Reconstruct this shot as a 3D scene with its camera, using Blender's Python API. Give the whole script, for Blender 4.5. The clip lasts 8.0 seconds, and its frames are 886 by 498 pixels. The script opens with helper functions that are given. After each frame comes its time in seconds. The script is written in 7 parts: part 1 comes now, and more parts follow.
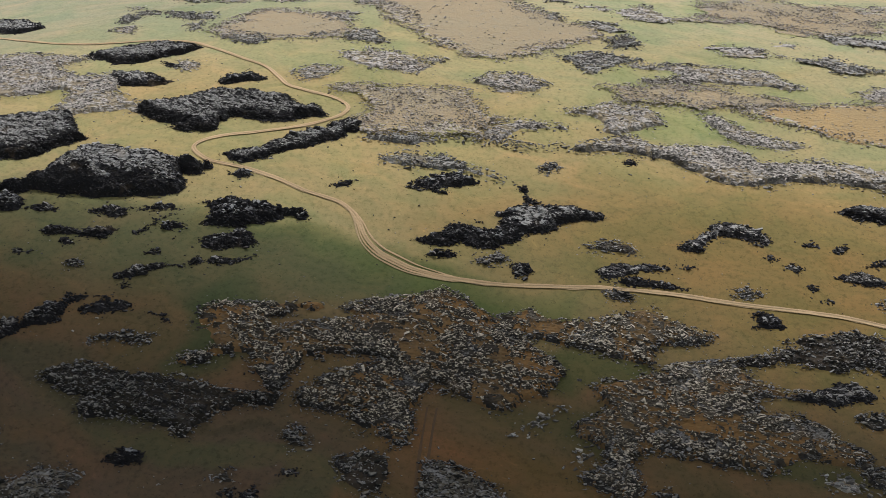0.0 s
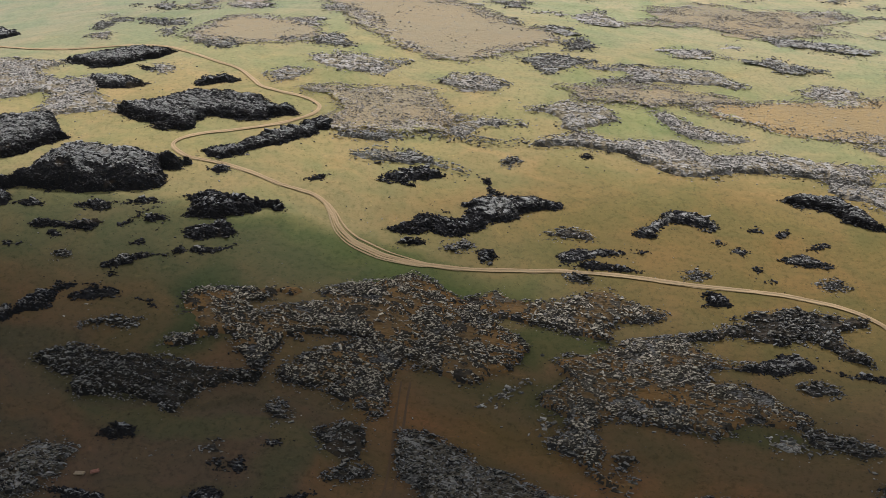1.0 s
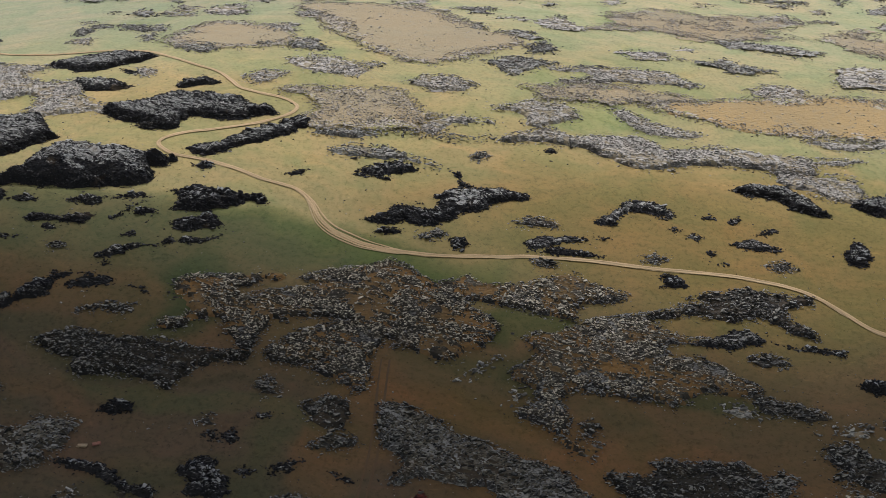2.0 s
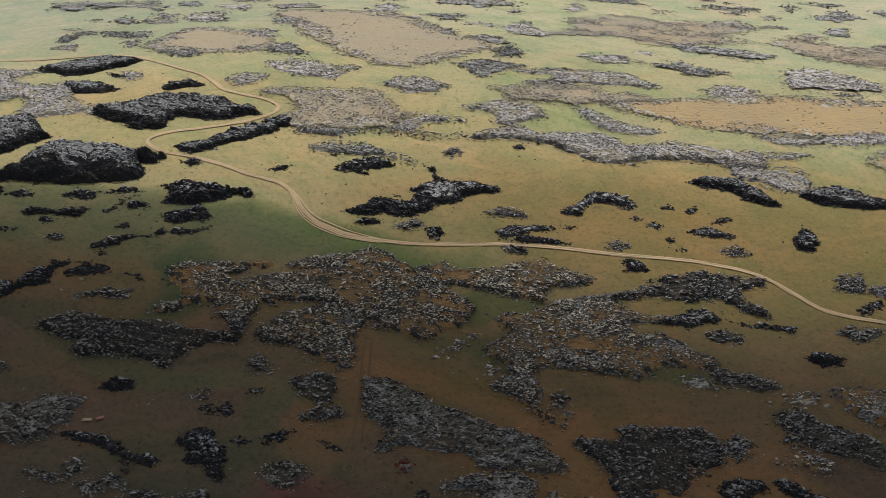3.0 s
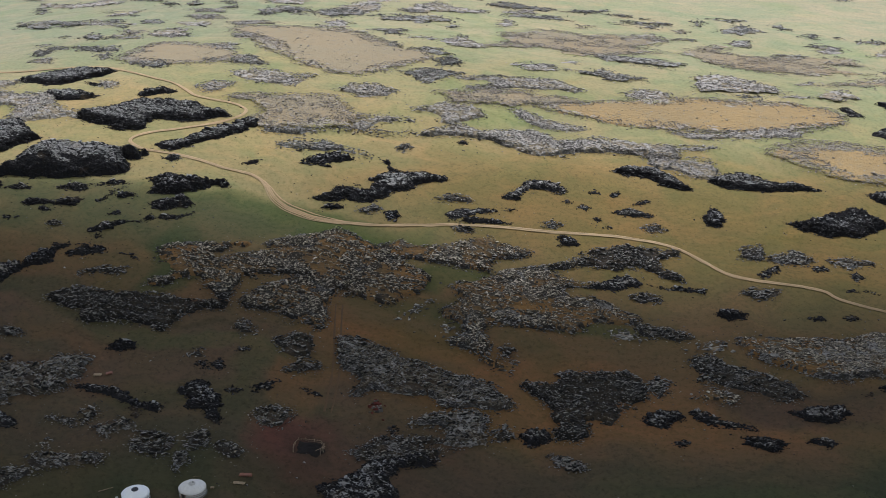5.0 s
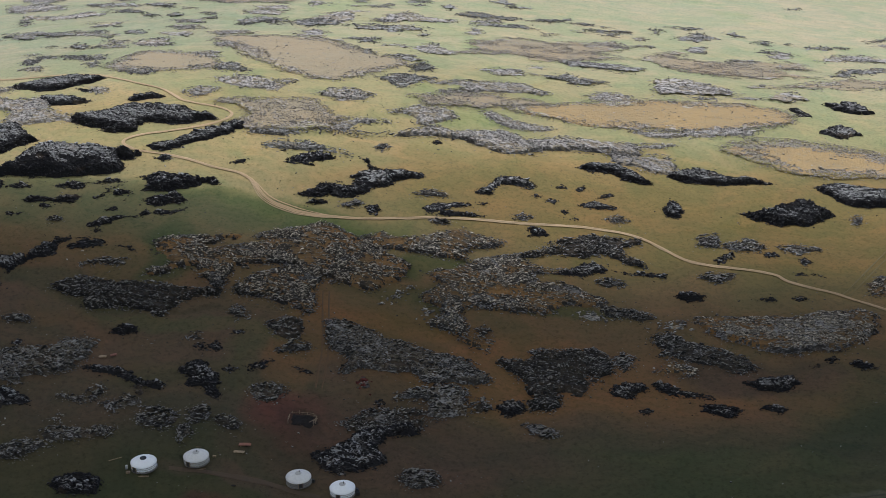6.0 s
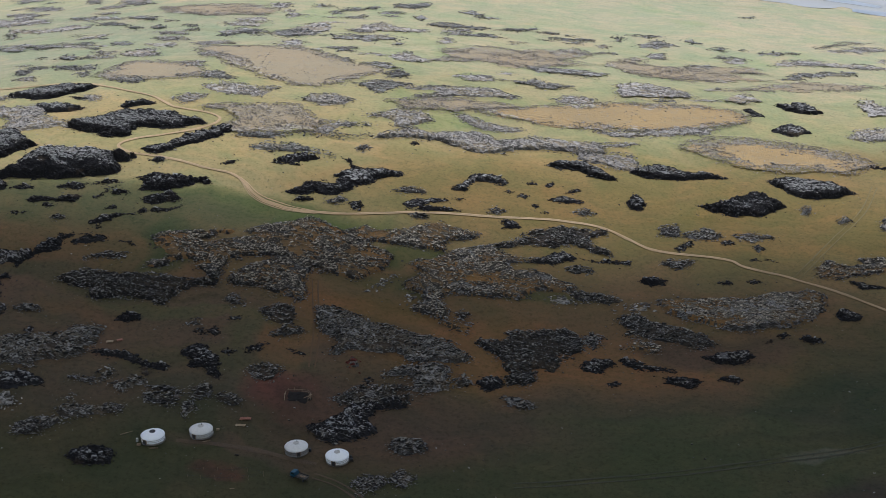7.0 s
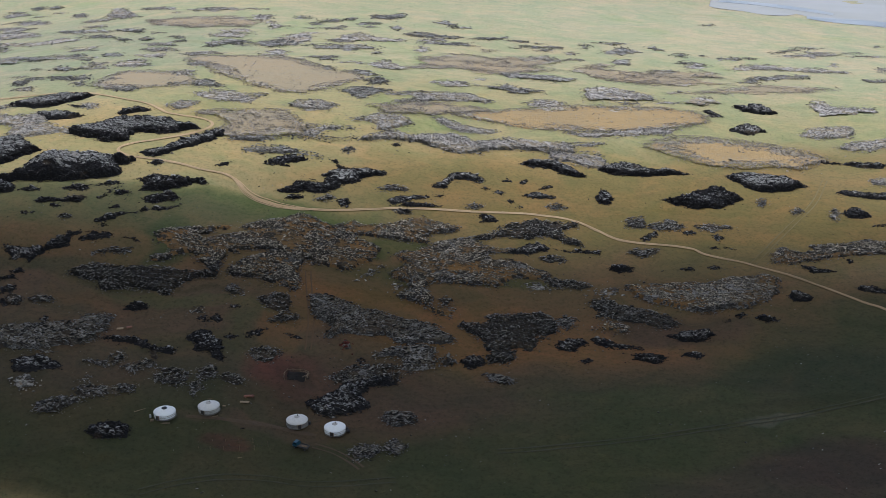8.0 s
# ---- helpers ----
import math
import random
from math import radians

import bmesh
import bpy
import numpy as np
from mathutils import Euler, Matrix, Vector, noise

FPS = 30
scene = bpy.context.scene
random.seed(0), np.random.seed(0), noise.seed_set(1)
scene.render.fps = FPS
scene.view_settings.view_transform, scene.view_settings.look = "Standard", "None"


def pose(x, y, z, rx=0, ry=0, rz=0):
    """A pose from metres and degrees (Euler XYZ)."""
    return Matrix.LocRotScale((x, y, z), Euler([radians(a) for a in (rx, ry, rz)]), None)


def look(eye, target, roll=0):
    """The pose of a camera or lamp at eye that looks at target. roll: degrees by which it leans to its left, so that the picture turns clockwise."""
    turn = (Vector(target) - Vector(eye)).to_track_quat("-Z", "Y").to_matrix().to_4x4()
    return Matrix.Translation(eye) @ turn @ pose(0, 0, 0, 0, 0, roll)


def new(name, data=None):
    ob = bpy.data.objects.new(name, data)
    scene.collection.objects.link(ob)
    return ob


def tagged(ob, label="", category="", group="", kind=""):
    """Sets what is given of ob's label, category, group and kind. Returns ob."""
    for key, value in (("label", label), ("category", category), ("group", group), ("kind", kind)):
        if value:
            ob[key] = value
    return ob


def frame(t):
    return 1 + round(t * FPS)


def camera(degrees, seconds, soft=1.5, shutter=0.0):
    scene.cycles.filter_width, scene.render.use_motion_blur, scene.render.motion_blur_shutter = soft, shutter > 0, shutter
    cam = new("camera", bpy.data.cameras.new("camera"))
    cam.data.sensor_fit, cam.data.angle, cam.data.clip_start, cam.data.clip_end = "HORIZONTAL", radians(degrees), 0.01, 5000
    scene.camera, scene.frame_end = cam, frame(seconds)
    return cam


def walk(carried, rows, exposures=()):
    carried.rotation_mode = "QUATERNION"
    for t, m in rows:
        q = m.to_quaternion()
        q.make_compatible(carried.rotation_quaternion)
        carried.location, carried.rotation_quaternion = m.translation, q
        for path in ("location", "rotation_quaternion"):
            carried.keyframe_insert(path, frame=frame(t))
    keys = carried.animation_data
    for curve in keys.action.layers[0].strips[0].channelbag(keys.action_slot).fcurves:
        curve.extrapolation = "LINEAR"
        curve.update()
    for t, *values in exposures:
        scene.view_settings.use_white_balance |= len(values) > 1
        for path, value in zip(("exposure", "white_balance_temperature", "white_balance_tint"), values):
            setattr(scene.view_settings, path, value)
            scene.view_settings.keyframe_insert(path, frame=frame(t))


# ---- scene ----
cam = camera(42.0, 8.0, soft=0.8)
PATH = [
    (0.0, (7.72, 178.08, 128.76), (-16.53, 263.58, 82.91), -1.10),
    (0.5, (8.57, 169.77, 129.92), (-13.87, 255.99, 84.50), -0.83),
    (1.0, (9.40, 161.17, 131.14), (-11.39, 248.03, 86.16), -0.64),
    (1.5, (10.09, 152.25, 132.42), (-9.14, 239.69, 87.88), -0.50),
    (2.0, (10.58, 142.98, 133.75), (-7.13, 230.97, 89.65), -0.36),
    (2.5, (10.84, 133.34, 135.09), (-5.36, 221.85, 91.45), -0.21),
    (3.0, (10.84, 123.32, 136.44), (-3.83, 212.33, 93.28), -0.04),
    (3.5, (10.61, 112.92, 137.78), (-2.53, 202.41, 95.12), 0.13),
    (4.0, (10.16, 102.13, 139.10), (-1.43, 192.08, 96.97), 0.30),
    (4.5, (9.51, 90.94, 140.40), (-0.52, 181.33, 98.82), 0.45),
    (5.0, (8.69, 79.34, 141.71), (0.21, 170.15, 100.70), 0.58),
    (5.5, (7.72, 67.33, 143.03), (0.77, 158.53, 102.61), 0.66),
    (6.0, (6.61, 54.88, 144.43), (1.15, 146.45, 104.60), 0.70),
    (6.5, (5.33, 41.97, 145.96), (1.33, 133.87, 106.72), 0.67),
    (7.0, (3.86, 28.56, 147.71), (1.24, 120.74, 109.03), 0.60),
    (7.5, (2.12, 14.59, 149.80), (0.83, 107.01, 111.63), 0.50),
    (8.0, (0.00, -0.00, 152.37), (0.00, 92.60, 114.62), 0.40),
]
walk(cam, [(t, look(eye, target, roll)) for t, eye, target, roll in PATH], [(0.0, 0.58, 6330, 10), (4.0, 0.59, 6080, 10), (8.0, 0.61, 5760, 11)])

# ---- world, sun, exposure ----
SUN_ELEVATION, SUN_AZIMUTH = radians(58), radians(-16)  # azimuth from +y towards +x
scene.view_settings.exposure = 0.6
world = bpy.data.worlds.new("sky")
scene.world = world
world.use_nodes = True
wn = world.node_tree.nodes
sky = wn.new("ShaderNodeTexSky")
sky.sky_type, sky.sun_disc = "NISHITA", False
sky.sun_elevation, sky.sun_rotation = SUN_ELEVATION, SUN_AZIMUTH
wn["Background"].inputs["Strength"].default_value = 0.085
world.node_tree.links.new(sky.outputs["Color"], wn["Background"].inputs["Color"])
sun = new("sun", bpy.data.lights.new("sun", "SUN"))
sun.data.energy, sun.data.angle, sun.data.color = 3.1, radians(0.6), (1.0, 0.965, 0.92)
SUN_WAY = Vector((math.sin(SUN_AZIMUTH) * math.cos(SUN_ELEVATION), math.cos(SUN_AZIMUTH) * math.cos(SUN_ELEVATION), math.sin(SUN_ELEVATION)))
sun.matrix_world = look(SUN_WAY * 900, (0, 0, 0))

# ---- the lie of the land: a shallow basin that rises to a plain ----
SWELLS = np.array([-1.34, -5.3, -4.78, -1.12, -0.14, -0.85, -7.74, -8.96, -3.22, -0.8, 3.9, 3.18, -4.68, -5.7, -1.43, 7.05, 9.24, 2.34, -0.73, 1.58, 8.48, 10.09, 10.44, 8.27, 4.39]).reshape(5, 5)
SWELL_X = (-199.4, -99.7, 0.0, 99.7, 199.4)
SWELL_Y = (156.6, 249.2, 341.8, 434.3, 526.9)


def land(x, y):
    x, y = np.asarray(x, float), np.asarray(y, float)
    far = 526.9 - 35.6 * np.logaddexp(0, (526.9 - y) / 35.6)
    z = np.zeros(np.broadcast(x, y).shape)
    for j, cy in enumerate(SWELL_Y):
        for i, cx in enumerate(SWELL_X):
            z = z + SWELLS[j, i] * np.exp(-((x - cx) ** 2 + (far - cy) ** 2) / (2 * 85.44 ** 2))
    return z


def lattice(ix, iy, seed):
    n = (ix.astype(np.int64) * 374761393 + iy.astype(np.int64) * 668265263 + seed * 1442695041) & 0x7FFFFFFF
    n = ((n ^ (n >> 13)) * 1274126177) & 0x7FFFFFFF
    return ((n ^ (n >> 16)) & 0xFFFF) / 65535.0


def rough(x, y, size, octaves=3, seed=1):
    """Smooth value noise from -1 to 1 over the plan."""
    total, amp, norm = 0.0, 1.0, 0.0
    for o in range(octaves):
        u, v = np.asarray(x) / size, np.asarray(y) / size
        iu, iv = np.floor(u), np.floor(v)
        fu, fv = u - iu, v - iv
        fu, fv = fu * fu * (3 - 2 * fu), fv * fv * (3 - 2 * fv)
        a, b = lattice(iu, iv, seed + o), lattice(iu + 1, iv, seed + o)
        c, d = lattice(iu, iv + 1, seed + o), lattice(iu + 1, iv + 1, seed + o)
        total = total + amp * ((a * (1 - fu) + b * fu) * (1 - fv) + (c * (1 - fu) + d * fu) * fv)
        norm, amp, size = norm + amp, amp * 0.5, size * 0.47
    return 2 * total / norm - 1


def turf_level(x, y):
    """The land with its small swells."""
    return land(x, y) + 0.25 * rough(x, y, 17, 3, 5)


# ---- materials ----
def material(name, roughness=0.9, specular=0.2):
    m = bpy.data.materials.new(name)
    m.use_nodes = True
    b = m.node_tree.nodes["Principled BSDF"]
    b.inputs["Roughness"].default_value = roughness
    b.inputs["Specular IOR Level"].default_value = specular
    return m, m.node_tree.nodes, m.node_tree.links, b


def nz(n, l, vec, scale, detail=4, rough_=0.55):
    t = n.new("ShaderNodeTexNoise")
    t.inputs["Scale"].default_value, t.inputs["Detail"].default_value, t.inputs["Roughness"].default_value = scale, detail, rough_
    l.new(vec, t.inputs["Vector"])
    return t.outputs["Fac"]


def ramp(n, l, fac, low, high):
    r = n.new("ShaderNodeMapRange")
    r.interpolation_type = "SMOOTHSTEP"
    r.inputs["From Min"].default_value, r.inputs["From Max"].default_value = low, high
    l.new(fac, r.inputs["Value"])
    return r.outputs["Result"]


def mix(n, l, fac, a, b):
    m = n.new("ShaderNodeMix")
    m.data_type = "RGBA"
    for key, v in ((0, fac), (6, a), (7, b)):
        if isinstance(v, (tuple, float, int)):
            m.inputs[key].default_value = (*v, 1) if isinstance(v, tuple) else v
        else:
            l.new(v, m.inputs[key])
    return m.outputs[2]


def calc(n, l, op, a, b=0.0):
    m = n.new("ShaderNodeMath")
    m.operation = op
    for k, v in enumerate((a, b)):
        if isinstance(v, (float, int)):
            m.inputs[k].default_value = v
        else:
            l.new(v, m.inputs[k])
    return m.outputs[0]


def bump(n, l, b, height, distance, strength=0.6):
    u = n.new("ShaderNodeBump")
    u.inputs["Distance"].default_value, u.inputs["Strength"].default_value = distance, strength
    l.new(height, u.inputs["Height"])
    l.new(u.outputs["Normal"], b.inputs["Normal"])


def plain(name, colour, roughness=0.6, metallic=0.0, spread=0.25, size=3.0):
    """A painted or raw surface with a little wear."""
    m, n, l, b = material(name, roughness, 0.3)
    b.inputs["Metallic"].default_value = metallic
    vec = n.new("ShaderNodeTexCoord").outputs["Object"]
    c = mix(n, l, ramp(n, l, nz(n, l, vec, size), 0.3, 0.75), colour, tuple(v * (1 - spread) for v in colour))
    c = mix(n, l, ramp(n, l, nz(n, l, vec, size * 9), 0.55, 0.8), c, tuple(v * (1 - 1.6 * spread) for v in colour))
    l.new(c, b.inputs["Base Color"])
    return m


def rock_material(name, stone, lichen, cover, warm=(0.28, 0.2, 0.12)):
    """Basalt, broken by grey lichen where it faces up. cover: how much of it."""
    m, n, l, b = material(name, 0.92, 0.15)
    geo = n.new("ShaderNodeNewGeometry")
    pos = geo.outputs["Position"]
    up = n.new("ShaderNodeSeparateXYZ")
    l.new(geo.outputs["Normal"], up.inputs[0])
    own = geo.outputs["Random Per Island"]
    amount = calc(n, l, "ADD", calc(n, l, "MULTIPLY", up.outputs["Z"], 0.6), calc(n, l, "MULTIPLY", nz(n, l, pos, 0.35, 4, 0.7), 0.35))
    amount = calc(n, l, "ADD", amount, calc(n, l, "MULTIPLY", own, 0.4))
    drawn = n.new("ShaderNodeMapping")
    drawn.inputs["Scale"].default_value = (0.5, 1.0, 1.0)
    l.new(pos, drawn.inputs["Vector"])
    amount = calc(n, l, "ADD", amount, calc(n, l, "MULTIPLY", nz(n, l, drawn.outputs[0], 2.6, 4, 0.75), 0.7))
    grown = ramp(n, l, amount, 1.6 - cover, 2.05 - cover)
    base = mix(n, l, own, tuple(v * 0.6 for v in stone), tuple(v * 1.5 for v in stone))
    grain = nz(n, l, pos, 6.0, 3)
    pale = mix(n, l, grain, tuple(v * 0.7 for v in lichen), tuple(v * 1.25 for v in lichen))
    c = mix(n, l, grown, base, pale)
    rust = ramp(n, l, nz(n, l, pos, 0.13, 3), 0.6, 0.8)
    c = mix(n, l, calc(n, l, "MULTIPLY", rust, 0.35), c, warm)
    l.new(c, b.inputs["Base Color"])
    bump(n, l, b, nz(n, l, pos, 2.5, 6, 0.7), 0.35, 0.8)
    return m


def turf_material(name, low, high, bare, stone=0.0):
    """Dry grass with bare soil and, by stone, specks of lava grit."""
    m, n, l, b = material(name, 0.95, 0.1)
    pos = n.new("ShaderNodeNewGeometry").outputs["Position"]
    c = mix(n, l, ramp(n, l, nz(n, l, pos, 0.05, 4), 0.35, 0.65), low, high)
    c = mix(n, l, ramp(n, l, nz(n, l, pos, 0.35, 5, 0.65), 0.5, 0.75), c, bare)
    if stone:
        c = mix(n, l, calc(n, l, "MULTIPLY", ramp(n, l, nz(n, l, pos, 1.1, 4, 0.7), 0.62 - 0.15 * stone, 0.7), stone), c, (0.09, 0.085, 0.085))
    l.new(c, b.inputs["Base Color"])
    bump(n, l, b, nz(n, l, pos, 1.2, 6, 0.7), 0.4, 0.7)
    return m


# wide ground tracts, darker towards the near side: centre, radii, colour, weight
TRACTS = (
    # the far tracts carry haze, painted in as paler, bluer ground
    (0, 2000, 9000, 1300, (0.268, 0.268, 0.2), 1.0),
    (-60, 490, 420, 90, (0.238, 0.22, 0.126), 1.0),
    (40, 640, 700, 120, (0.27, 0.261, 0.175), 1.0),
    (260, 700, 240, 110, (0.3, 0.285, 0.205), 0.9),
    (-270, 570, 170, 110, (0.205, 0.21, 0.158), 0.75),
    (-85, 428, 115, 34, (0.243, 0.202, 0.106), 0.9),
    (60, 427, 85, 30, (0.195, 0.152, 0.068), 0.85),
    (175, 428, 95, 46, (0.152, 0.116, 0.054), 0.9),
    # darkened to carry the cloud's shade farther, painted into the ground colour
    (70, 403, 125, 34, (0.138, 0.101, 0.042), 0.9),
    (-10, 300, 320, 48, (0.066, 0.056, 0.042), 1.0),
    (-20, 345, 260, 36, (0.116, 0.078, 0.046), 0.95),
    (-70, 385, 42, 9, (0.06, 0.085, 0.032), 0.9),
    (-120, 378, 60, 14, (0.088, 0.084, 0.048), 0.85),
    (-28, 372, 26, 5, (0.06, 0.075, 0.032), 0.8),
    (5, 361, 34, 5, (0.062, 0.07, 0.035), 0.8),
    (-92, 361, 8, 16, (0.05, 0.066, 0.034), 0.8),
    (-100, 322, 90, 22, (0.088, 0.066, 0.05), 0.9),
    (-118, 338, 30, 5, (0.06, 0.062, 0.038), 0.7),
    (-60, 312, 30, 7, (0.062, 0.062, 0.038), 0.6),
    (20, 330, 50, 14, (0.15, 0.088, 0.045), 0.8),
    (-25, 347, 24, 7, (0.15, 0.088, 0.044), 0.75),
    (-46, 335, 7, 22, (0.14, 0.086, 0.044), 0.6),
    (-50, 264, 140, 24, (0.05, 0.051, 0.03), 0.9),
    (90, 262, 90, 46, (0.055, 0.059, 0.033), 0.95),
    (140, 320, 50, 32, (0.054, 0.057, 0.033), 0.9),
    (-42, 303, 15, 9, (0.1, 0.044, 0.041), 0.85),
    (-43.4, 303, 7, 4.5, (0.04, 0.026, 0.024), 0.75),
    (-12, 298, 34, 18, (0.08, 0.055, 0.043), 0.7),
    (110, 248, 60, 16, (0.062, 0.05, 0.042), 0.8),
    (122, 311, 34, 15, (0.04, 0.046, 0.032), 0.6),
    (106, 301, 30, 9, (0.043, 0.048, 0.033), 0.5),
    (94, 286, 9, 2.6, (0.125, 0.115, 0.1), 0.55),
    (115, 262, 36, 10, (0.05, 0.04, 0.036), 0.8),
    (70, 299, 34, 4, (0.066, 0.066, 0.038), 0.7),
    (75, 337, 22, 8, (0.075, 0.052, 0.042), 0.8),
    (-80, 331, 34, 2.5, (0.085, 0.08, 0.046), 0.7),
    (-60, 326, 8, 9, (0.075, 0.075, 0.042), 0.6),
    (-110, 327, 14, 4, (0.105, 0.07, 0.046), 0.7),
    (-52, 280, 24, 3, (0.075, 0.058, 0.044), 0.8),
    (-56, 271, 8, 2.2, (0.075, 0.042, 0.034), 0.8),
)


def tinted(n, l, fac, c, low, high):
    m = n.new("ShaderNodeMix")
    m.data_type, m.blend_type = "RGBA", "MULTIPLY"
    m.inputs[0].default_value = 1.0
    l.new(c, m.inputs[6])
    l.new(mix(n, l, fac, low, high), m.inputs[7])
    return m.outputs[2]


def ground_material():
    m, n, l, b = material("steppe", 0.95, 0.12)
    pos = n.new("ShaderNodeNewGeometry").outputs["Position"]
    wob = n.new("ShaderNodeTexNoise")
    wob.inputs["Scale"].default_value, wob.inputs["Detail"].default_value = 0.03, 5
    l.new(pos, wob.inputs["Vector"])
    drift = n.new("ShaderNodeVectorMath")
    drift.operation = "MULTIPLY_ADD"
    l.new(wob.outputs["Color"], drift.inputs[0])
    drift.inputs[1].default_value = (46, 30, 0)
    l.new(pos, drift.inputs[2])
    xyz = n.new("ShaderNodeSeparateXYZ")
    l.new(drift.outputs[0], xyz.inputs[0])
    c = mix(n, l, ramp(n, l, nz(n, l, pos, 0.012, 5), 0.38, 0.62), (0.24, 0.215, 0.11), (0.27, 0.215, 0.125))
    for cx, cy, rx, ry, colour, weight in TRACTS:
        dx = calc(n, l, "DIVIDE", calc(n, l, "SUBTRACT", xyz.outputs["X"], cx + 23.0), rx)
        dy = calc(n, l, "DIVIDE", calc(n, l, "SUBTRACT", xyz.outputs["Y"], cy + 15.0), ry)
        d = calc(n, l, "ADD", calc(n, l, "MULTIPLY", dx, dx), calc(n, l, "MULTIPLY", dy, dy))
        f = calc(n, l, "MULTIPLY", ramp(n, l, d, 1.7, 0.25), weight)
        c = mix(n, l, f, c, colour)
    stretch = n.new("ShaderNodeMapping")
    stretch.inputs["Scale"].default_value = (0.6, 1.25, 1.0)
    l.new(drift.outputs[0], stretch.inputs["Vector"])
    c = tinted(n, l, ramp(n, l, nz(n, l, stretch.outputs[0], 0.032, 4, 0.55), 0.34, 0.66), c, (0.97, 0.99, 0.96), (1.04, 1.01, 0.98))
    c = tinted(n, l, ramp(n, l, nz(n, l, stretch.outputs[0], 0.11, 5, 0.6), 0.34, 0.68), c, (0.92, 0.96, 0.94), (1.08, 1.03, 0.99))
    drawn = n.new("ShaderNodeMapping")
    drawn.inputs["Scale"].default_value = (0.12, 1.0, 1.0)
    l.new(drift.outputs[0], drawn.inputs["Vector"])
    c = tinted(n, l, ramp(n, l, nz(n, l, drawn.outputs[0], 0.06, 4, 0.6), 0.6, 0.72), c, (1.0, 1.0, 1.0), (0.85, 0.87, 0.82))
    # greener hollows, thin soil and tufts
    mottle = ramp(n, l, nz(n, l, stretch.outputs[0], 0.2, 5, 0.7), 0.36, 0.66)
    c = tinted(n, l, mottle, c, (0.91, 0.94, 0.92), (1.08, 1.04, 1.03))
    green = ramp(n, l, nz(n, l, pos, 0.021, 4, 0.6), 0.55, 0.72)
    c = tinted(n, l, green, c, (1.0, 1.0, 1.0), (0.92, 0.98, 0.88))
    c = tinted(n, l, ramp(n, l, nz(n, l, drift.outputs[0], 0.045, 4, 0.55), 0.36, 0.64), c, (0.91, 0.97, 0.88), (1.09, 1.01, 0.97))
    thin = ramp(n, l, nz(n, l, pos, 0.09, 5, 0.65), 0.55, 0.75)
    c = tinted(n, l, thin, c, (1.0, 1.0, 1.0), (1.07, 0.99, 0.94))
    tuft = ramp(n, l, nz(n, l, pos, 0.8, 4, 0.7), 0.45, 0.75)
    c = tinted(n, l, tuft, c, (1.08, 1.07, 1.06), (0.7, 0.75, 0.73))
    speck = ramp(n, l, nz(n, l, pos, 1.7, 3, 0.6), 0.62, 0.72)
    c = tinted(n, l, speck, c, (1.0, 1.0, 1.0), (0.58, 0.62, 0.6))
    dusty = ramp(n, l, nz(n, l, stretch.outputs[0], 0.9, 3, 0.6), 0.6, 0.74)
    c = tinted(n, l, dusty, c, (1.0, 1.0, 1.0), (1.24, 1.2, 1.14))
    l.new(c, b.inputs["Base Color"])
    bump(n, l, b, nz(n, l, pos, 0.7, 7, 0.7), 0.25, 0.35)
    return m


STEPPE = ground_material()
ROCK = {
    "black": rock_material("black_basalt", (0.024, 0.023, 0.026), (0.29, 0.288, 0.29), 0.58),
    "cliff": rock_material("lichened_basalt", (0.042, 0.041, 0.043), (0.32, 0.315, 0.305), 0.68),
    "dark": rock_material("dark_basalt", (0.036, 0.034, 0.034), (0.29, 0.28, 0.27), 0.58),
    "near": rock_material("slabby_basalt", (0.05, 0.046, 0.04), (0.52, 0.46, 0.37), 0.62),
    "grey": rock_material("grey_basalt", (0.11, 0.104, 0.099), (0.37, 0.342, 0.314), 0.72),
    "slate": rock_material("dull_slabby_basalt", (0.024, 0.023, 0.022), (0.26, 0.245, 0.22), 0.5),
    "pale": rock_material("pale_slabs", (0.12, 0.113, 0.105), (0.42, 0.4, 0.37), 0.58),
    # grey basalt lightened to low contrast, with far haze painted in
    "ash": rock_material("hazed_basalt", (0.125, 0.121, 0.114), (0.29, 0.28, 0.262), 0.62),
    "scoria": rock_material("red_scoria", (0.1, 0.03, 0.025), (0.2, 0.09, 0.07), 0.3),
    # broken stone of steep fronts and folds, with shade painted into its colour
    "flank": rock_material("shaded_broken_basalt", (0.021, 0.02, 0.022), (0.17, 0.165, 0.165), 0.34),
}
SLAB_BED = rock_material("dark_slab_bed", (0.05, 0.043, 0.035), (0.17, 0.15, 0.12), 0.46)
# crevice stone of the paler fields, shade put in as a darker tone
ROCK["seam"] = rock_material("shaded_crevice_basalt", (0.085, 0.078, 0.072), (0.3, 0.275, 0.25), 0.4)
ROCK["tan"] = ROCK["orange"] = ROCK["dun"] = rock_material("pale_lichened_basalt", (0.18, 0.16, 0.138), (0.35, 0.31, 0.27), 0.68)
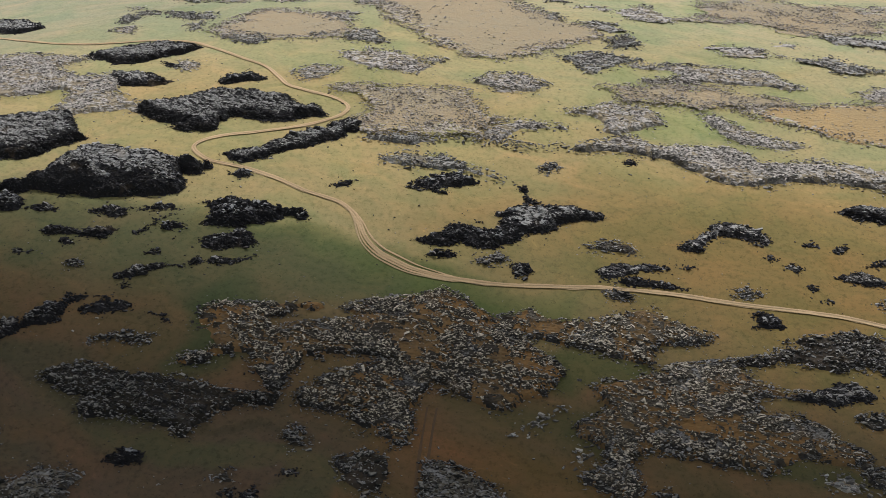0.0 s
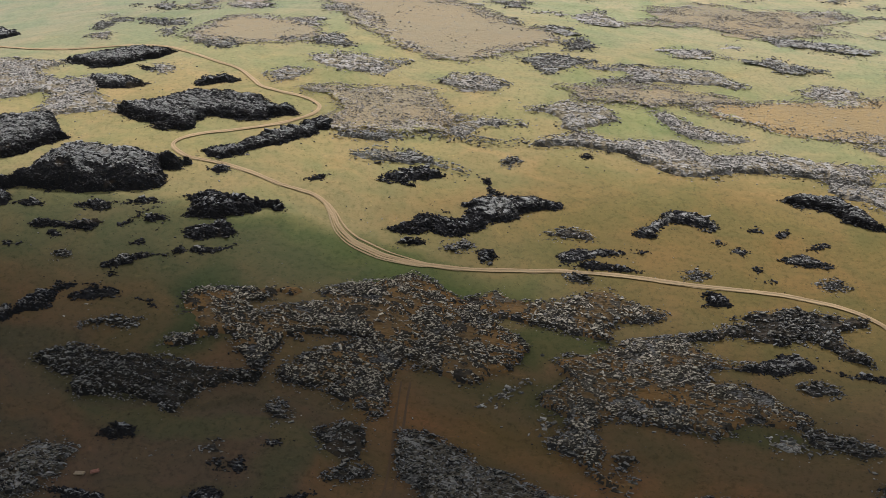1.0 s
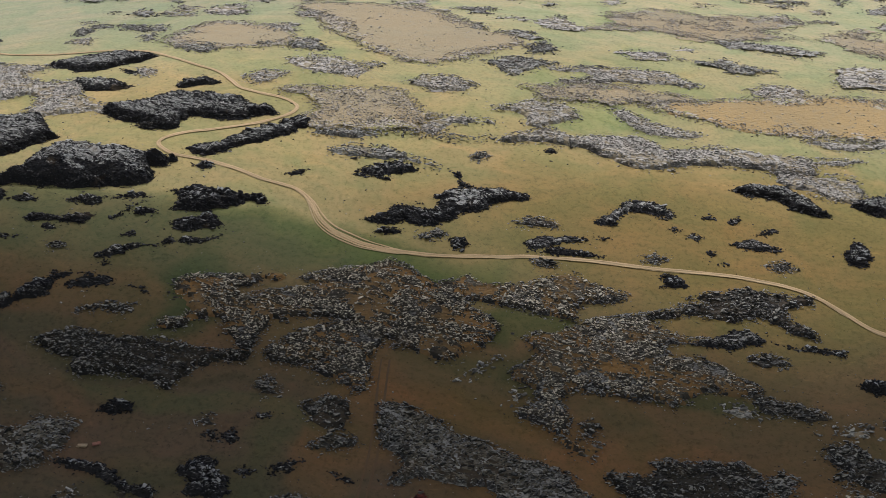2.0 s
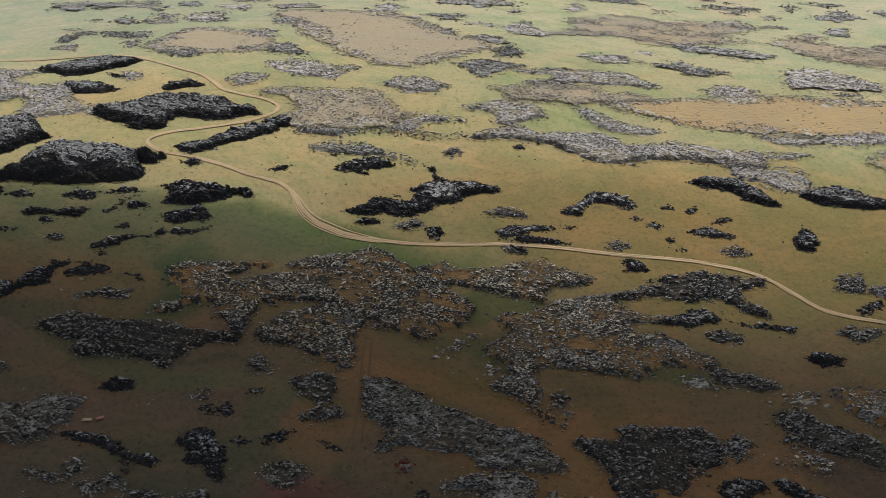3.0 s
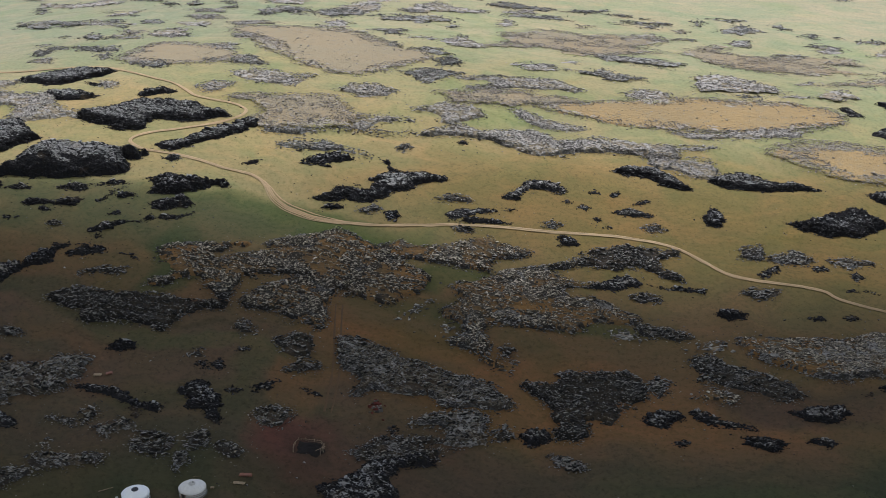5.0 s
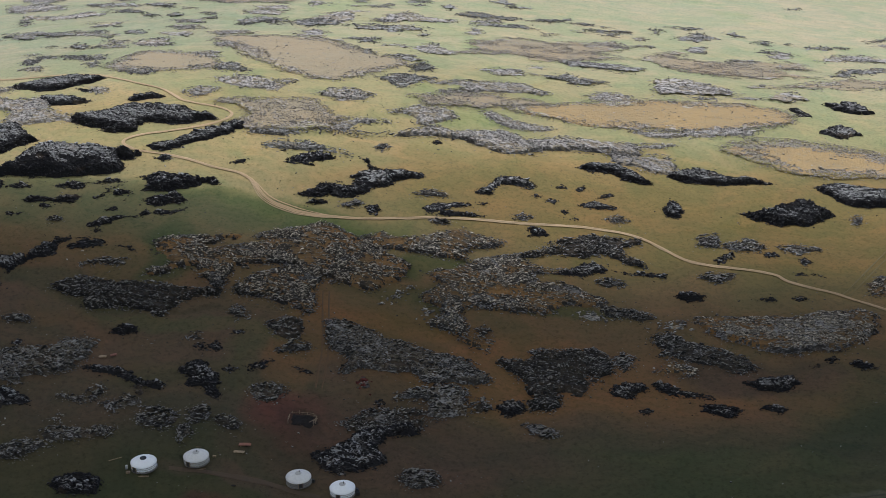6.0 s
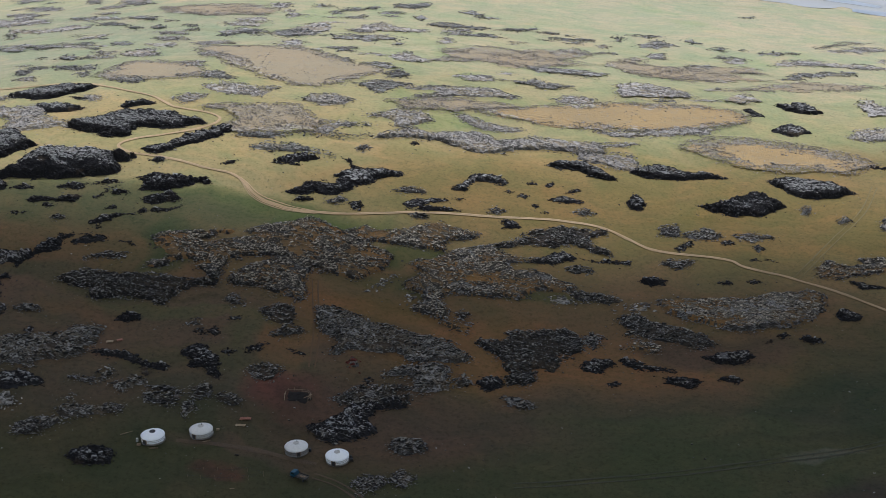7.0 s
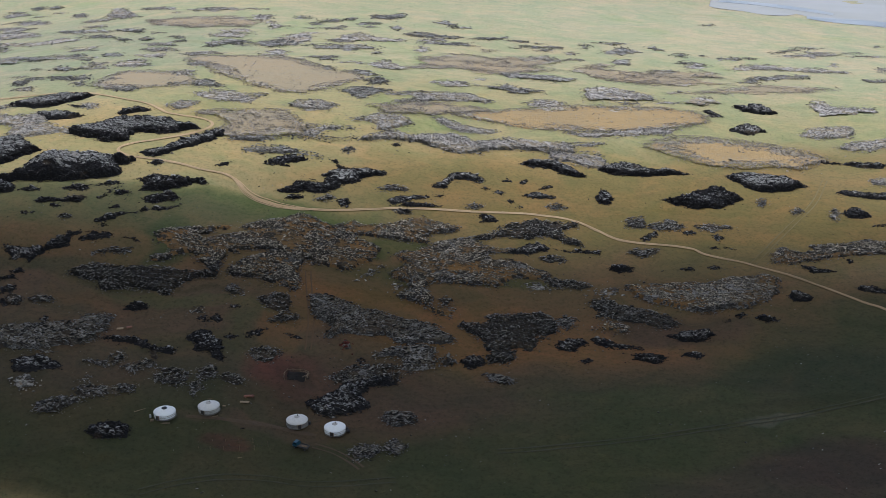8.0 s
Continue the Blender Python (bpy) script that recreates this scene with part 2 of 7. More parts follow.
BED = {
    "near": turf_material("grit_between_slabs", (0.15, 0.1, 0.052), (0.21, 0.12, 0.048), (0.1, 0.076, 0.052), 0.35),
    "grey": turf_material("grit_and_dry_grass", (0.26, 0.215, 0.155), (0.23, 0.2, 0.14), (0.18, 0.16, 0.14), 0.6),
    "slate": turf_material("dark_grit_between_slabs", (0.05, 0.044, 0.037), (0.065, 0.05, 0.037), (0.035, 0.033, 0.032), 0.7),
    "pale": turf_material("pale_grit", (0.26, 0.21, 0.15), (0.24, 0.19, 0.13), (0.2, 0.17, 0.14), 0.3),
    "tan": turf_material("tan_grass_over_lava", (0.285, 0.22, 0.135), (0.26, 0.215, 0.142), (0.23, 0.2, 0.16), 0.75),
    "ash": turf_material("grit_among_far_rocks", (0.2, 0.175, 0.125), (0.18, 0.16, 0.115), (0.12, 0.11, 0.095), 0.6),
    "dun": turf_material("dun_grass_over_lava", (0.27, 0.213, 0.135), (0.255, 0.21, 0.137), (0.24, 0.208, 0.148), 0.3),
    "orange": turf_material("russet_grass_over_lava", (0.31, 0.216, 0.105), (0.275, 0.2, 0.105), (0.25, 0.2, 0.125), 0.4),
}
DIRT = turf_material("rutted_dirt", (0.43, 0.305, 0.18), (0.39, 0.275, 0.16), (0.34, 0.24, 0.14))
VERGE = turf_material("trodden_verge", (0.35, 0.262, 0.155), (0.32, 0.24, 0.14), (0.36, 0.27, 0.165))


# ---- building helpers ----
def mesh_of(name, verts, faces, mats, smooth=False):
    me = bpy.data.meshes.new(name)
    me.from_pydata([tuple(v) for v in verts] if not isinstance(verts, np.ndarray) else verts.tolist(), [], faces if isinstance(faces, list) else faces.tolist())
    for m in mats:
        me.materials.append(m)
    if smooth:
        me.polygons.foreach_set("use_smooth", np.ones(len(me.polygons), dtype=bool))
    return me


def part(name, bm, mat, parent, label=""):
    me = bpy.data.meshes.new(name)
    bm.to_mesh(me)
    bm.free()
    me.materials.append(mat)
    ob = new(name, me)
    ob.parent = parent
    if label:
        tagged(ob, label)
    return ob


# ---- ground ----
def spaced(inner, step, outer, grow):
    v, s = [0.0], step
    while v[-1] < outer:
        s = step if v[-1] < inner else s * grow
        v.append(v[-1] + s)
    return v


def build_ground():
    side = spaced(260, 5.0, 4600, 1.22)
    xs = np.array([-v for v in side[:0:-1]] + side)
    ahead, back = spaced(680, 5.0, 4600, 1.22), spaced(60, 20.0, 3000, 1.4)
    ys = np.array([-v + 200 for v in back[:0:-1]] + [v + 200 for v in ahead])
    gx, gy = np.meshgrid(xs, ys)
    gz = land(gx, gy) + 0.25 * rough(gx, gy, 17, 3, 5)
    w, h = len(xs), len(ys)
    idx = np.arange(w * h).reshape(h, w)
    faces = np.stack([idx[:-1, :-1], idx[:-1, 1:], idx[1:, 1:], idx[1:, :-1]], -1).reshape(-1, 4)
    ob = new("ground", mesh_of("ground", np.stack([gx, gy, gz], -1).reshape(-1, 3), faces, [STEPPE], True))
    tagged(ob, "dry yellow-green steppe turf with bare soil patches", "ground", kind="structure")


build_ground()


# ---- cloud that shades the near ground ----
def build_cloud():
    m, n, l, b = material("cloud", 1.0, 0.0)
    b.inputs["Base Color"].default_value = (0.8, 0.8, 0.82, 1)
    pos = n.new("ShaderNodeNewGeometry").outputs["Position"]
    xyz = n.new("ShaderNodeSeparateXYZ")
    l.new(pos, xyz.inputs[0])
    across = calc(n, l, "SUBTRACT", xyz.outputs["X"], CLOUD_HEIGHT * SUN_WAY.x / SUN_WAY.z)
    across = calc(n, l, "SUBTRACT", across, 90.0)
    bow = calc(n, l, "MINIMUM", calc(n, l, "MULTIPLY", calc(n, l, "MAXIMUM", calc(n, l, "MULTIPLY", across, -1.0), 0.0), 0.165), 27.0)
    edge = calc(n, l, "ADD", calc(n, l, "ADD", xyz.outputs["Y"], bow), calc(n, l, "MULTIPLY", calc(n, l, "SUBTRACT", nz(n, l, pos, 0.009, 4), 0.5), 44.0))
    clear = n.new("ShaderNodeBsdfTransparent")
    blend = n.new("ShaderNodeMixShader")
    l.new(ramp(n, l, edge, CLOUD_EDGE - 36, CLOUD_EDGE + 32), blend.inputs[0])
    thin = n.new("ShaderNodeBsdfTranslucent")
    thin.inputs["Color"].default_value = (0.97, 0.98, 1.0, 1)
    body = n.new("ShaderNodeMixShader")
    body.inputs[0].default_value = 0.205
    l.new(b.outputs[0], body.inputs[1])
    l.new(thin.outputs[0], body.inputs[2])
    l.new(body.outputs[0], blend.inputs[1])
    l.new(clear.outputs[0], blend.inputs[2])
    l.new(blend.outputs[0], n["Material Output"].inputs["Surface"])
    xs, ys = np.linspace(-1800, 1800, 61), np.linspace(-2200, CLOUD_EDGE + 160, 61)
    gx, gy = np.meshgrid(xs, ys)
    under = CLOUD_HEIGHT + 14 * rough(gx, gy, 160, 4, 9)
    idx = np.arange(gx.size).reshape(gx.shape)
    faces = np.stack([idx[:-1, :-1], idx[:-1, 1:], idx[1:, 1:], idx[1:, :-1]], -1).reshape(-1, 4)
    ob = new("cloud", mesh_of("cloud", np.stack([gx, gy, under], -1).reshape(-1, 3), faces, [m], True))
    tagged(ob, "broad grey cloud shading the near ground", "cloud", kind="structure")


CLOUD_HEIGHT = 520.0
CLOUD_EDGE = 406.0 + CLOUD_HEIGHT * SUN_WAY.y / SUN_WAY.z
build_cloud()


# ---- dirt road ----
def smooth_line(points, step):
    pts = [np.array(p, float) for p in points]
    pts = [2 * pts[0] - pts[1]] + pts + [2 * pts[-1] - pts[-2]]
    out = []
    for a, b, c, d in zip(pts, pts[1:], pts[2:], pts[3:]):
        k = max(2, int(np.linalg.norm(c - b) / step))
        for u in np.arange(k) / k:
            out.append(0.5 * (2 * b + (c - a) * u + (2 * a - 5 * b + 4 * c - d) * u * u + (3 * b - a - 3 * c + d) * u ** 3))
    return np.array(out + [pts[-2]])


def strip(name, line, edges, lift, mat, label, category, parent=None, ragged=0.25, seed=3):
    """A band along the line between two offsets, laid on the ground."""
    way = np.gradient(line, axis=0)
    way /= np.linalg.norm(way, axis=1)[:, None]
    side = np.stack([way[:, 1], -way[:, 0]], 1)
    s = np.arange(len(line)) * 1.0
    a = edges[0] + ragged * rough(s, s * 0, 6, 3, seed)
    b = edges[1] + ragged * rough(s, s * 0 + 40, 6, 3, seed + 1)
    cols = [line + side * (a + (b - a) * f)[:, None] for f in (0, 0.5, 1)]
    verts = np.concatenate([np.c_[c, land(c[:, 0], c[:, 1]) + 0.25 * rough(c[:, 0], c[:, 1], 17, 3, 5) + lift + extra] for c, extra in zip(cols, (-0.01, 0.03, -0.01))])
    k = len(line)
    i = np.arange(k - 1)
    faces = np.concatenate([np.stack([i + r * k, i + r * k + 1, i + (r + 1) * k + 1, i + (r + 1) * k], 1)[:, ::-1] for r in (0, 1)])
    ob = new(name, mesh_of(name, verts, faces, [mat], True))
    ob.parent = parent
    return tagged(ob, label, category, kind="" if parent else "structure")


ROAD = [
    (-273.7, 513.3), (-252.0, 503.5), (-231.5, 494.1), (-211.7, 484.0), (-193.1, 477.3), (-178.9, 476.4), (-165.8, 477.1), (-154.0, 475.8),
    (-144.8, 471.9), (-132.9, 465.2), (-121.8, 459.3), (-115.1, 453.0), (-111.1, 449.2), (-105.8, 447.7), (-98.9, 446.3), (-94.3, 444.4),
    (-91.6, 441.8), (-92.0, 438.1), (-95.2, 433.9), (-99.2, 430.4), (-103.9, 427.0), (-110.2, 424.0), (-116.5, 421.1), (-121.0, 417.5),
    (-122.1, 414.3), (-119.8, 411.7), (-115.9, 409.6), (-111.3, 409.2), (-105.4, 408.9), (-99.1, 407.6), (-94.3, 406.2), (-89.6, 404.7),
    (-84.4, 403.8), (-80.4, 403.1), (-77.0, 401.1), (-74.1, 397.9), (-72.0, 394.8), (-69.8, 392.4), (-66.5, 390.2), (-62.8, 388.9),
    (-58.7, 387.8), (-54.2, 387.5), (-49.8, 387.6), (-42.6, 388.6), (-35.6, 390.5), (-26.2, 393.3), (-16.9, 395.9), (-8.6, 397.6),
    (-0.3, 399.1), (8.1, 399.7), (27.4, 402.3), (37.2, 402.5), (45.3, 401.3), (51.7, 398.6), (57.0, 395.1), (62.2, 391.3),
    (68.3, 389.2), (77.4, 388.0), (89.3, 385.9), (94.3, 381.9), (107.1, 376.3), (120.9, 367.9), (131.7, 357.9), (140.3, 349.0),
    (145.6, 343.7), (153.7, 329.9), (159.8, 310.0),
]


def build_road():
    line = smooth_line(ROAD, 1.0)
    road = strip("road", line, (-0.56, 0.56), 0.16, VERGE, "pale two-track dirt road winding across the steppe", "dirt road", ragged=0.35)
    for k, (a, b) in enumerate(((-0.53, -0.13), (0.14, 0.54))):
        strip("wheel_track", line, (a, b), 0.24, DIRT, "bare compacted dirt rut", "", road, 0.25, 20 + 5 * k)
    # the bend, where drivers have cut the corner
    bend = line[(line[:, 0] > -81) & (line[:, 0] < -44) & (line[:, 1] < 404)]
    spread = np.sin(np.linspace(0, np.pi, len(bend)))[:, None]
    way = np.gradient(bend, axis=0)
    side = np.stack([way[:, 1], -way[:, 0]], 1) / np.linalg.norm(way, axis=1)[:, None]
    for k, o in enumerate((-1.5, 1.0, 1.7)):
        strip("wheel_track", bend + side * spread * o, (-0.2, 0.2), 0.18, DIRT if abs(o) < 1.6 else VERGE, "bare compacted dirt rut", "", road, 0.2, 60 + 5 * k)


build_road()


# ---- lava outcrops ----
LOOK = {  # blocks to a square metre, their length, roughness of the bed, flatness
    "black": (8.5, 0.33, 0.5, 0.6), "cliff": (10.0, 0.3, 0.4, 0.42), "dark": (8.0, 0.33, 0.4, 0.5), "near": (12.5, 0.29, 0.22, 0.36), "slate": (12.0, 0.29, 0.3, 0.4),
    "grey": (8.0, 0.29, 0.25, 0.45), "pale": (4.0, 0.42, 0.15, 0.4), "tan": (9.0, 0.25, 0.2, 0.42), "orange": (6.0, 0.28, 0.15, 0.45),
    "scoria": (2.5, 0.6, 0.3, 0.8), "ash": (5.5, 0.36, 0.3, 0.5), "dun": (5.0, 0.29, 0.15, 0.4),
}
WORDS = {
    "black": "jagged black basalt outcrop standing in dry grass", "cliff": "dark basalt ridge with grey lichen on its top",
    "dark": "low dark basalt outcrop scattered with broken blocks", "slate": "broad dark lava field of tumbled basalt slabs", "near": "broad lava field of tilted grey-topped basalt slabs",
    "grey": "low grey lichen-covered lava field in pale grass", "pale": "small patch of pale weathered stone slabs",
    "dun": "flat lava field overgrown with dun dry grass",
    "ash": "low dark basalt streak strewn along the far plain",
    "scoria": "small heap of dark red scoria", "tan": "flat lava field with tan grass and grey rim", "orange": "flat lava field overgrown with russet dry grass",
}
rng = np.random.default_rng(7)
SODDY = ("orange", "tan", "dun")
FRINGE = {"orange": 3.0, "tan": 5.0, "dun": 5.0}
CUBE = np.array([(x, y, z) for z in (-1, 1) for y in (-1, 1) for x in (-1, 1)], float) * 0.5
SIDES = np.array([(0, 2, 3, 1), (4, 5, 7, 6), (0, 1, 5, 4), (2, 6, 7, 3), (0, 4, 6, 2), (1, 3, 7, 5)])


def inside(px, py, poly):
    """Signed distance to a plan outline, positive inside."""
    p = np.stack([px, py], -1)
    a = np.array(poly, float)
    b = np.roll(a, -1, 0)
    best, odd = np.full(px.shape, 1e9), np.zeros(px.shape, bool)
    for (ax, ay), (bx, by) in zip(a, b):
        ex, ey = bx - ax, by - ay
        k = np.clip(((px - ax) * ex + (py - ay) * ey) / (ex * ex + ey * ey + 1e-9), 0, 1)
        best = np.minimum(best, np.hypot(px - ax - k * ex, py - ay - k * ey))
        if ay != by:
            odd ^= ((ay > py) != (by > py)) & (px < ex * (py - ay) / (by - ay) + ax)
    return np.where(odd, best, -best)


def block_shapes(k, length, flat, tilt=0.3):
    """k broken slabs: jittered, squashed, tipped boxes that lie mostly across the slope."""
    v = CUBE[None] + rng.uniform(-0.2, 0.2, (k, 8, 3))
    v[:, 4:, :2] *= rng.uniform(0.5, 0.95, (k, 1, 2))
    v *= np.stack([length * rng.uniform(0.95, 1.9, k), length * rng.uniform(0.55, 1.0, k), length * flat * rng.uniform(0.5, 1.3, k)], 1)[:, None]
    for ang, (i, j) in ((rng.normal(0, tilt, k), (1, 2)), (rng.normal(0, tilt, k), (0, 2)), (rng.normal(0.1, 0.6, k), (0, 1))):
        c, s = np.cos(ang)[:, None], np.sin(ang)[:, None]
        v[..., i], v[..., j] = v[..., i] * c - v[..., j] * s, v[..., i] * s + v[..., j] * c
    return v


BOULDERS = {}


def boulder_mesh(kind, n):
    if (kind, n) not in BOULDERS:
        bm = bmesh.new()
        v = block_shapes(1, np.array([1.0]), LOOK[kind][3] * 1.1)[0]
        bmesh.ops.convex_hull(bm, input=[bm.verts.new(p) for p in v])
        bmesh.ops.bevel(bm, geom=bm.edges[:], offset=0.06, segments=1, affect="EDGES")
        me = bpy.data.meshes.new("boulder")
        bm.to_mesh(me)
        bm.free()
        me.materials.append(ROCK[kind])
        BOULDERS[kind, n] = me
    return BOULDERS[kind, n]


def one_piece(ok):
    """The largest connected patch of cells."""
    left, best = ok.copy(), np.zeros_like(ok)
    while left.any():
        grown = np.zeros_like(ok)
        grown[np.unravel_index(np.argmax(left), left.shape)] = True
        while True:
            more = grown.copy()
            more[1:] |= grown[:-1]
            more[:-1] |= grown[1:]
            more[:, 1:] |= grown[:, :-1]
            more[:, :-1] |= grown[:, 1:]
            more &= left
            if (more == grown).all():
                break
            grown = more
        left &= ~grown
        if grown.sum() > best.sum():
            best = grown
    return best


def outcrop(kind, height, outline, label="", fringe=None):
    fringe = fringe or FRINGE.get(kind, 0)
    dens, size, jag, flat = LOOK[kind]
    o = np.array(outline, float)
    low, high = o.min(0) - 3, o.max(0) + 3
    g = 1.0 if o[:, 1].mean() < 470 else 1.9
    wob = min(1.3, 0.1 * min(*(high - low - 4)) + 0.25)
    soft = kind not in ("black", "cliff", "dark", "scoria")
    seed = int(abs(o[0, 0]) * 7 + o[0, 1]) % 997
    distant = o[:, 1].mean() > 515
    if distant:
        wob = min(3.2, 0.2 * min(*(high - low - 4)) + 0.5)
    height = height * (0.76 if kind == "cliff" else 0.62)
    slope = 0.6 + 1.2 * height
    gx, gy = np.meshgrid(np.arange(low[0], high[0], 0.5 * g), np.arange(low[1], high[1], 0.29 * g))

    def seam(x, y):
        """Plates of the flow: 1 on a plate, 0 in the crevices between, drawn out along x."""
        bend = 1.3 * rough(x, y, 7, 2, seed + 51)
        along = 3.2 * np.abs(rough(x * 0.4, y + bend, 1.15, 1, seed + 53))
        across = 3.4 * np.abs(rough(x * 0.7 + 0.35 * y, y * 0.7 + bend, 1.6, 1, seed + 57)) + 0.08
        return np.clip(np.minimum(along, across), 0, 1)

    def shape(x, y):
        d = inside(x, y, o) + (1.2 if kind in ("near", "slate") else 1.6 if kind in ("grey", "tan", "ash") else 0.9 if soft else 0.8 if kind == "cliff" else 0.15) + wob * (rough(x * 0.6, y * 1.2, 4.0, 4, seed) + 0.7 * rough(x * 0.5, y * 1.3, 1.7, 2, seed + 71))
        rise = np.sin(np.clip(d / slope, 0, 1) * 1.5708) ** 0.8
        hump = 0.85 + 0.3 * rough(x, y, 12, 2, seed + 9)
        return d, np.maximum(rise, 0) * height * np.clip(hump, 0.2, 2)

    def knobs(x, y):
        """Broken crests that stand out of the surface."""
        return jag * (0.9 * np.abs(rough(x * 0.7, y, 1.9, 2, seed + 5)) + 0.6 * np.clip(rough(x, y, 4.5, 2, seed + 77), 0, 1))

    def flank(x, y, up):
        """Where the front falls steeply: no lichen, and shade painted into the stone."""
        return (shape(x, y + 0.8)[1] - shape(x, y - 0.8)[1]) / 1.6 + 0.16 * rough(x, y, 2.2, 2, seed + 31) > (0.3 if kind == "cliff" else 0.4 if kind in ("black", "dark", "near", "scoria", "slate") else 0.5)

    d, up = shape(gx, gy)
    fold = seam(gx, gy)
    crest = {"cliff": 0.5, "black": 0.8, "dark": 0.55, "near": 0.4, "slate": 0.45}.get(kind, 0.28)
    # gap: how much of the folds is painted dark as shade
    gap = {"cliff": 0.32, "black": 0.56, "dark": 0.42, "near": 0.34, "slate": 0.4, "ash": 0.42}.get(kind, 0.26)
    jit = rng.uniform(-0.3, 0.3, (2, *gx.shape)) * g * np.array((0.5, 0.29))[:, None, None]
    start = 0.35 if kind in ("near", "slate") else 0.9 + 0.9 * rough(gx * 0.5, gy, 3, 2, seed + 61) if soft else -0.3
    relief = crest * (fold - 0.55) * np.clip(d / 1.6, 0, 1) * np.where((d > 2) & (kind in SODDY), 0.04, 1) + (0 if kind in SODDY else knobs(gx, gy) * np.clip(d / 1.2, 0, 1)) + np.where(d > 0.5, rng.uniform(-0.09, 0.09, gx.shape) * (0.3 if kind in SODDY else 1), 0)
    gz = turf_level(gx, gy) - 0.25 + (up + relief + 0.22) * np.clip((d - start - 0.3) / 1.2, 0, 1)
    if kind in SODDY:
        start = start + 1.0 + 3.0 * rough(gx * 0.4, gy, 5, 3, seed + 91)
    if distant:
        start = start + 1.0 + 1.4 * rough(gx * 0.3, gy, 4, 2, seed + 83)
    keep = d > start - (0 if soft else 0.6 * g)
    ok = one_piece(keep[:-1, :-1] & keep[:-1, 1:] & keep[1:, 1:] & keep[1:, :-1])
    idx = np.arange(gx.size).reshape(gx.shape)
    faces = np.stack([idx[:-1, :-1], idx[:-1, 1:], idx[1:, 1:], idx[1:, :-1]], -1)[ok]
    if not len(faces):
        return
    used = np.unique(faces)
    back = np.zeros(gx.size, int)
    back[used] = np.arange(len(used))
    verts = np.stack([gx + jit[0], gy + jit[1], gz], -1).reshape(-1, 3)[used]
    centre = np.array((*o.mean(0), float(land(*o.mean(0)))))
    small = max(high - low) < 13
    thing = new("rock_cluster" if small else "lava_outcrop")
    thing.location = centre
    tagged(thing, label or WORDS[kind], "rock cluster" if small else "lava outcrop", "rock clusters" if small else "lava outcrops")
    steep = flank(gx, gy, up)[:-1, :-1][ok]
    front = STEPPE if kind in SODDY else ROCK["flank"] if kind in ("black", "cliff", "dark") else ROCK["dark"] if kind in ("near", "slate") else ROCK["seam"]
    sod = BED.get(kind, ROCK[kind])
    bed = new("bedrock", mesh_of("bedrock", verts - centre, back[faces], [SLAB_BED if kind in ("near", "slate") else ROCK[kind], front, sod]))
    ragged = rng.uniform(-0.12, 0.12, gx.shape)
    if kind in SODDY:
        soil = d > fringe - 1 + max(6.0, 1.2 * fringe) * rough(gx * 0.5, gy, 8, 3, seed + 21) + 4.5 * rough(gx * 0.5, gy, 2.2, 2, seed + 27) + 12 * ragged
    else:
        thick = rough(gx * 0.7, gy * 1.2, 6, 3, seed + 17)
        soil = (0.8 * thick + fold + ragged < {"near": 0.46, "slate": 0.08, "grey": 0.44, "pale": 0.4}.get(kind, 0.3)) & (thick < 0.22) & soft
    # faces in the folds take the front stone, so shade sits in the colour
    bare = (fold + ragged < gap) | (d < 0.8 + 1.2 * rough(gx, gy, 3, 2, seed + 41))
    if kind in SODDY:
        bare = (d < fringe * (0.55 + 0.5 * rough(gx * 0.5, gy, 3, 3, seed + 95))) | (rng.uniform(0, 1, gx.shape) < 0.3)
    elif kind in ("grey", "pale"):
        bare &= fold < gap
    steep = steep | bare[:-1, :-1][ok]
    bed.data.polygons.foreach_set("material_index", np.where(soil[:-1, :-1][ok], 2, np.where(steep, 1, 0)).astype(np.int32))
    bed.parent = thing
    # broken slabs over it, thicker along the rim
    n = int((high - low).prod() * dens * 0.75)
    x, y = rng.uniform(low[0], high[0], n), rng.uniform(low[1], high[1], n)
    d, up = shape(x, y)
    if kind in SODDY:
        core = np.clip((d - fringe - max(5.0, 1.2 * fringe) * rough(x * 0.5, y, 8, 3, seed + 21)) / 3.5, 0, 1)
        rim = (1 - core) * np.clip(1.1 + 0.9 * rough(x, y, 4, 3, seed + 17), 0.3, 1.6) + core * (0.85 if kind == "tan" else 0.07) * np.clip(0.6 + 1.6 * rough(x, y, 6, 3, seed + 17), 0.05, 2)
    else:
        rim = np.clip(1.3 - d / 6.0, 0.85, 1.3) * np.clip(0.9 + (1.5 if kind in ("near", "slate") else 1.0 if soft else 0.6) * rough(x * 0.7, y * 1.2, 6, 3, seed + 17), 0.5 if kind == "slate" else 0.12, 1.6)
        if kind in ("near", "slate", "grey"):
            rim = rim * np.clip(0.1 + 1.3 * seam(x, y), 0.1, 1.25)
    fade = np.clip((d + 2.2) / 4.6, 0, 1) if soft and kind not in ("near", "slate") else np.clip((d + 1.6) / 2.6, 0, 1) if soft else np.clip((d + 0.7) / 0.9, 0, 1)
    if distant:
        fade = np.clip((d + 2.5) / 7.0, 0, 1) * np.clip(0.8 + 1.1 * rough(x * 0.3, y, 4, 3, seed + 83), 0.1, 1.3)
    rim = np.maximum(rim * fade * fade, 0.012 * (d > -3.0))
    pick = rng.uniform(0, 1.35, n) < rim
    x, y, up, d = x[pick], y[pick], up[pick], d[pick]
    if not len(x):
        return
    s = size * np.exp(rng.normal(0, 0.33, len(x))) * np.where(d < 0, 0.6, 1)
    fold = seam(x, y)
    up = up + (crest * (fold - 0.5) + (0 if kind in SODDY else knobs(x, y))) * np.clip(d / 1.2, 0, 1)
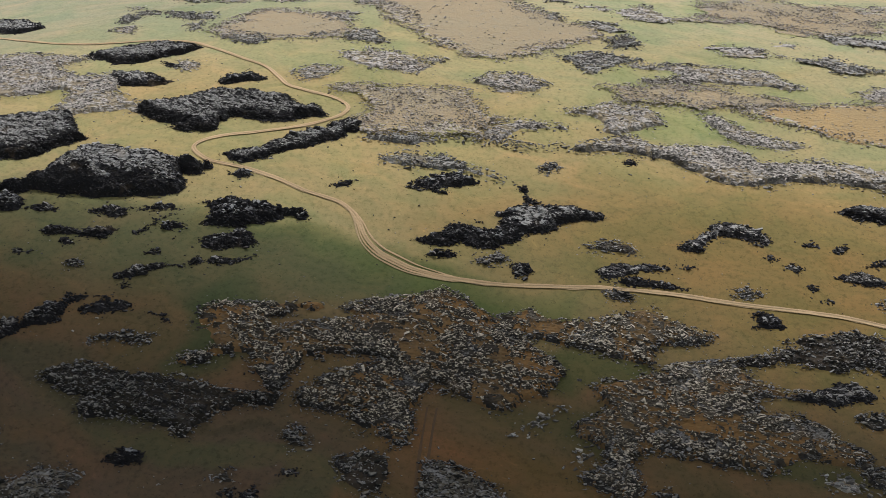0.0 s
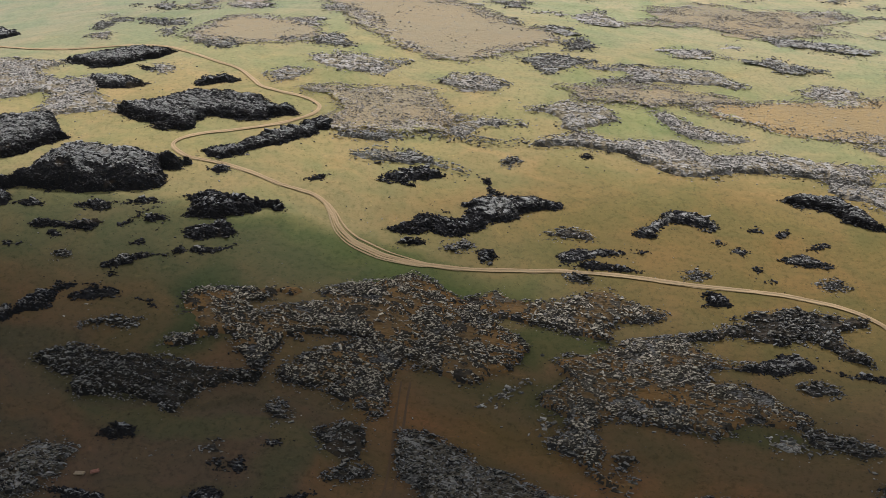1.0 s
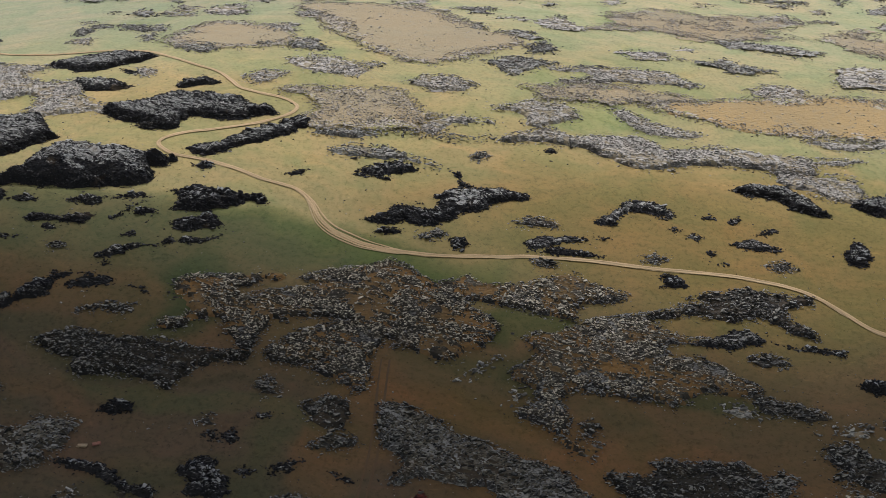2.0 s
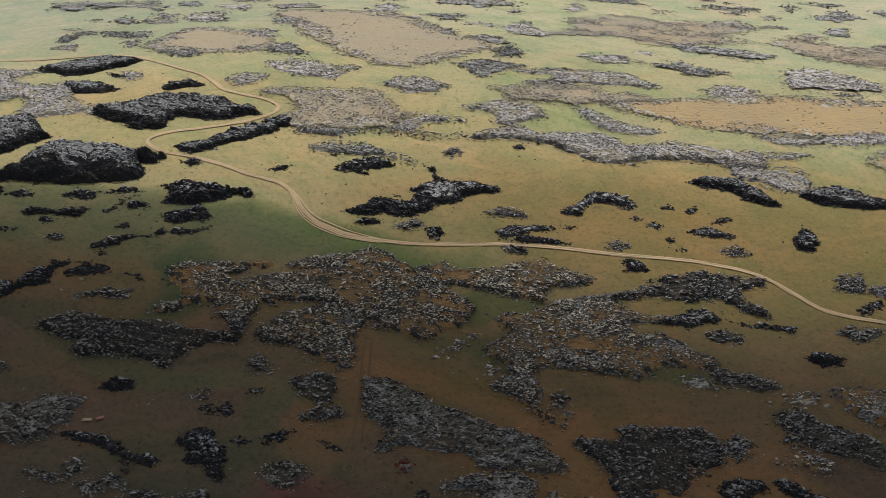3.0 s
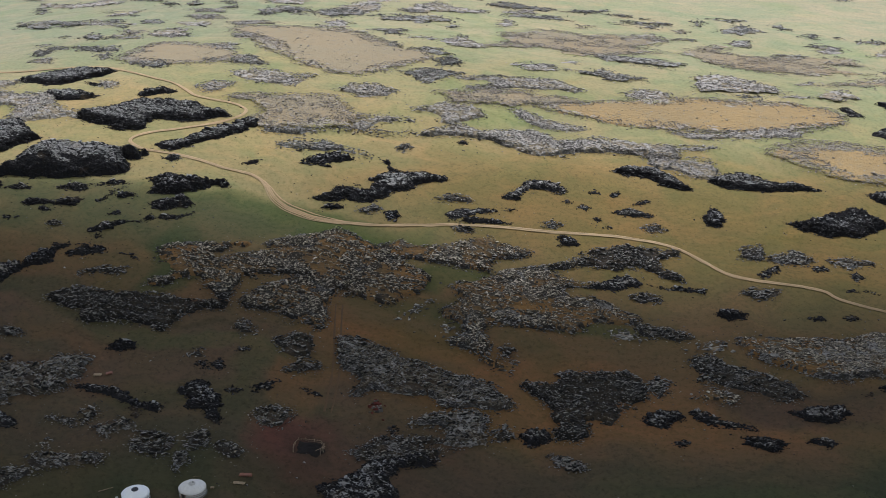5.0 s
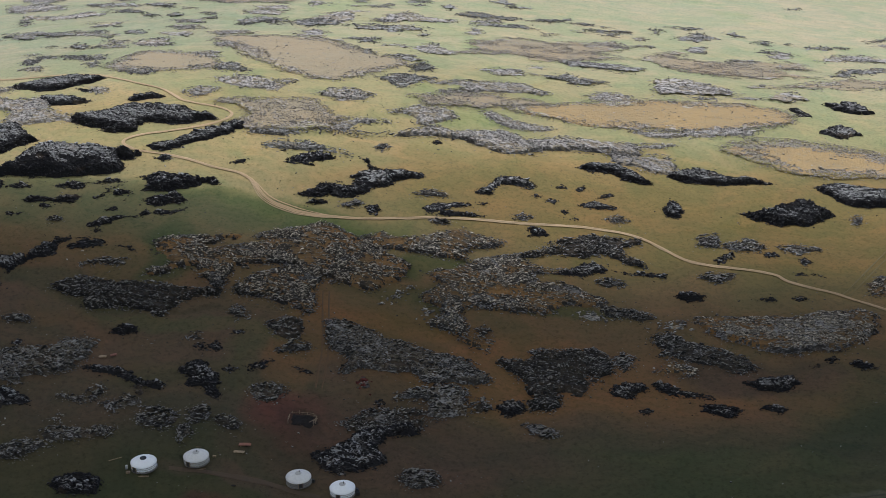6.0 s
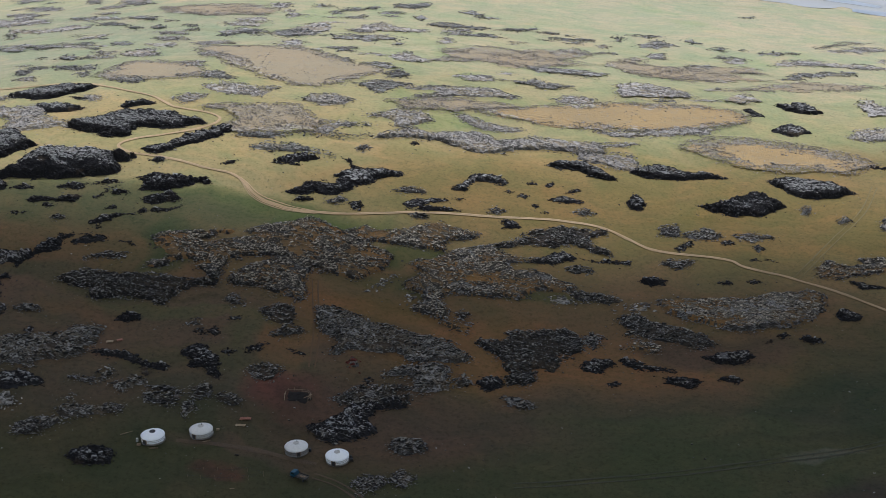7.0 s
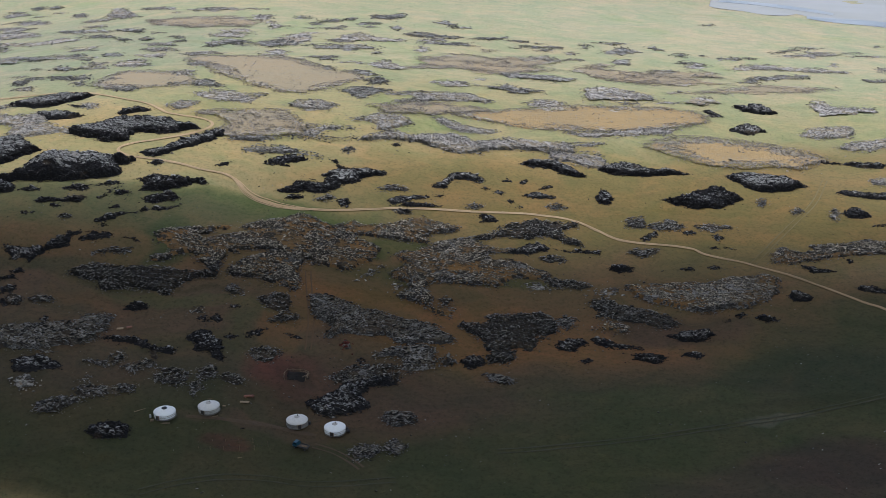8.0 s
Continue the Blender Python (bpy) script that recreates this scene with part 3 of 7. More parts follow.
    # blocks down in the folds are darkened the same way
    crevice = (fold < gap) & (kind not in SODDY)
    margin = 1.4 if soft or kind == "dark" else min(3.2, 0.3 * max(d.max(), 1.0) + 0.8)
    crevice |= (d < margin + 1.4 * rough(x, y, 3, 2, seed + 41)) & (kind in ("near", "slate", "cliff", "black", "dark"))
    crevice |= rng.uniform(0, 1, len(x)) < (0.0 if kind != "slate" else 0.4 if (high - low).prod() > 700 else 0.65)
    v = block_shapes(len(x), s, flat) + np.stack([x, y, turf_level(x, y) + up * np.clip(d / 1.5 + 0.3, 0, 1) + np.where(d < 0, 0.05, 0.08 * s)], 1)[:, None]
    faces = (SIDES[None] + 8 * np.arange(len(x))[:, None, None]).reshape(-1, 4)
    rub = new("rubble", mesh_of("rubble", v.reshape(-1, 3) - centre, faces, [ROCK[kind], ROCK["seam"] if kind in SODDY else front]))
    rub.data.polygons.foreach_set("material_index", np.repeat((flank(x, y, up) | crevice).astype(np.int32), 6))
    rub.parent = thing
    tagged(rub, "tumbled angular basalt blocks", kind="stuff")
    # the larger blocks, one by one, where the camera passes nearest
    if centre[1] < 400 and len(x) > 60:
        clear = np.flatnonzero(~(flank(x, y, up) | crevice))
        for i in rng.choice(clear, min(45, len(x) // 30 + 3, len(clear)), False):
            b = new("boulder", boulder_mesh(kind, int(rng.integers(5))))
            b.parent = thing
            b.location = (x[i] - centre[0], y[i] - centre[1], turf_level(x[i], y[i]) + up[i] + 0.1 - centre[2])
            b.rotation_euler = (rng.normal(0, 0.2), rng.normal(0, 0.2), rng.normal(0, 0.7))
            b.scale = [rng.uniform(0.6, 1.05)] * 3


outcrop("cliff", 2.2, [(-181.1, 464.2), (-177.3, 465.8), (-173.2, 468.5), (-165.9, 470.5), (-158.2, 471.8), (-151.8, 471.7), (-147.5, 470.3), (-148.5, 468.3), (-151.0, 465.5), (-154.9, 463.2), (-158.2, 459.9), (-162.0, 458.0), (-166.7, 456.8), (-171.2, 459.8), (-177.3, 462.3)])
outcrop("dark", 0.8, [(-154.0, 459.9), (-148.4, 457.6), (-143.5, 456.5), (-146.0, 455.4), (-149.0, 455.3), (-152.6, 458.1)])
outcrop("grey", 1.4, [(-232.6, 472.1), (-213.5, 468.8), (-205.3, 468.6), (-194.8, 466.2), (-186.5, 463.7), (-180.7, 463.4), (-177.0, 461.8), (-179.9, 458.8), (-184.7, 458.0), (-184.6, 454.4), (-178.7, 449.6), (-172.7, 447.1), (-168.2, 447.1), (-163.4, 449.6), (-161.6, 447.6), (-158.0, 442.7), (-157.1, 438.1), (-150.9, 433.7), (-145.7, 431.9), (-143.4, 428.0), (-149.8, 427.9), (-157.0, 425.9), (-161.9, 424.3), (-167.8, 427.1), (-166.4, 429.9), (-169.6, 436.4), (-173.8, 439.2), (-178.8, 436.4), (-184.3, 435.2), (-190.2, 434.6), (-205.6, 435.5)])
outcrop("cliff", 2, [(-163.1, 449.0), (-157.2, 449.4), (-150.8, 448.8), (-145.9, 445.9), (-143.8, 445.0), (-147.9, 443.1), (-152.6, 442.3), (-158.0, 442.7), (-161.7, 447.2)])
outcrop("cliff", 3, [(-144.8, 430.5), (-141.4, 431.0), (-137.7, 433.3), (-132.6, 436.1), (-128.7, 439.8), (-125.5, 441.6), (-118.7, 440.7), (-112.6, 441.2), (-106.3, 441.1), (-106.7, 439.1), (-101.8, 437.7), (-100.3, 439.6), (-96.5, 436.2), (-99.7, 433.8), (-105.5, 431.1), (-111.5, 430.7), (-116.3, 431.0), (-118.7, 429.5), (-121.2, 426.4), (-120.7, 422.8), (-122.6, 421.0), (-127.4, 421.5), (-132.8, 422.9), (-137.5, 424.4), (-141.6, 426.1), (-144.1, 428.2)])
outcrop("cliff", 3.5, [(-188.6, 417.2), (-179.3, 418.9), (-173.3, 421.6), (-165.7, 424.2), (-161.0, 423.2), (-159.7, 420.0), (-153.5, 414.5), (-150.8, 412.7), (-154.2, 409.8), (-157.2, 406.9), (-160.5, 404.4), (-163.5, 401.7), (-167.7, 400.7), (-176.8, 399.9)])
outcrop("black", 2.2, [(-130.6, 447.1), (-129.6, 450.6), (-126.3, 452.5), (-122.7, 453.9), (-117.8, 451.7), (-120.1, 449.3), (-123.7, 448.2), (-126.3, 446.7), (-129.2, 446.6)])
outcrop("cliff", 7, [(-159.0, 389.2), (-155.1, 391.7), (-151.2, 395.1), (-150.8, 399.6), (-148.9, 402.8), (-147.3, 406.9), (-143.5, 408.4), (-138.2, 408.4), (-132.5, 407.7), (-128.0, 407.8), (-122.9, 406.4), (-117.1, 406.5), (-114.4, 406.9), (-116.5, 404.6), (-120.3, 403.3), (-118.8, 399.6), (-117.1, 398.2), (-118.3, 396.1), (-122.7, 393.4), (-129.4, 392.4), (-137.0, 390.4), (-143.9, 389.5), (-150.3, 390.3), (-155.2, 388.4), (-160.0, 388.8)])
outcrop("black", 2.5, [(-158.4, 386.8), (-153.8, 386.7), (-151.3, 385.8), (-150.2, 382.7), (-152.1, 381.1), (-154.7, 380.5), (-161.1, 380.1), (-164.8, 382.7)])
outcrop("dark", 0.6, [(-149.7, 383.1), (-146.6, 385.4), (-141.7, 384.5), (-141.8, 383.4), (-145.7, 382.6)])
outcrop("dark", 1.5, [(-134.6, 384.7), (-133.5, 386.9), (-129.4, 388.6), (-125.4, 387.6), (-125.4, 386.1), (-127.2, 384.0), (-130.3, 384.6), (-133.7, 384.2)])
outcrop("black", 1, [(-125.6, 387.9), (-121.3, 389.3), (-117.6, 391.8), (-113.1, 391.0), (-114.7, 389.9), (-117.9, 389.4), (-121.8, 388.7)])
outcrop("dark", 0.8, [(-118.4, 385.4), (-116.4, 387.9), (-115.0, 389.2), (-115.0, 387.7), (-117.5, 385.7)])
outcrop("black", 1.3, [(-116.2, 384.7), (-114.1, 386.1), (-111.5, 386.2), (-110.2, 384.8), (-113.6, 383.3), (-115.9, 383.8)])
outcrop("dark", 0.7, [(-121.0, 380.2), (-119.7, 383.1), (-117.1, 384.9), (-118.2, 382.0), (-120.2, 380.0)])
outcrop("dark", 1.6, [(-141.8, 376.1), (-139.4, 378.2), (-134.4, 378.2), (-129.9, 379.0), (-126.7, 380.7), (-124.8, 380.9), (-126.5, 377.5), (-130.2, 376.6), (-134.9, 376.3), (-139.9, 375.3)])
outcrop("dark", 0.6, [(-136.4, 374.0), (-134.3, 375.4), (-131.9, 374.2), (-133.7, 372.9)])
outcrop("dark", 0.8, [(-145.5, 368.2), (-143.3, 369.4), (-139.5, 369.9), (-139.2, 369.3), (-142.5, 367.8)])
outcrop("slate", 0.6, [(-131.2, 367.8), (-129.1, 368.6), (-127.0, 368.3), (-129.0, 367.0)])
outcrop("dark", 0.5, [(-115.4, 377.2), (-113.3, 377.8), (-112.1, 377.9), (-113.8, 376.6)])
outcrop("dark", 1.3, [(-118.5, 366.3), (-116.1, 370.6), (-112.2, 372.3), (-107.8, 374.0), (-104.0, 375.9), (-102.8, 375.9), (-103.7, 373.5), (-108.3, 372.3), (-112.3, 369.4), (-115.4, 366.6), (-117.8, 366.1)])
outcrop("dark", 0.8, [(-101.3, 376.4), (-99.8, 378.2), (-96.7, 378.6), (-93.6, 380.5), (-91.9, 381.1), (-93.5, 378.7), (-96.4, 376.2), (-98.8, 375.8)])
outcrop("black", 3.5, [(-111.3, 393.7), (-108.4, 395.1), (-105.6, 396.6), (-101.4, 396.5), (-96.2, 397.3), (-90.6, 397.0), (-86.4, 396.6), (-87.9, 396.5), (-91.0, 394.0), (-94.1, 391.7), (-97.2, 389.2), (-101.8, 387.3), (-105.6, 386.7), (-108.3, 387.1), (-107.1, 388.8), (-108.2, 392.5), (-110.7, 393.4)])
outcrop("black", 2.5, [(-107.7, 381.8), (-105.3, 383.4), (-101.7, 385.8), (-96.2, 387.2), (-93.8, 384.8), (-96.3, 382.2), (-100.8, 380.4), (-104.9, 380.5)])
outcrop("black", 1.2, [(-109.0, 405.8), (-107.0, 407.8), (-103.2, 407.9), (-103.2, 407.0), (-106.0, 405.2), (-108.5, 405.4)])
outcrop("cliff", 1.6, [(-112.9, 413.0), (-110.0, 414.8), (-104.9, 418.5), (-101.3, 422.5), (-97.9, 427.1), (-93.4, 431.1), (-89.1, 435.9), (-85.7, 434.8), (-86.5, 430.4), (-90.3, 426.5), (-95.9, 421.7), (-100.3, 417.9), (-104.0, 414.4), (-107.7, 411.0), (-110.9, 411.0)])
outcrop("tan", 1.2, [(-100.4, 450.5), (-97.3, 453.0), (-91.3, 456.2), (-87.7, 454.9), (-80.3, 456.5), (-73.6, 460.3), (-67.6, 460.9), (-63.5, 460.3), (-63.6, 457.4), (-59.9, 453.6), (-58.0, 450.0), (-54.1, 449.2), (-50.4, 449.5), (-53.4, 446.3), (-55.2, 441.6), (-49.8, 439.8), (-51.6, 438.6), (-55.9, 438.3), (-62.7, 436.7), (-70.6, 433.6), (-77.3, 431.4), (-83.7, 431.0), (-87.8, 432.2), (-88.9, 437.5), (-84.8, 441.0), (-86.9, 445.1), (-89.9, 447.3), (-93.0, 449.6), (-96.6, 448.5)])
outcrop("ash", 1.2, [(-83.9, 429.5), (-75.8, 431.6), (-67.9, 434.3), (-59.8, 436.4), (-52.8, 437.6), (-46.5, 438.1), (-41.7, 439.0), (-37.2, 441.4), (-41.6, 438.6), (-47.7, 436.9), (-55.3, 436.0), (-63.6, 434.6), (-71.5, 431.5), (-78.1, 429.6), (-83.1, 429.1)])
outcrop("grey", 1.2, [(-26.6, 492.7), (-18.9, 494.5), (-8.1, 497.9), (2.6, 501.9), (12.0, 502.7), (15.2, 499.3), (21.4, 496.1), (18.4, 494.3), (10.8, 494.0), (1.8, 489.9), (-4.3, 489.3), (-11.7, 485.5), (-19.1, 483.1), (-20.7, 483.6), (-17.9, 485.9), (-10.6, 490.6), (-14.1, 494.5), (-20.3, 493.1)])
outcrop("tan", 1, [(-31.9, 475.3), (-24.9, 479.8), (-17.6, 483.2), (-4.2, 487.0), (1.9, 487.9), (3.6, 485.0), (12.5, 486.2), (18.5, 486.5), (20.8, 484.5), (11.4, 479.2), (2.7, 475.7), (-4.3, 471.3), (-10.3, 471.4), (-17.6, 470.1), (-21.8, 468.4), (-26.4, 468.9), (-27.8, 473.5)])
outcrop("grey", 1.4, [(-38.1, 458.4), (-32.7, 461.1), (-26.8, 466.5), (-21.7, 466.9), (-17.3, 467.9), (-14.4, 461.7), (-13.3, 460.9), (-17.5, 457.7), (-21.5, 454.8), (-23.4, 452.8), (-26.9, 452.1), (-27.4, 455.6), (-29.2, 457.9), (-32.4, 459.4)])
outcrop("grey", 2.4, [(-37.1, 441.1), (-33.7, 441.5), (-27.4, 446.3), (-25.0, 449.2), (-21.0, 451.1), (-16.6, 450.1), (-11.0, 450.1), (-2.9, 452.5), (4.0, 454.1), (9.6, 453.7), (11.7, 451.6), (19.2, 453.2), (25.9, 456.5), (31.3, 457.1), (38.0, 457.1), (41.8, 457.4), (51.3, 458.1), (53.1, 452.2), (41.7, 449.8), (38.1, 450.5), (32.8, 450.4), (26.1, 449.0), (19.5, 446.7), (13.0, 442.4), (7.7, 440.8), (3.7, 441.3), (-0.5, 442.2), (-5.4, 443.8), (-9.1, 446.5), (-14.7, 446.1), (-20.2, 445.9), (-26.9, 443.5), (-32.3, 441.9)])
outcrop("orange", 0.8, [(2.5, 475.3), (11.3, 481.6), (24.8, 487.6), (43.3, 496.0), (62.3, 503.7), (81.3, 507.3), (100.2, 508.9), (113.5, 505.4), (120.7, 501.2), (115.1, 490.3), (100.1, 481.5), (81.4, 474.1), (65.8, 471.3), (50.5, 470.2), (35.2, 469.5), (22.2, 471.0), (11.3, 473.0)], fringe=4)
outcrop("grey", 1, [(-4.2, 469.3), (-0.7, 471.1), (3.1, 468.6), (7.7, 464.3), (14.8, 464.2), (21.8, 463.3), (19.1, 459.9), (13.6, 460.6), (6.6, 459.1), (2.2, 461.6), (-1.7, 465.4)])
outcrop("ash", 1.3, [(-77.2, 422.2), (-73.5, 424.1), (-67.3, 427.0), (-63.0, 427.1), (-58.4, 425.7), (-52.7, 425.0), (-48.5, 423.7), (-50.9, 423.5), (-54.6, 424.3), (-59.2, 423.5), (-65.9, 422.1), (-71.3, 421.4), (-75.0, 421.9)])
outcrop("black", 2, [(-67.8, 413.6), (-65.7, 416.7), (-61.2, 420.6), (-56.9, 422.5), (-54.5, 421.2), (-51.9, 420.8), (-52.5, 419.8), (-55.6, 417.5), (-58.3, 414.8), (-62.9, 414.1), (-67.2, 413.3)])
outcrop("black", 2, [(-61.0, 396.5), (-59.1, 398.3), (-56.1, 401.8), (-54.1, 404.0), (-52.6, 405.8), (-51.0, 407.1), (-47.3, 407.4), (-48.3, 407.0), (-51.7, 404.8), (-47.6, 404.3), (-43.6, 406.4), (-41.0, 406.8), (-37.9, 407.6), (-38.5, 404.3), (-39.9, 401.5), (-43.9, 399.6), (-48.8, 398.5), (-50.9, 399.1), (-53.7, 397.5), (-57.1, 395.7), (-59.2, 396.2)])
outcrop("cliff", 2, [(-45.0, 411.1), (-42.4, 413.1), (-39.5, 415.1), (-35.8, 416.4), (-32.2, 418.2), (-26.9, 418.5), (-22.3, 418.2), (-22.8, 417.7), (-27.5, 414.5), (-31.0, 412.1), (-33.7, 409.1), (-37.8, 406.8), (-41.1, 407.3), (-43.4, 408.6), (-42.5, 410.7)])
outcrop("black", 0.8, [(-57.4, 392.0), (-55.6, 394.9), (-52.0, 396.1), (-50.2, 395.0), (-51.3, 393.1), (-54.4, 392.8)])
outcrop("black", 1, [(-44.6, 423.1), (-41.9, 423.1), (-39.5, 424.9), (-40.6, 423.4), (-40.2, 419.7), (-37.6, 418.9), (-36.7, 417.7), (-39.9, 417.0), (-41.2, 419.8), (-42.5, 421.5)])
outcrop("black", 1.2, [(-38.5, 395.4), (-36.4, 397.3), (-33.8, 397.0), (-33.1, 395.2), (-35.5, 393.1), (-37.8, 392.3)])
outcrop("slate", 0.4, [(-45.3, 394.6), (-42.2, 397.6), (-40.8, 397.3), (-42.9, 395.1)])
outcrop("near", 1.6, [(-93.6, 365.4), (-87.7, 367.8), (-80.6, 370.4), (-74.5, 372.2), (-72.7, 371.4), (-77.6, 369.2), (-83.0, 365.7), (-81.2, 362.7), (-76.1, 364.9), (-69.4, 368.6), (-66.2, 371.2), (-69.9, 372.3), (-68.3, 373.6), (-61.2, 377.0), (-54.2, 381.0), (-50.8, 383.6), (-46.7, 383.2), (-44.1, 380.7), (-40.3, 378.6), (-32.7, 380.2), (-32.6, 376.0), (-26.2, 373.3), (-22.4, 369.7), (-23.7, 366.1), (-27.9, 361.6), (-31.4, 357.4), (-34.5, 357.3), (-38.5, 358.5), (-43.6, 358.9), (-46.4, 360.2), (-47.8, 355.7), (-49.5, 352.8), (-47.6, 347.8), (-47.3, 344.5), (-49.5, 343.4), (-51.9, 345.7), (-56.1, 345.5), (-58.6, 347.6), (-57.3, 349.5), (-62.9, 347.5), (-68.6, 346.1), (-69.8, 347.8), (-68.9, 350.8), (-65.2, 355.0), (-60.0, 358.9), (-54.7, 362.7), (-59.9, 362.8), (-66.9, 360.6), (-72.4, 357.5), (-74.8, 353.1), (-74.1, 349.3), (-74.7, 347.5), (-76.7, 347.7), (-78.5, 351.2), (-81.9, 353.5), (-83.4, 355.6), (-87.6, 354.9), (-90.6, 351.0), (-93.8, 349.2), (-95.2, 349.8), (-92.4, 352.5), (-89.5, 354.9), (-91.6, 358.5), (-95.3, 359.3), (-97.1, 362.2), (-96.4, 363.9)])
outcrop("slate", 1.8, [(-119.4, 337.9), (-116.7, 340.4), (-110.1, 342.9), (-103.8, 343.0), (-96.8, 344.4), (-89.4, 345.0), (-83.2, 345.2), (-77.1, 345.7), (-73.8, 346.9), (-74.3, 344.7), (-79.9, 342.9), (-84.0, 340.4), (-85.0, 338.2), (-86.6, 336.2), (-87.6, 334.1), (-89.9, 335.2), (-95.3, 334.9), (-100.4, 335.2), (-102.3, 333.9), (-106.2, 331.7), (-108.3, 332.3), (-106.8, 335.6), (-109.8, 336.5), (-112.9, 336.4), (-115.4, 337.7)])
outcrop("near", 1.6, [(-37.4, 380.6), (-32.0, 383.2), (-27.9, 382.5), (-20.1, 383.0), (-15.4, 386.9), (-10.6, 390.6), (-7.5, 392.6), (-4.0, 390.5), (1.4, 388.7), (5.4, 388.7), (0.5, 385.5), (-4.5, 383.5), (-6.8, 381.5), (-5.8, 378.1), (-9.0, 377.9), (-13.4, 377.6), (-19.2, 377.6), (-24.4, 377.8), (-30.7, 376.7), (-33.2, 379.2)])
outcrop("near", 1.8, [(-15.4, 368.6), (-10.7, 371.0), (-6.1, 374.7), (-1.4, 377.9), (4.7, 380.8), (10.2, 382.8), (13.5, 381.2), (16.1, 379.1), (21.1, 378.0), (24.8, 378.8), (22.4, 377.1), (17.5, 375.8), (13.9, 373.8), (16.5, 370.5), (23.7, 371.8), (28.5, 369.6), (34.4, 367.0), (35.6, 365.8), (31.0, 363.4), (25.1, 362.9), (21.7, 360.0), (18.3, 356.9), (13.6, 358.0), (10.1, 357.2), (3.0, 357.8), (-2.9, 357.0), (-6.1, 354.3), (-4.4, 349.3), (-4.2, 342.9), (-0.1, 341.3), (3.8, 341.7), (2.5, 338.6), (-0.9, 338.5), (-4.5, 341.1), (-6.5, 343.5), (-8.5, 345.2), (-12.1, 346.4), (-13.4, 346.8), (-9.8, 350.4), (-12.1, 354.1), (-16.5, 356.0), (-17.4, 357.6), (-15.4, 360.2), (-11.6, 364.1), (-13.8, 366.6)])
outcrop("slate", 1.4, [(12.2, 383.7), (18.3, 387.8), (22.0, 389.9), (27.2, 391.3), (21.4, 392.6), (20.7, 392.4), (27.0, 395.0), (34.8, 397.5), (41.8, 398.6), (43.7, 396.7), (49.4, 398.6), (48.8, 397.0), (43.7, 395.5), (42.3, 392.1), (44.6, 388.5), (49.4, 386.0), (48.8, 385.4), (44.6, 386.2), (41.0, 388.4), (37.9, 389.4), (32.2, 388.0), (26.0, 387.4), (19.7, 385.8)])
outcrop("black", 0.9, [(11.3, 398.1), (15.9, 399.5), (18.6, 398.1), (19.3, 395.9), (16.8, 394.2), (12.9, 393.7), (14.7, 396.5)])
outcrop("dark", 1.4, [(21.8, 376.7), (26.0, 379.3), (30.9, 383.8), (34.0, 384.4), (38.3, 382.2), (38.3, 380.6), (33.4, 379.4), (29.8, 376.7), (25.5, 376.5)])
outcrop("black", 1, [(39.5, 381.7), (44.3, 381.1), (50.4, 382.3), (56.4, 382.9), (57.0, 382.3), (55.1, 380.2), (49.2, 380.6), (44.4, 380.3)])
outcrop("slate", 0.8, [(34.3, 375.1), (38.2, 376.6), (42.9, 376.6), (41.8, 375.1), (36.9, 373.4)])
outcrop("slate", 1, [(34.4, 365.1), (37.9, 364.3), (43.5, 362.9), (48.0, 362.3), (50.8, 360.3), (46.8, 358.6), (42.4, 360.1), (37.8, 359.9), (36.1, 361.9)])
outcrop("pale", 0.7, [(27.5, 358.5), (32.1, 360.8), (34.9, 359.7), (36.0, 357.1), (33.8, 356.1), (30.4, 357.0)])
outcrop("pale", 0.6, [(-28.9, 352.5), (-26.7, 355.2), (-24.2, 358.2), (-21.0, 361.1), (-21.9, 359.2), (-24.4, 356.1), (-26.7, 352.1)])
outcrop("black", 1.5, [(-134.6, 344.3), (-132.3, 347.5), (-130.3, 351.3), (-128.6, 355.7), (-124.5, 358.5), (-121.1, 360.0), (-122.3, 358.1), (-123.6, 355.1), (-122.8, 352.2), (-127.3, 350.5), (-129.7, 347.3), (-131.2, 345.2), (-133.7, 342.4)])
outcrop("black", 1.3, [(-121.1, 355.8), (-117.6, 358.4), (-113.2, 360.6), (-110.2, 360.3), (-111.6, 358.3), (-115.2, 355.9), (-119.7, 355.4)])
outcrop("pale", 0.4, [(-117.6, 352.7), (-115.8, 354.4), (-115.4, 353.5), (-118.4, 350.9)])
outcrop("slate", 0.4, [(-114.5, 349.0), (-110.5, 351.6), (-103.5, 353.7), (-104.2, 352.4), (-109.5, 350.8)])
outcrop("dark", 0.5, [(-109.1, 358.9), (-105.8, 360.6), (-101.0, 358.7), (-101.3, 357.8), (-105.7, 358.7)])
outcrop("black", 1.6, [(-101.4, 310.5), (-97.6, 311.5), (-92.3, 311.6), (-88.1, 309.3), (-83.3, 308.9), (-79.0, 308.8), (-80.8, 307.2), (-84.4, 306.1), (-84.2, 303.5), (-85.5, 301.5), (-85.8, 304.9), (-88.8, 307.2), (-92.2, 309.2), (-96.9, 309.3)])
outcrop("black", 2, [(-78.8, 313.6), (-77.0, 316.6), (-74.1, 318.6), (-71.2, 318.7), (-70.2, 316.7), (-67.0, 314.9), (-65.8, 311.9), (-65.8, 307.8), (-65.9, 306.0), (-68.2, 307.2), (-71.1, 310.1), (-75.4, 309.0), (-72.9, 312.0), (-76.0, 313.0)])
outcrop("black", 0.8, [(-67.6, 316.9), (-65.4, 319.1), (-62.5, 318.2), (-64.8, 316.5)])
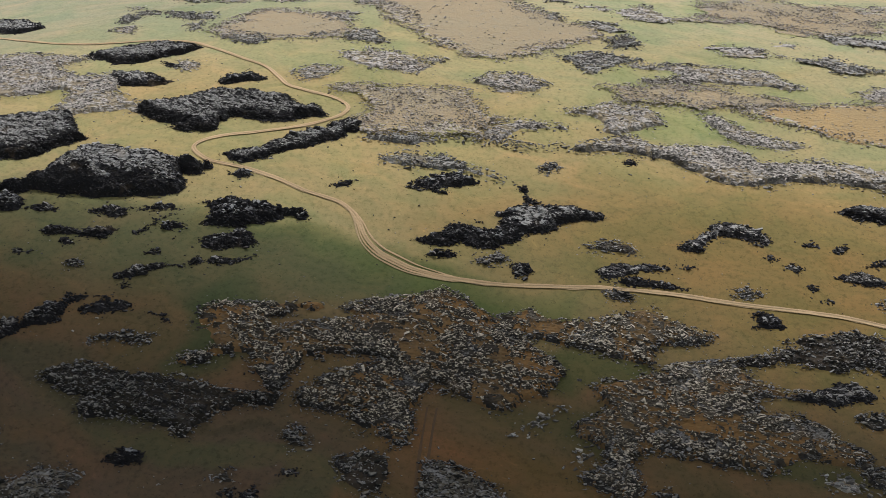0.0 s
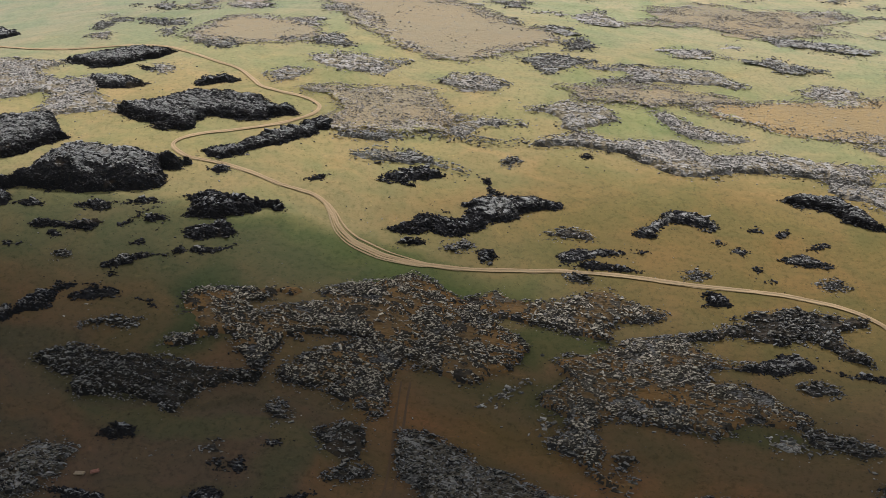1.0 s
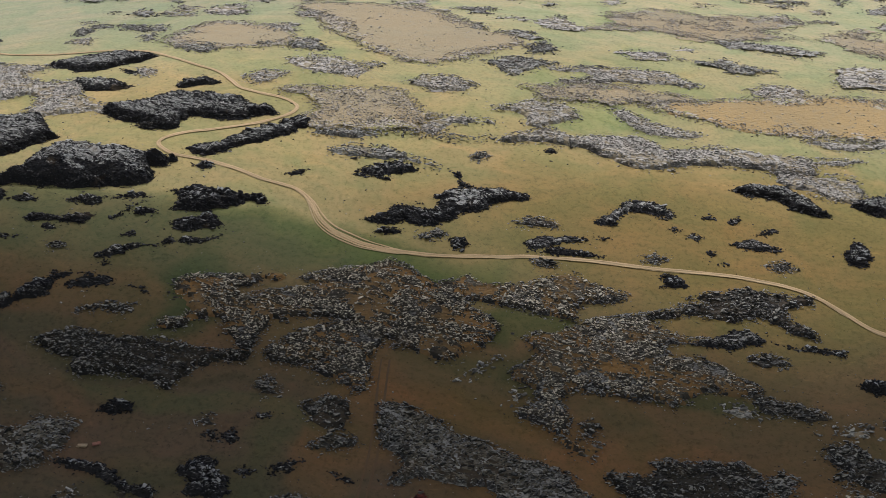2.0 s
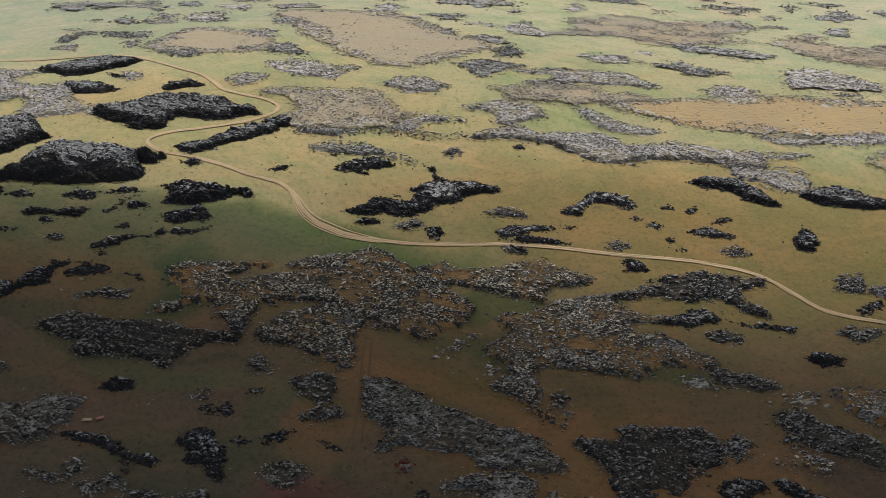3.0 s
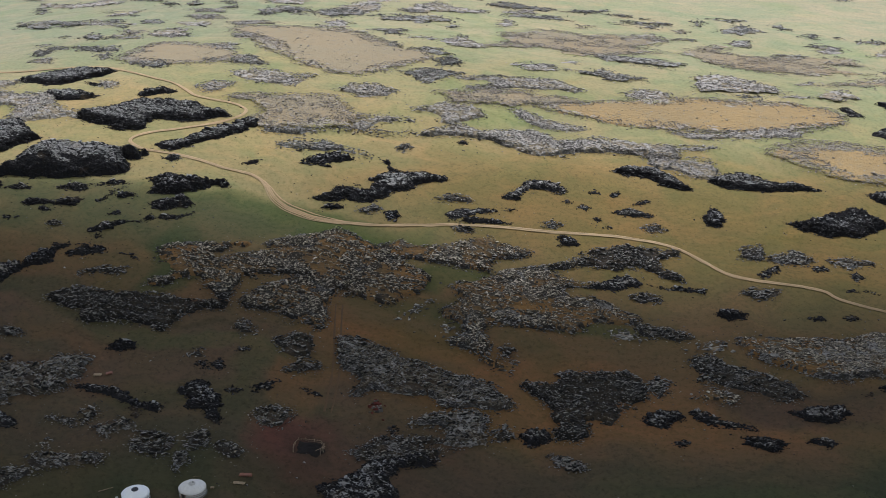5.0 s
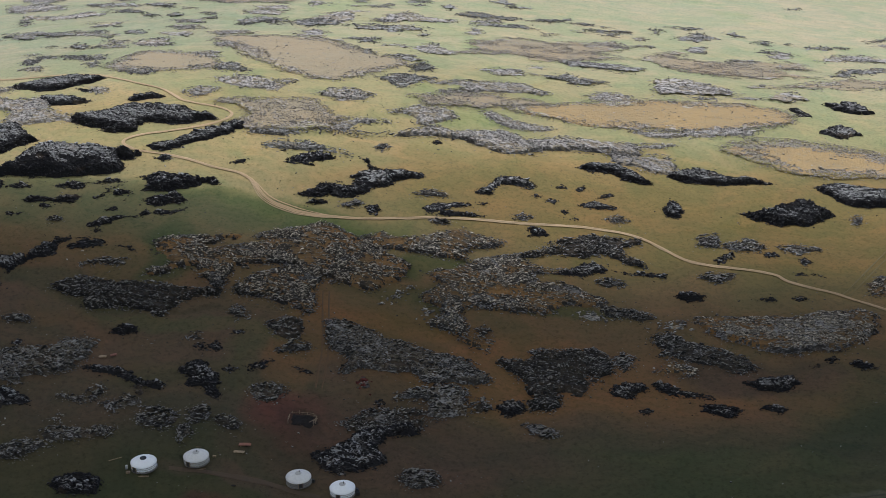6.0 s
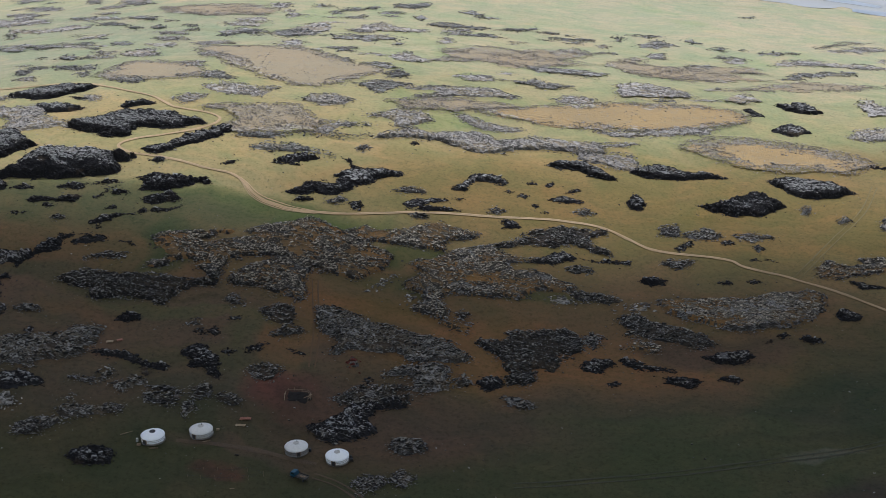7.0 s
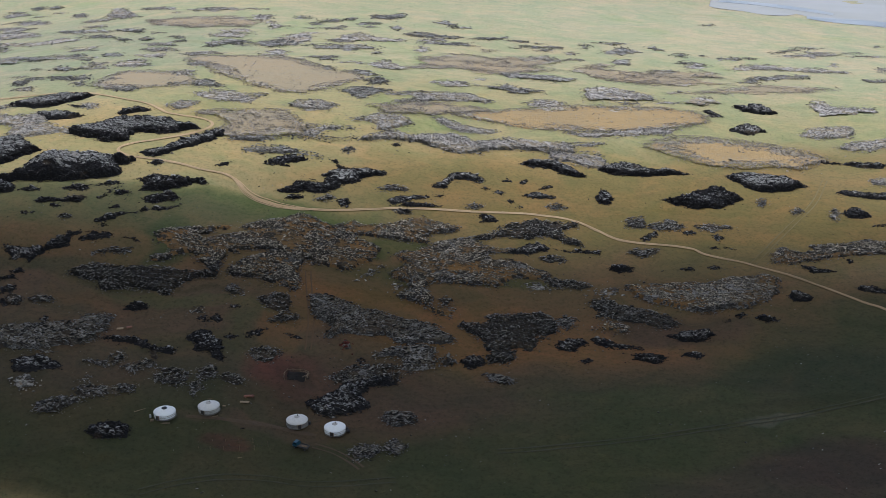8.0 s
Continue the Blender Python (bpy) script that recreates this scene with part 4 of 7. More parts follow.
outcrop("slate", 1.2, [(-92.7, 297.9), (-90.8, 300.1), (-88.2, 301.9), (-84.8, 301.5), (-84.0, 301.0), (-87.4, 299.4), (-90.4, 296.9)])
outcrop("slate", 1.2, [(-83.6, 296.0), (-80.6, 296.8), (-74.5, 297.7), (-74.3, 296.8), (-76.7, 294.6), (-81.1, 294.2)])
outcrop("slate", 1, [(-72.6, 291.6), (-72.2, 294.6), (-70.7, 296.0), (-69.5, 293.9), (-71.0, 290.6)])
outcrop("slate", 0.8, [(-64.5, 298.5), (-62.5, 300.7), (-58.1, 298.7), (-59.4, 296.3), (-62.3, 297.5)])
outcrop("slate", 1.5, [(-103.2, 286.0), (-101.5, 288.3), (-96.8, 289.0), (-92.7, 288.2), (-91.2, 290.7), (-88.3, 290.3), (-89.3, 288.8), (-93.1, 287.4), (-95.8, 286.1), (-101.1, 283.9)])
outcrop("black", 1.6, [(-99.1, 323.6), (-97.4, 326.3), (-95.2, 327.9), (-92.1, 328.0), (-92.4, 325.8), (-94.7, 324.1)])
outcrop("slate", 1.2, [(-58.2, 336.9), (-55.5, 339.0), (-50.8, 340.3), (-49.3, 338.1), (-49.5, 334.1), (-52.8, 332.8), (-56.0, 334.4)])
outcrop("slate", 0.9, [(-54.4, 327.6), (-50.4, 331.4), (-45.3, 330.8), (-45.7, 329.3), (-53.0, 327.4)])
outcrop("dark", 0.5, [(-50.5, 322.2), (-46.3, 322.2), (-43.4, 321.2), (-44.5, 319.8), (-48.8, 321.0)])
outcrop("slate", 2.2, [(-42.7, 341.0), (-38.9, 342.2), (-35.2, 341.7), (-29.8, 339.6), (-25.2, 337.2), (-19.4, 336.0), (-13.6, 334.3), (-7.9, 333.5), (-2.3, 331.9), (2.1, 328.6), (3.6, 326.7), (-0.3, 324.6), (-7.1, 324.1), (-13.9, 324.5), (-18.3, 327.0), (-22.3, 325.8), (-26.5, 326.7), (-30.7, 327.1), (-35.4, 322.3), (-36.3, 323.2), (-34.2, 327.1), (-36.8, 330.0), (-40.4, 330.5), (-40.8, 335.2)])
outcrop("slate", 1.6, [(-21.0, 316.3), (-16.7, 319.2), (-10.9, 321.5), (-5.6, 322.1), (-3.4, 320.4), (-3.8, 317.6), (-1.5, 313.4), (-2.1, 311.8), (-7.2, 310.8), (-12.4, 310.9), (-10.9, 314.7), (-13.7, 316.8)])
outcrop("slate", 1.2, [(-34.1, 303.6), (-30.3, 307.7), (-23.0, 311.2), (-14.0, 312.9), (-13.1, 311.3), (-20.1, 309.4), (-13.4, 308.3), (-13.7, 305.3), (-19.5, 305.1), (-25.7, 303.5), (-30.8, 303.2)])
outcrop("slate", 2, [(6.2, 334.7), (15.5, 336.7), (14.8, 340.0), (18.3, 341.9), (25.3, 342.6), (32.3, 343.4), (35.1, 341.1), (37.1, 338.6), (36.0, 334.1), (33.4, 331.8), (28.0, 331.9), (29.9, 327.4), (27.9, 324.6), (23.9, 326.6), (21.9, 324.3), (22.5, 319.7), (19.3, 316.9), (14.7, 316.6), (14.0, 318.8), (15.9, 322.4), (13.8, 324.9), (13.1, 328.5), (9.5, 331.7)])
outcrop("dark", 1.3, [(5.2, 317.2), (8.6, 319.9), (13.3, 318.6), (12.8, 315.3), (8.3, 313.2), (6.2, 314.7)])
outcrop("slate", 0.6, [(12.9, 310.8), (17.4, 310.2), (21.2, 307.9), (18.7, 306.6), (14.9, 308.4)])
outcrop("near", 2, [(63.3, 361.4), (68.6, 363.1), (78.8, 362.2), (89.0, 362.4), (99.9, 365.9), (110.6, 367.5), (116.0, 365.1), (113.6, 358.7), (107.3, 352.9), (101.3, 348.5), (95.1, 350.0), (87.8, 346.2), (80.0, 348.3), (72.3, 352.3), (65.3, 356.0)])
outcrop("slate", 1.5, [(49.1, 352.1), (54.1, 353.6), (58.1, 350.5), (63.4, 348.0), (68.8, 346.5), (74.0, 345.0), (76.0, 339.7), (70.4, 338.2), (66.9, 342.1), (61.4, 341.5), (56.0, 342.9), (52.2, 346.6)])
outcrop("dark", 1.3, [(35.9, 327.8), (40.1, 330.7), (45.4, 330.4), (46.7, 328.8), (41.8, 324.9), (37.1, 324.5)])
outcrop("near", 0.8, [(49.9, 336.0), (53.1, 341.3), (59.6, 337.7), (58.6, 335.0), (54.0, 335.9)])
outcrop("dark", 1, [(48.1, 331.0), (52.2, 331.5), (55.9, 328.9), (63.5, 326.6), (64.0, 325.3), (58.2, 325.7), (51.7, 326.0), (48.7, 328.6)])
outcrop("dark", 1.5, [(72.3, 333.2), (77.9, 335.7), (85.9, 336.2), (87.4, 333.2), (83.5, 329.9), (77.0, 329.8)])
outcrop("dark", 0.8, [(59.7, 322.4), (65.6, 322.9), (70.5, 321.5), (69.0, 319.9), (61.5, 321.1)])
outcrop("pale", 0.6, [(48.7, 355.6), (54.6, 358.3), (59.1, 360.1), (59.5, 356.1), (54.4, 355.3)])
outcrop("black", 1.8, [(57.6, 372.0), (61.2, 374.2), (67.9, 373.5), (66.1, 370.4), (61.5, 369.2), (58.7, 370.6)])
outcrop("cliff", 1.8, [(29.8, 436.9), (36.7, 441.4), (44.8, 442.4), (50.0, 439.2), (54.9, 433.1), (53.1, 432.1), (46.2, 433.0), (43.7, 436.6), (36.6, 436.0), (32.2, 436.7)])
outcrop("grey", 1.2, [(42.5, 449.5), (46.2, 450.8), (55.3, 450.4), (64.5, 451.8), (64.2, 448.3), (65.7, 444.9), (63.5, 440.3), (58.2, 440.8), (53.0, 442.3), (45.9, 443.7), (43.2, 445.3)])
outcrop("cliff", 2.2, [(62.5, 439.1), (65.3, 441.9), (72.6, 444.2), (81.2, 442.6), (90.0, 442.4), (97.5, 440.1), (94.9, 439.5), (86.0, 438.2), (75.4, 436.8), (68.4, 436.3)])
outcrop("black", 1.6, [(57.7, 417.4), (60.4, 422.1), (63.4, 422.1), (65.6, 417.5), (63.5, 413.0), (59.4, 414.1)])
outcrop("black", 3.5, [(83.6, 419.3), (89.8, 420.4), (98.5, 425.4), (107.0, 429.1), (112.3, 425.5), (116.0, 421.8), (112.0, 418.4), (104.4, 414.2), (96.5, 413.4), (89.2, 415.3)])
outcrop("grey", 0.7, [(47.5, 457.4), (55.9, 459.3), (67.4, 462.7), (61.5, 458.8), (52.1, 457.1)])
outcrop("slate", 2.2, [(-133.1, 308.3), (-125.2, 311.6), (-119.6, 313.1), (-112.6, 314.9), (-108.4, 318.6), (-104.3, 320.2), (-101.1, 319.5), (-101.9, 317.0), (-102.4, 313.5), (-107.1, 311.5), (-103.6, 310.0), (-107.2, 307.0), (-113.6, 304.0), (-115.8, 301.8), (-121.7, 301.6), (-129.9, 300.1)])
outcrop("black", 1.4, [(-123.6, 295.3), (-120.3, 298.2), (-115.5, 299.2), (-111.0, 296.7), (-109.2, 295.4), (-114.4, 293.7), (-118.3, 292.4), (-122.4, 292.0)])
outcrop("slate", 1.2, [(-111.6, 278.4), (-108.5, 281.4), (-103.5, 283.2), (-101.4, 283.0), (-104.1, 280.5), (-107.3, 277.9), (-111.2, 277.1)])
outcrop("slate", 0.5, [(-103.9, 299.0), (-100.4, 299.8), (-95.8, 299.4), (-98.5, 298.2)])
outcrop("slate", 0.5, [(-83.3, 299.2), (-76.8, 299.8), (-75.2, 299.2), (-81.0, 298.9)])
outcrop("pale", 0.4, [(-103.6, 291.8), (-100.5, 293.1), (-98.8, 292.3), (-101.9, 291.0)])
outcrop("slate", 0.6, [(-127.4, 323.6), (-124.9, 325.3), (-120.8, 325.0), (-121.2, 323.8), (-125.7, 323.2)])
outcrop("black", 1, [(-120.8, 316.1), (-119.4, 316.2), (-120.2, 314.2), (-122.2, 314.7)])
outcrop("pale", 0.4, [(-96.9, 303.0), (-94.7, 304.5), (-93.9, 303.9), (-95.6, 302.6)])
outcrop("pale", 0.4, [(-116.6, 287.9), (-115.4, 288.7), (-114.5, 287.5), (-116.2, 286.7)])
outcrop("orange", 1, [(82.2, 460.8), (87.1, 469.7), (100.0, 474.8), (114.7, 475.7), (131.2, 473.3), (142.5, 470.1), (153.0, 464.8), (160.4, 457.2), (145.5, 445.4), (134.4, 447.2), (118.0, 446.0), (106.9, 447.7), (97.2, 451.5), (89.9, 456.7)], fringe=8)
outcrop("grey", 1, [(-145.9, 455.7), (-144.8, 458.4), (-140.4, 456.6), (-143.0, 453.4)])
outcrop("black", 0.9, [(-90.2, 396.9), (-87.2, 397.5), (-84.8, 395.4), (-87.7, 394.4)])
outcrop("dark", 0.6, [(-115.4, 375.6), (-112.9, 377.1), (-111.6, 375.9), (-114.3, 375.1)])
outcrop("dark", 0.7, [(-84.4, 408.5), (-82.2, 410.6), (-79.7, 411.9), (-80.0, 409.8), (-82.8, 408.0)])
outcrop("grey", 1.2, [(-65.3, 465.5), (-60.7, 472.0), (-51.5, 475.2), (-44.5, 471.2), (-48.3, 466.3), (-57.4, 463.2)])
outcrop("dark", 1.5, [(-4.2, 413.6), (0.0, 419.7), (3.3, 425.0), (6.6, 426.6), (12.1, 425.4), (16.0, 423.4), (15.2, 420.8), (9.8, 421.2), (4.4, 419.5), (0.0, 413.8)])
outcrop("slate", 0.5, [(-23.5, 406.8), (-20.1, 409.5), (-14.8, 410.4), (-13.7, 408.8), (-20.0, 406.5)])
outcrop("dark", 1, [(-20.1, 401.0), (-17.7, 403.4), (-9.4, 406.2), (0.1, 408.4), (-1.0, 406.7), (-11.4, 403.5), (-17.5, 398.0), (-19.6, 398.2)])
outcrop("black", 1.2, [(-17.5, 397.9), (-11.4, 400.8), (-5.1, 401.5), (0.7, 401.8), (-5.1, 399.4), (-13.4, 398.2)])
outcrop("cliff", 3, [(113.2, 439.7), (121.6, 441.8), (130.3, 439.9), (138.5, 436.5), (143.8, 432.9), (136.7, 429.8), (125.0, 427.1), (120.3, 430.9), (116.8, 435.3)])
outcrop("black", 1.8, [(151.6, 410.9), (155.2, 413.6), (159.4, 413.1), (160.9, 409.1), (156.2, 406.5), (152.3, 407.4)])
outcrop("dark", 1.2, [(152.9, 427.8), (156.8, 429.8), (165.2, 428.0), (176.3, 428.2), (174.3, 422.3), (163.6, 423.2), (157.8, 425.5)])
outcrop("black", 1.5, [(153.1, 456.5), (162.1, 455.0), (171.6, 455.7), (185.5, 455.1), (179.3, 450.7), (172.2, 450.2), (166.0, 452.5), (156.9, 453.5)])
outcrop("grey", 1, [(171.8, 438.3), (180.8, 441.3), (178.1, 433.4), (171.8, 434.8)])
outcrop("grey", 1.3, [(64, 525), (73, 532), (84, 533), (93, 526), (100, 520), (86, 515), (73, 512), (64, 508)])
outcrop("grey", 1.2, [(109.0, 517.4), (116.3, 528.0), (123.3, 529.7), (127.5, 521.8), (117.7, 515.3)])
outcrop("dark", 2, [(134.0, 518.0), (143.4, 524.6), (150.0, 519.0), (152.6, 511.2), (142.2, 509.0), (136.7, 512.8)])
outcrop("grey", 1.2, [(171, 529), (179, 538), (184, 528), (202, 532), (204, 524), (186, 517), (172, 513)])
outcrop("grey", 1.2, [(155.7, 483.0), (160.7, 492.0), (180.0, 497.5), (180.2, 490.1), (175.7, 483.8), (160.0, 481.0)])
outcrop("grey", 1.2, [(166.7, 470.3), (176.3, 477.8), (195.6, 484.0), (191.8, 473.2), (173.1, 467.9)])
outcrop("dark", 1.5, [(124.0, 484.7), (133.7, 494.4), (138.8, 489.7), (139.6, 485.7), (131.7, 480.7)])
outcrop("dark", 1, [(116.4, 508.7), (120.5, 509.6), (125.1, 501.3), (119.7, 499.5)])
outcrop("slate", 0.8, [(67.0, 398.4), (69.9, 404.0), (74.3, 405.5), (74.0, 399.0)])
outcrop("slate", 0.8, [(76.6, 399.2), (83.6, 403.6), (89.4, 400.8), (86.9, 398.0), (78.5, 397.9)])
outcrop("slate", 0.7, [(94.6, 400.4), (100.2, 402.1), (106.3, 400.7), (99.5, 398.2)])
outcrop("near", 1, [(117.5, 382.0), (122.4, 385.7), (128.7, 382.4), (135.0, 383.3), (134.0, 387.3), (146.5, 388.0), (155.4, 390.4), (162.7, 388.0), (160.3, 380.7), (144.3, 380.9), (131.4, 377.6), (123.0, 376.1), (117.3, 377.1)])
outcrop("dark", 0.7, [(126.5, 374.2), (130.2, 373.3), (137.1, 369.8), (129.1, 369.2)])
outcrop("slate", 0.8, [(-71.9, 300.9), (-68.1, 302.8), (-66.7, 299.3), (-69.8, 298.0)])
outcrop("pale", 0.7, [(-121.9, 288.2), (-117.7, 290.1), (-115.2, 287.0), (-119.0, 283.9)])
outcrop("black", 1.3, [(-96.0, 270.8), (-93.9, 274.4), (-88.9, 275.9), (-85.1, 274.2), (-85.4, 270.7), (-90.2, 268.8), (-93.9, 268.8)])
outcrop("black", 2, [(-31.9, 298.0), (-28.9, 302.2), (-22.3, 304.4), (-15.7, 307.9), (-13.1, 306.1), (-15.5, 303.2), (-22.2, 301.3), (-23.5, 296.5), (-20.0, 293.1), (-23.1, 289.4), (-30.9, 286.8), (-35.8, 287.4), (-39.5, 291.9), (-36.5, 294.8)])
outcrop("slate", 1.2, [(-16.4, 286.2), (-13.4, 290.3), (-9.3, 290.2), (-8.4, 286.9), (-12.3, 284.1)])
outcrop("slate", 0.8, [(-25.0, 272.0), (-22.1, 274.7), (-17.4, 273.9), (-18.8, 270.6), (-23.3, 269.8)])
outcrop("slate", 0.8, [(-15.8, 274.0), (-12.9, 277.9), (-10.4, 275.6), (-12.6, 272.3)])
outcrop("dark", 0.8, [(59.4, 320.4), (63.2, 321.9), (69.8, 319.2), (65.9, 317.2)])
outcrop("dark", 0.8, [(74.7, 322.2), (78.5, 323.9), (82.7, 322.8), (80.4, 319.7)])
outcrop("dark", 1.3, [(116.4, 354.2), (120.1, 357.6), (124.7, 353.6), (122.1, 350.9), (117.6, 351.6)])
outcrop("black", 1, [(102.3, 342.3), (105.6, 344.5), (110.2, 340.8), (106.0, 338.7)])
outcrop("slate", 0.7, [(66.9, 382.2), (70.4, 384.9), (77.5, 384.6), (76.0, 381.7), (69.8, 380.6)])
outcrop("pale", 0.4, [(-17.6, 350.5), (-14.9, 353.4), (-12.9, 350.7), (-15.6, 348.4)])
outcrop("dark", 0.5, [(18.7, 414.3), (20.5, 416.2), (23.8, 415.7), (22.2, 413.4)])
outcrop("dark", 0.4, [(23.9, 409.3), (25.3, 411.0), (26.5, 409.8), (24.9, 408.3)])
outcrop("dark", 0.5, [(23.0, 423.1), (24.6, 425.0), (26.3, 423.8), (24.5, 422.2)])
outcrop("dark", 0.5, [(28.7, 423.4), (31.9, 426.1), (32.9, 424.7), (30.4, 422.5)])
outcrop("slate", 0.4, [(9.1, 402.6), (11.7, 404.9), (14.4, 404.4), (11.6, 402.4)])
outcrop("dark", 0.4, [(14.5, 415.8), (15.8, 417.6), (17.5, 416.4), (16.0, 414.9)])
outcrop("dark", 0.4, [(27.0, 406.1), (28.8, 407.9), (30.8, 406.8), (28.8, 405.3)])
outcrop("dark", 0.5, [(30.2, 415.0), (35.8, 418.0), (40.1, 416.7), (43.2, 415.7), (37.7, 413.6), (33.4, 413.6)])
outcrop("dark", 0.5, [(36.4, 420.1), (40.6, 423.6), (41.8, 423.0), (39.2, 420.2)])
outcrop("slate", 0.4, [(39.5, 408.6), (42.8, 410.7), (45.9, 408.9), (42.6, 407.6)])
outcrop("slate", 0.4, [(-17.4, 394.1), (-15.4, 395.7), (-12.9, 394.8), (-15.7, 393.1)])
outcrop("slate", 0.4, [(-39.0, 430.9), (-36.6, 433.8), (-35.2, 432.8), (-37.5, 430.9)])
outcrop("dark", 0.4, [(-21.4, 441.2), (-18.2, 443.6), (-15.8, 440.4), (-19.1, 439.1)])
outcrop("dark", 0.5, [(71.3, 391.6), (74.9, 395.2), (78.8, 395.8), (77.3, 392.8), (73.5, 389.6)])
outcrop("dark", 0.4, [(87.8, 397.2), (92.1, 398.1), (93.2, 395.9), (89.5, 395.0)])
outcrop("dark", 0.4, [(99.0, 393.8), (101.3, 396.9), (102.8, 393.8), (100.3, 390.0)])
outcrop("dark", 0.4, [(96.1, 386.2), (98.4, 387.7), (100.4, 386.2), (97.7, 385.1)])
outcrop("dark", 0.4, [(83.6, 372.9), (87.2, 374.4), (88.4, 372.3), (85.3, 371.5)])
outcrop("dark", 0.4, [(92.7, 373.7), (95.9, 374.8), (97.6, 373.7), (94.9, 372.7)])
outcrop("slate", 0.4, [(-69.5, 339.3), (-68.0, 341.3), (-65.3, 339.3), (-66.8, 337.1)])
outcrop("dark", 0.5, [(-68.7, 330.3), (-66.6, 332.6), (-64.0, 334.0), (-65.0, 331.0)])
outcrop("dark", 0.6, [(-76.1, 324.2), (-73.9, 326.2), (-72.2, 323.3), (-74.1, 322.4)])
outcrop("dark", 0.6, [(-72.8, 324.8), (-70.5, 327.1), (-68.7, 324.5), (-70.6, 322.6)])
outcrop("slate", 0.4, [(-78.3, 326.5), (-76.6, 328.7), (-75.3, 327.1)])
outcrop("dark", 0.6, [(-61.5, 319.6), (-57.6, 323.0), (-54.2, 323.6), (-56.4, 320.0), (-59.6, 318.3)])
outcrop("slate", 0.5, [(-58.5, 311.0), (-54.0, 315.2), (-49.4, 312.7), (-51.4, 308.4), (-55.6, 308.2)])
outcrop("dark", 0.5, [(-120.1, 360.0), (-115.7, 361.3), (-116.2, 359.4)])
outcrop("dark", 0.6, [(-138.0, 336.6), (-134.2, 338.9), (-132.7, 336.7), (-136.6, 335.0)])
outcrop("dark", 0.6, [(-139.5, 332.9), (-135.6, 334.6), (-134.2, 333.0), (-139.1, 331.8)])
outcrop("dark", 0.7, [(-137.8, 327.9), (-135.0, 330.0), (-132.3, 328.1), (-133.8, 326.2), (-137.1, 325.7)])
outcrop("dark", 0.7, [(-135.9, 322.0), (-133.5, 325.2), (-130.0, 324.0), (-130.4, 320.7), (-135.1, 319.4)])
outcrop("slate", 0.5, [(-96.9, 302.2), (-95.4, 304.2), (-94.3, 302.6), (-95.3, 300.9)])
outcrop("slate", 0.5, [(51.5, 343.7), (52.9, 345.7), (53.8, 343.8)])
outcrop("slate", 0.5, [(37.2, 339.7), (40.3, 343.0), (43.5, 341.7), (40.7, 336.9)])
outcrop("slate", 0.6, [(-0.5, 315.9), (2.2, 318.4), (3.9, 316.3), (1.3, 313.8)])
outcrop("dark", 0.5, [(42.5, 318.9), (45.4, 321.0), (46.9, 319.0), (44.2, 317.4)])
outcrop("dark", 0.5, [(91.9, 341.1), (94.1, 342.7), (95.5, 341.0), (93.4, 339.7)])
outcrop("dark", 0.5, [(96.3, 344.3), (99.5, 346.2), (100.8, 344.1), (98.1, 342.5)])
outcrop("scoria", 0.9, [(-31.6, 319.5), (-30.1, 321.9), (-28.2, 320.9), (-28.7, 318.3), (-30.4, 317.8)])
outcrop("dark", 0.4, [(-26.3, 312.6), (-24.7, 314.9), (-23.2, 313.0), (-24.5, 311.5)])
outcrop("slate", 0.4, [(-0.6, 347.5), (1.2, 349.2), (2.7, 347.1), (0.9, 345.3)])
outcrop("dark", 0.5, [(-116.5, 364.4), (-115.5, 365.9), (-113.8, 364.9), (-114.9, 363.4)])
outcrop("slate", 0.4, [(121.1, 419.4), (123.8, 421.7), (124.8, 418.7), (122.3, 417.3)])
outcrop("slate", 0.4, [(132.5, 412.8), (135.5, 414.5), (136.7, 412.4), (133.7, 411.1)])
outcrop("slate", 0.5, [(146.7, 410.1), (149.5, 413.6), (150.0, 411.0), (147.2, 405.8)])
outcrop("dark", 0.6, [(159.9, 401.1), (165.2, 402.7), (164.5, 400.5)])
outcrop("dark", 0.5, [(141.9, 379.4), (145.2, 377.2), (143.8, 375.7)])
outcrop("dark", 0.5, [(139.5, 358.4), (145.6, 359.8), (149.9, 356.7), (149.0, 353.8), (142.5, 355.9)])
outcrop("dark", 0.3, [(98.8, 386.3), (103.6, 387.8), (105.2, 386.0)])
outcrop("cliff", 1.6, [(-260.6, 521.7), (-247.3, 519.8), (-235.3, 515.9), (-221.6, 502.8), (-225.9, 498.8), (-250.2, 507.5)])
outcrop("black", 2.5, [(-176.7, 386.2), (-159.6, 388.5), (-153.8, 379.4), (-161.1, 377.0), (-168.5, 374.7)])
outcrop("dark", 1, [(-143.5, 350.1), (-134.5, 348.2), (-130.9, 350.9), (-132.1, 344.4), (-138.5, 342.3)])
outcrop("grey", 1, [(51.1, 468.9), (70.8, 473.5), (86.3, 480.0), (101.4, 482.7), (98.0, 477.2), (80.2, 471.8), (60.4, 467.0)])
outcrop("grey", 1, [(-50.2, 438.1), (-54.9, 440.3), (-53.6, 444.7), (-47.9, 449.4), (-37.8, 451.2), (-36.4, 450.0), (-46.6, 446.6), (-49.5, 441.8)])
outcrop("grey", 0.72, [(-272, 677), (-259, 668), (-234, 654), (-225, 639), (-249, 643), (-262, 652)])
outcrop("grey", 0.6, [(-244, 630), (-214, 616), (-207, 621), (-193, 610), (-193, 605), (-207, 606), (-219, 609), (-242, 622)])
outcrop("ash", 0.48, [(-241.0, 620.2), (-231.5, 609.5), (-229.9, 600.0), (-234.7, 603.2)])
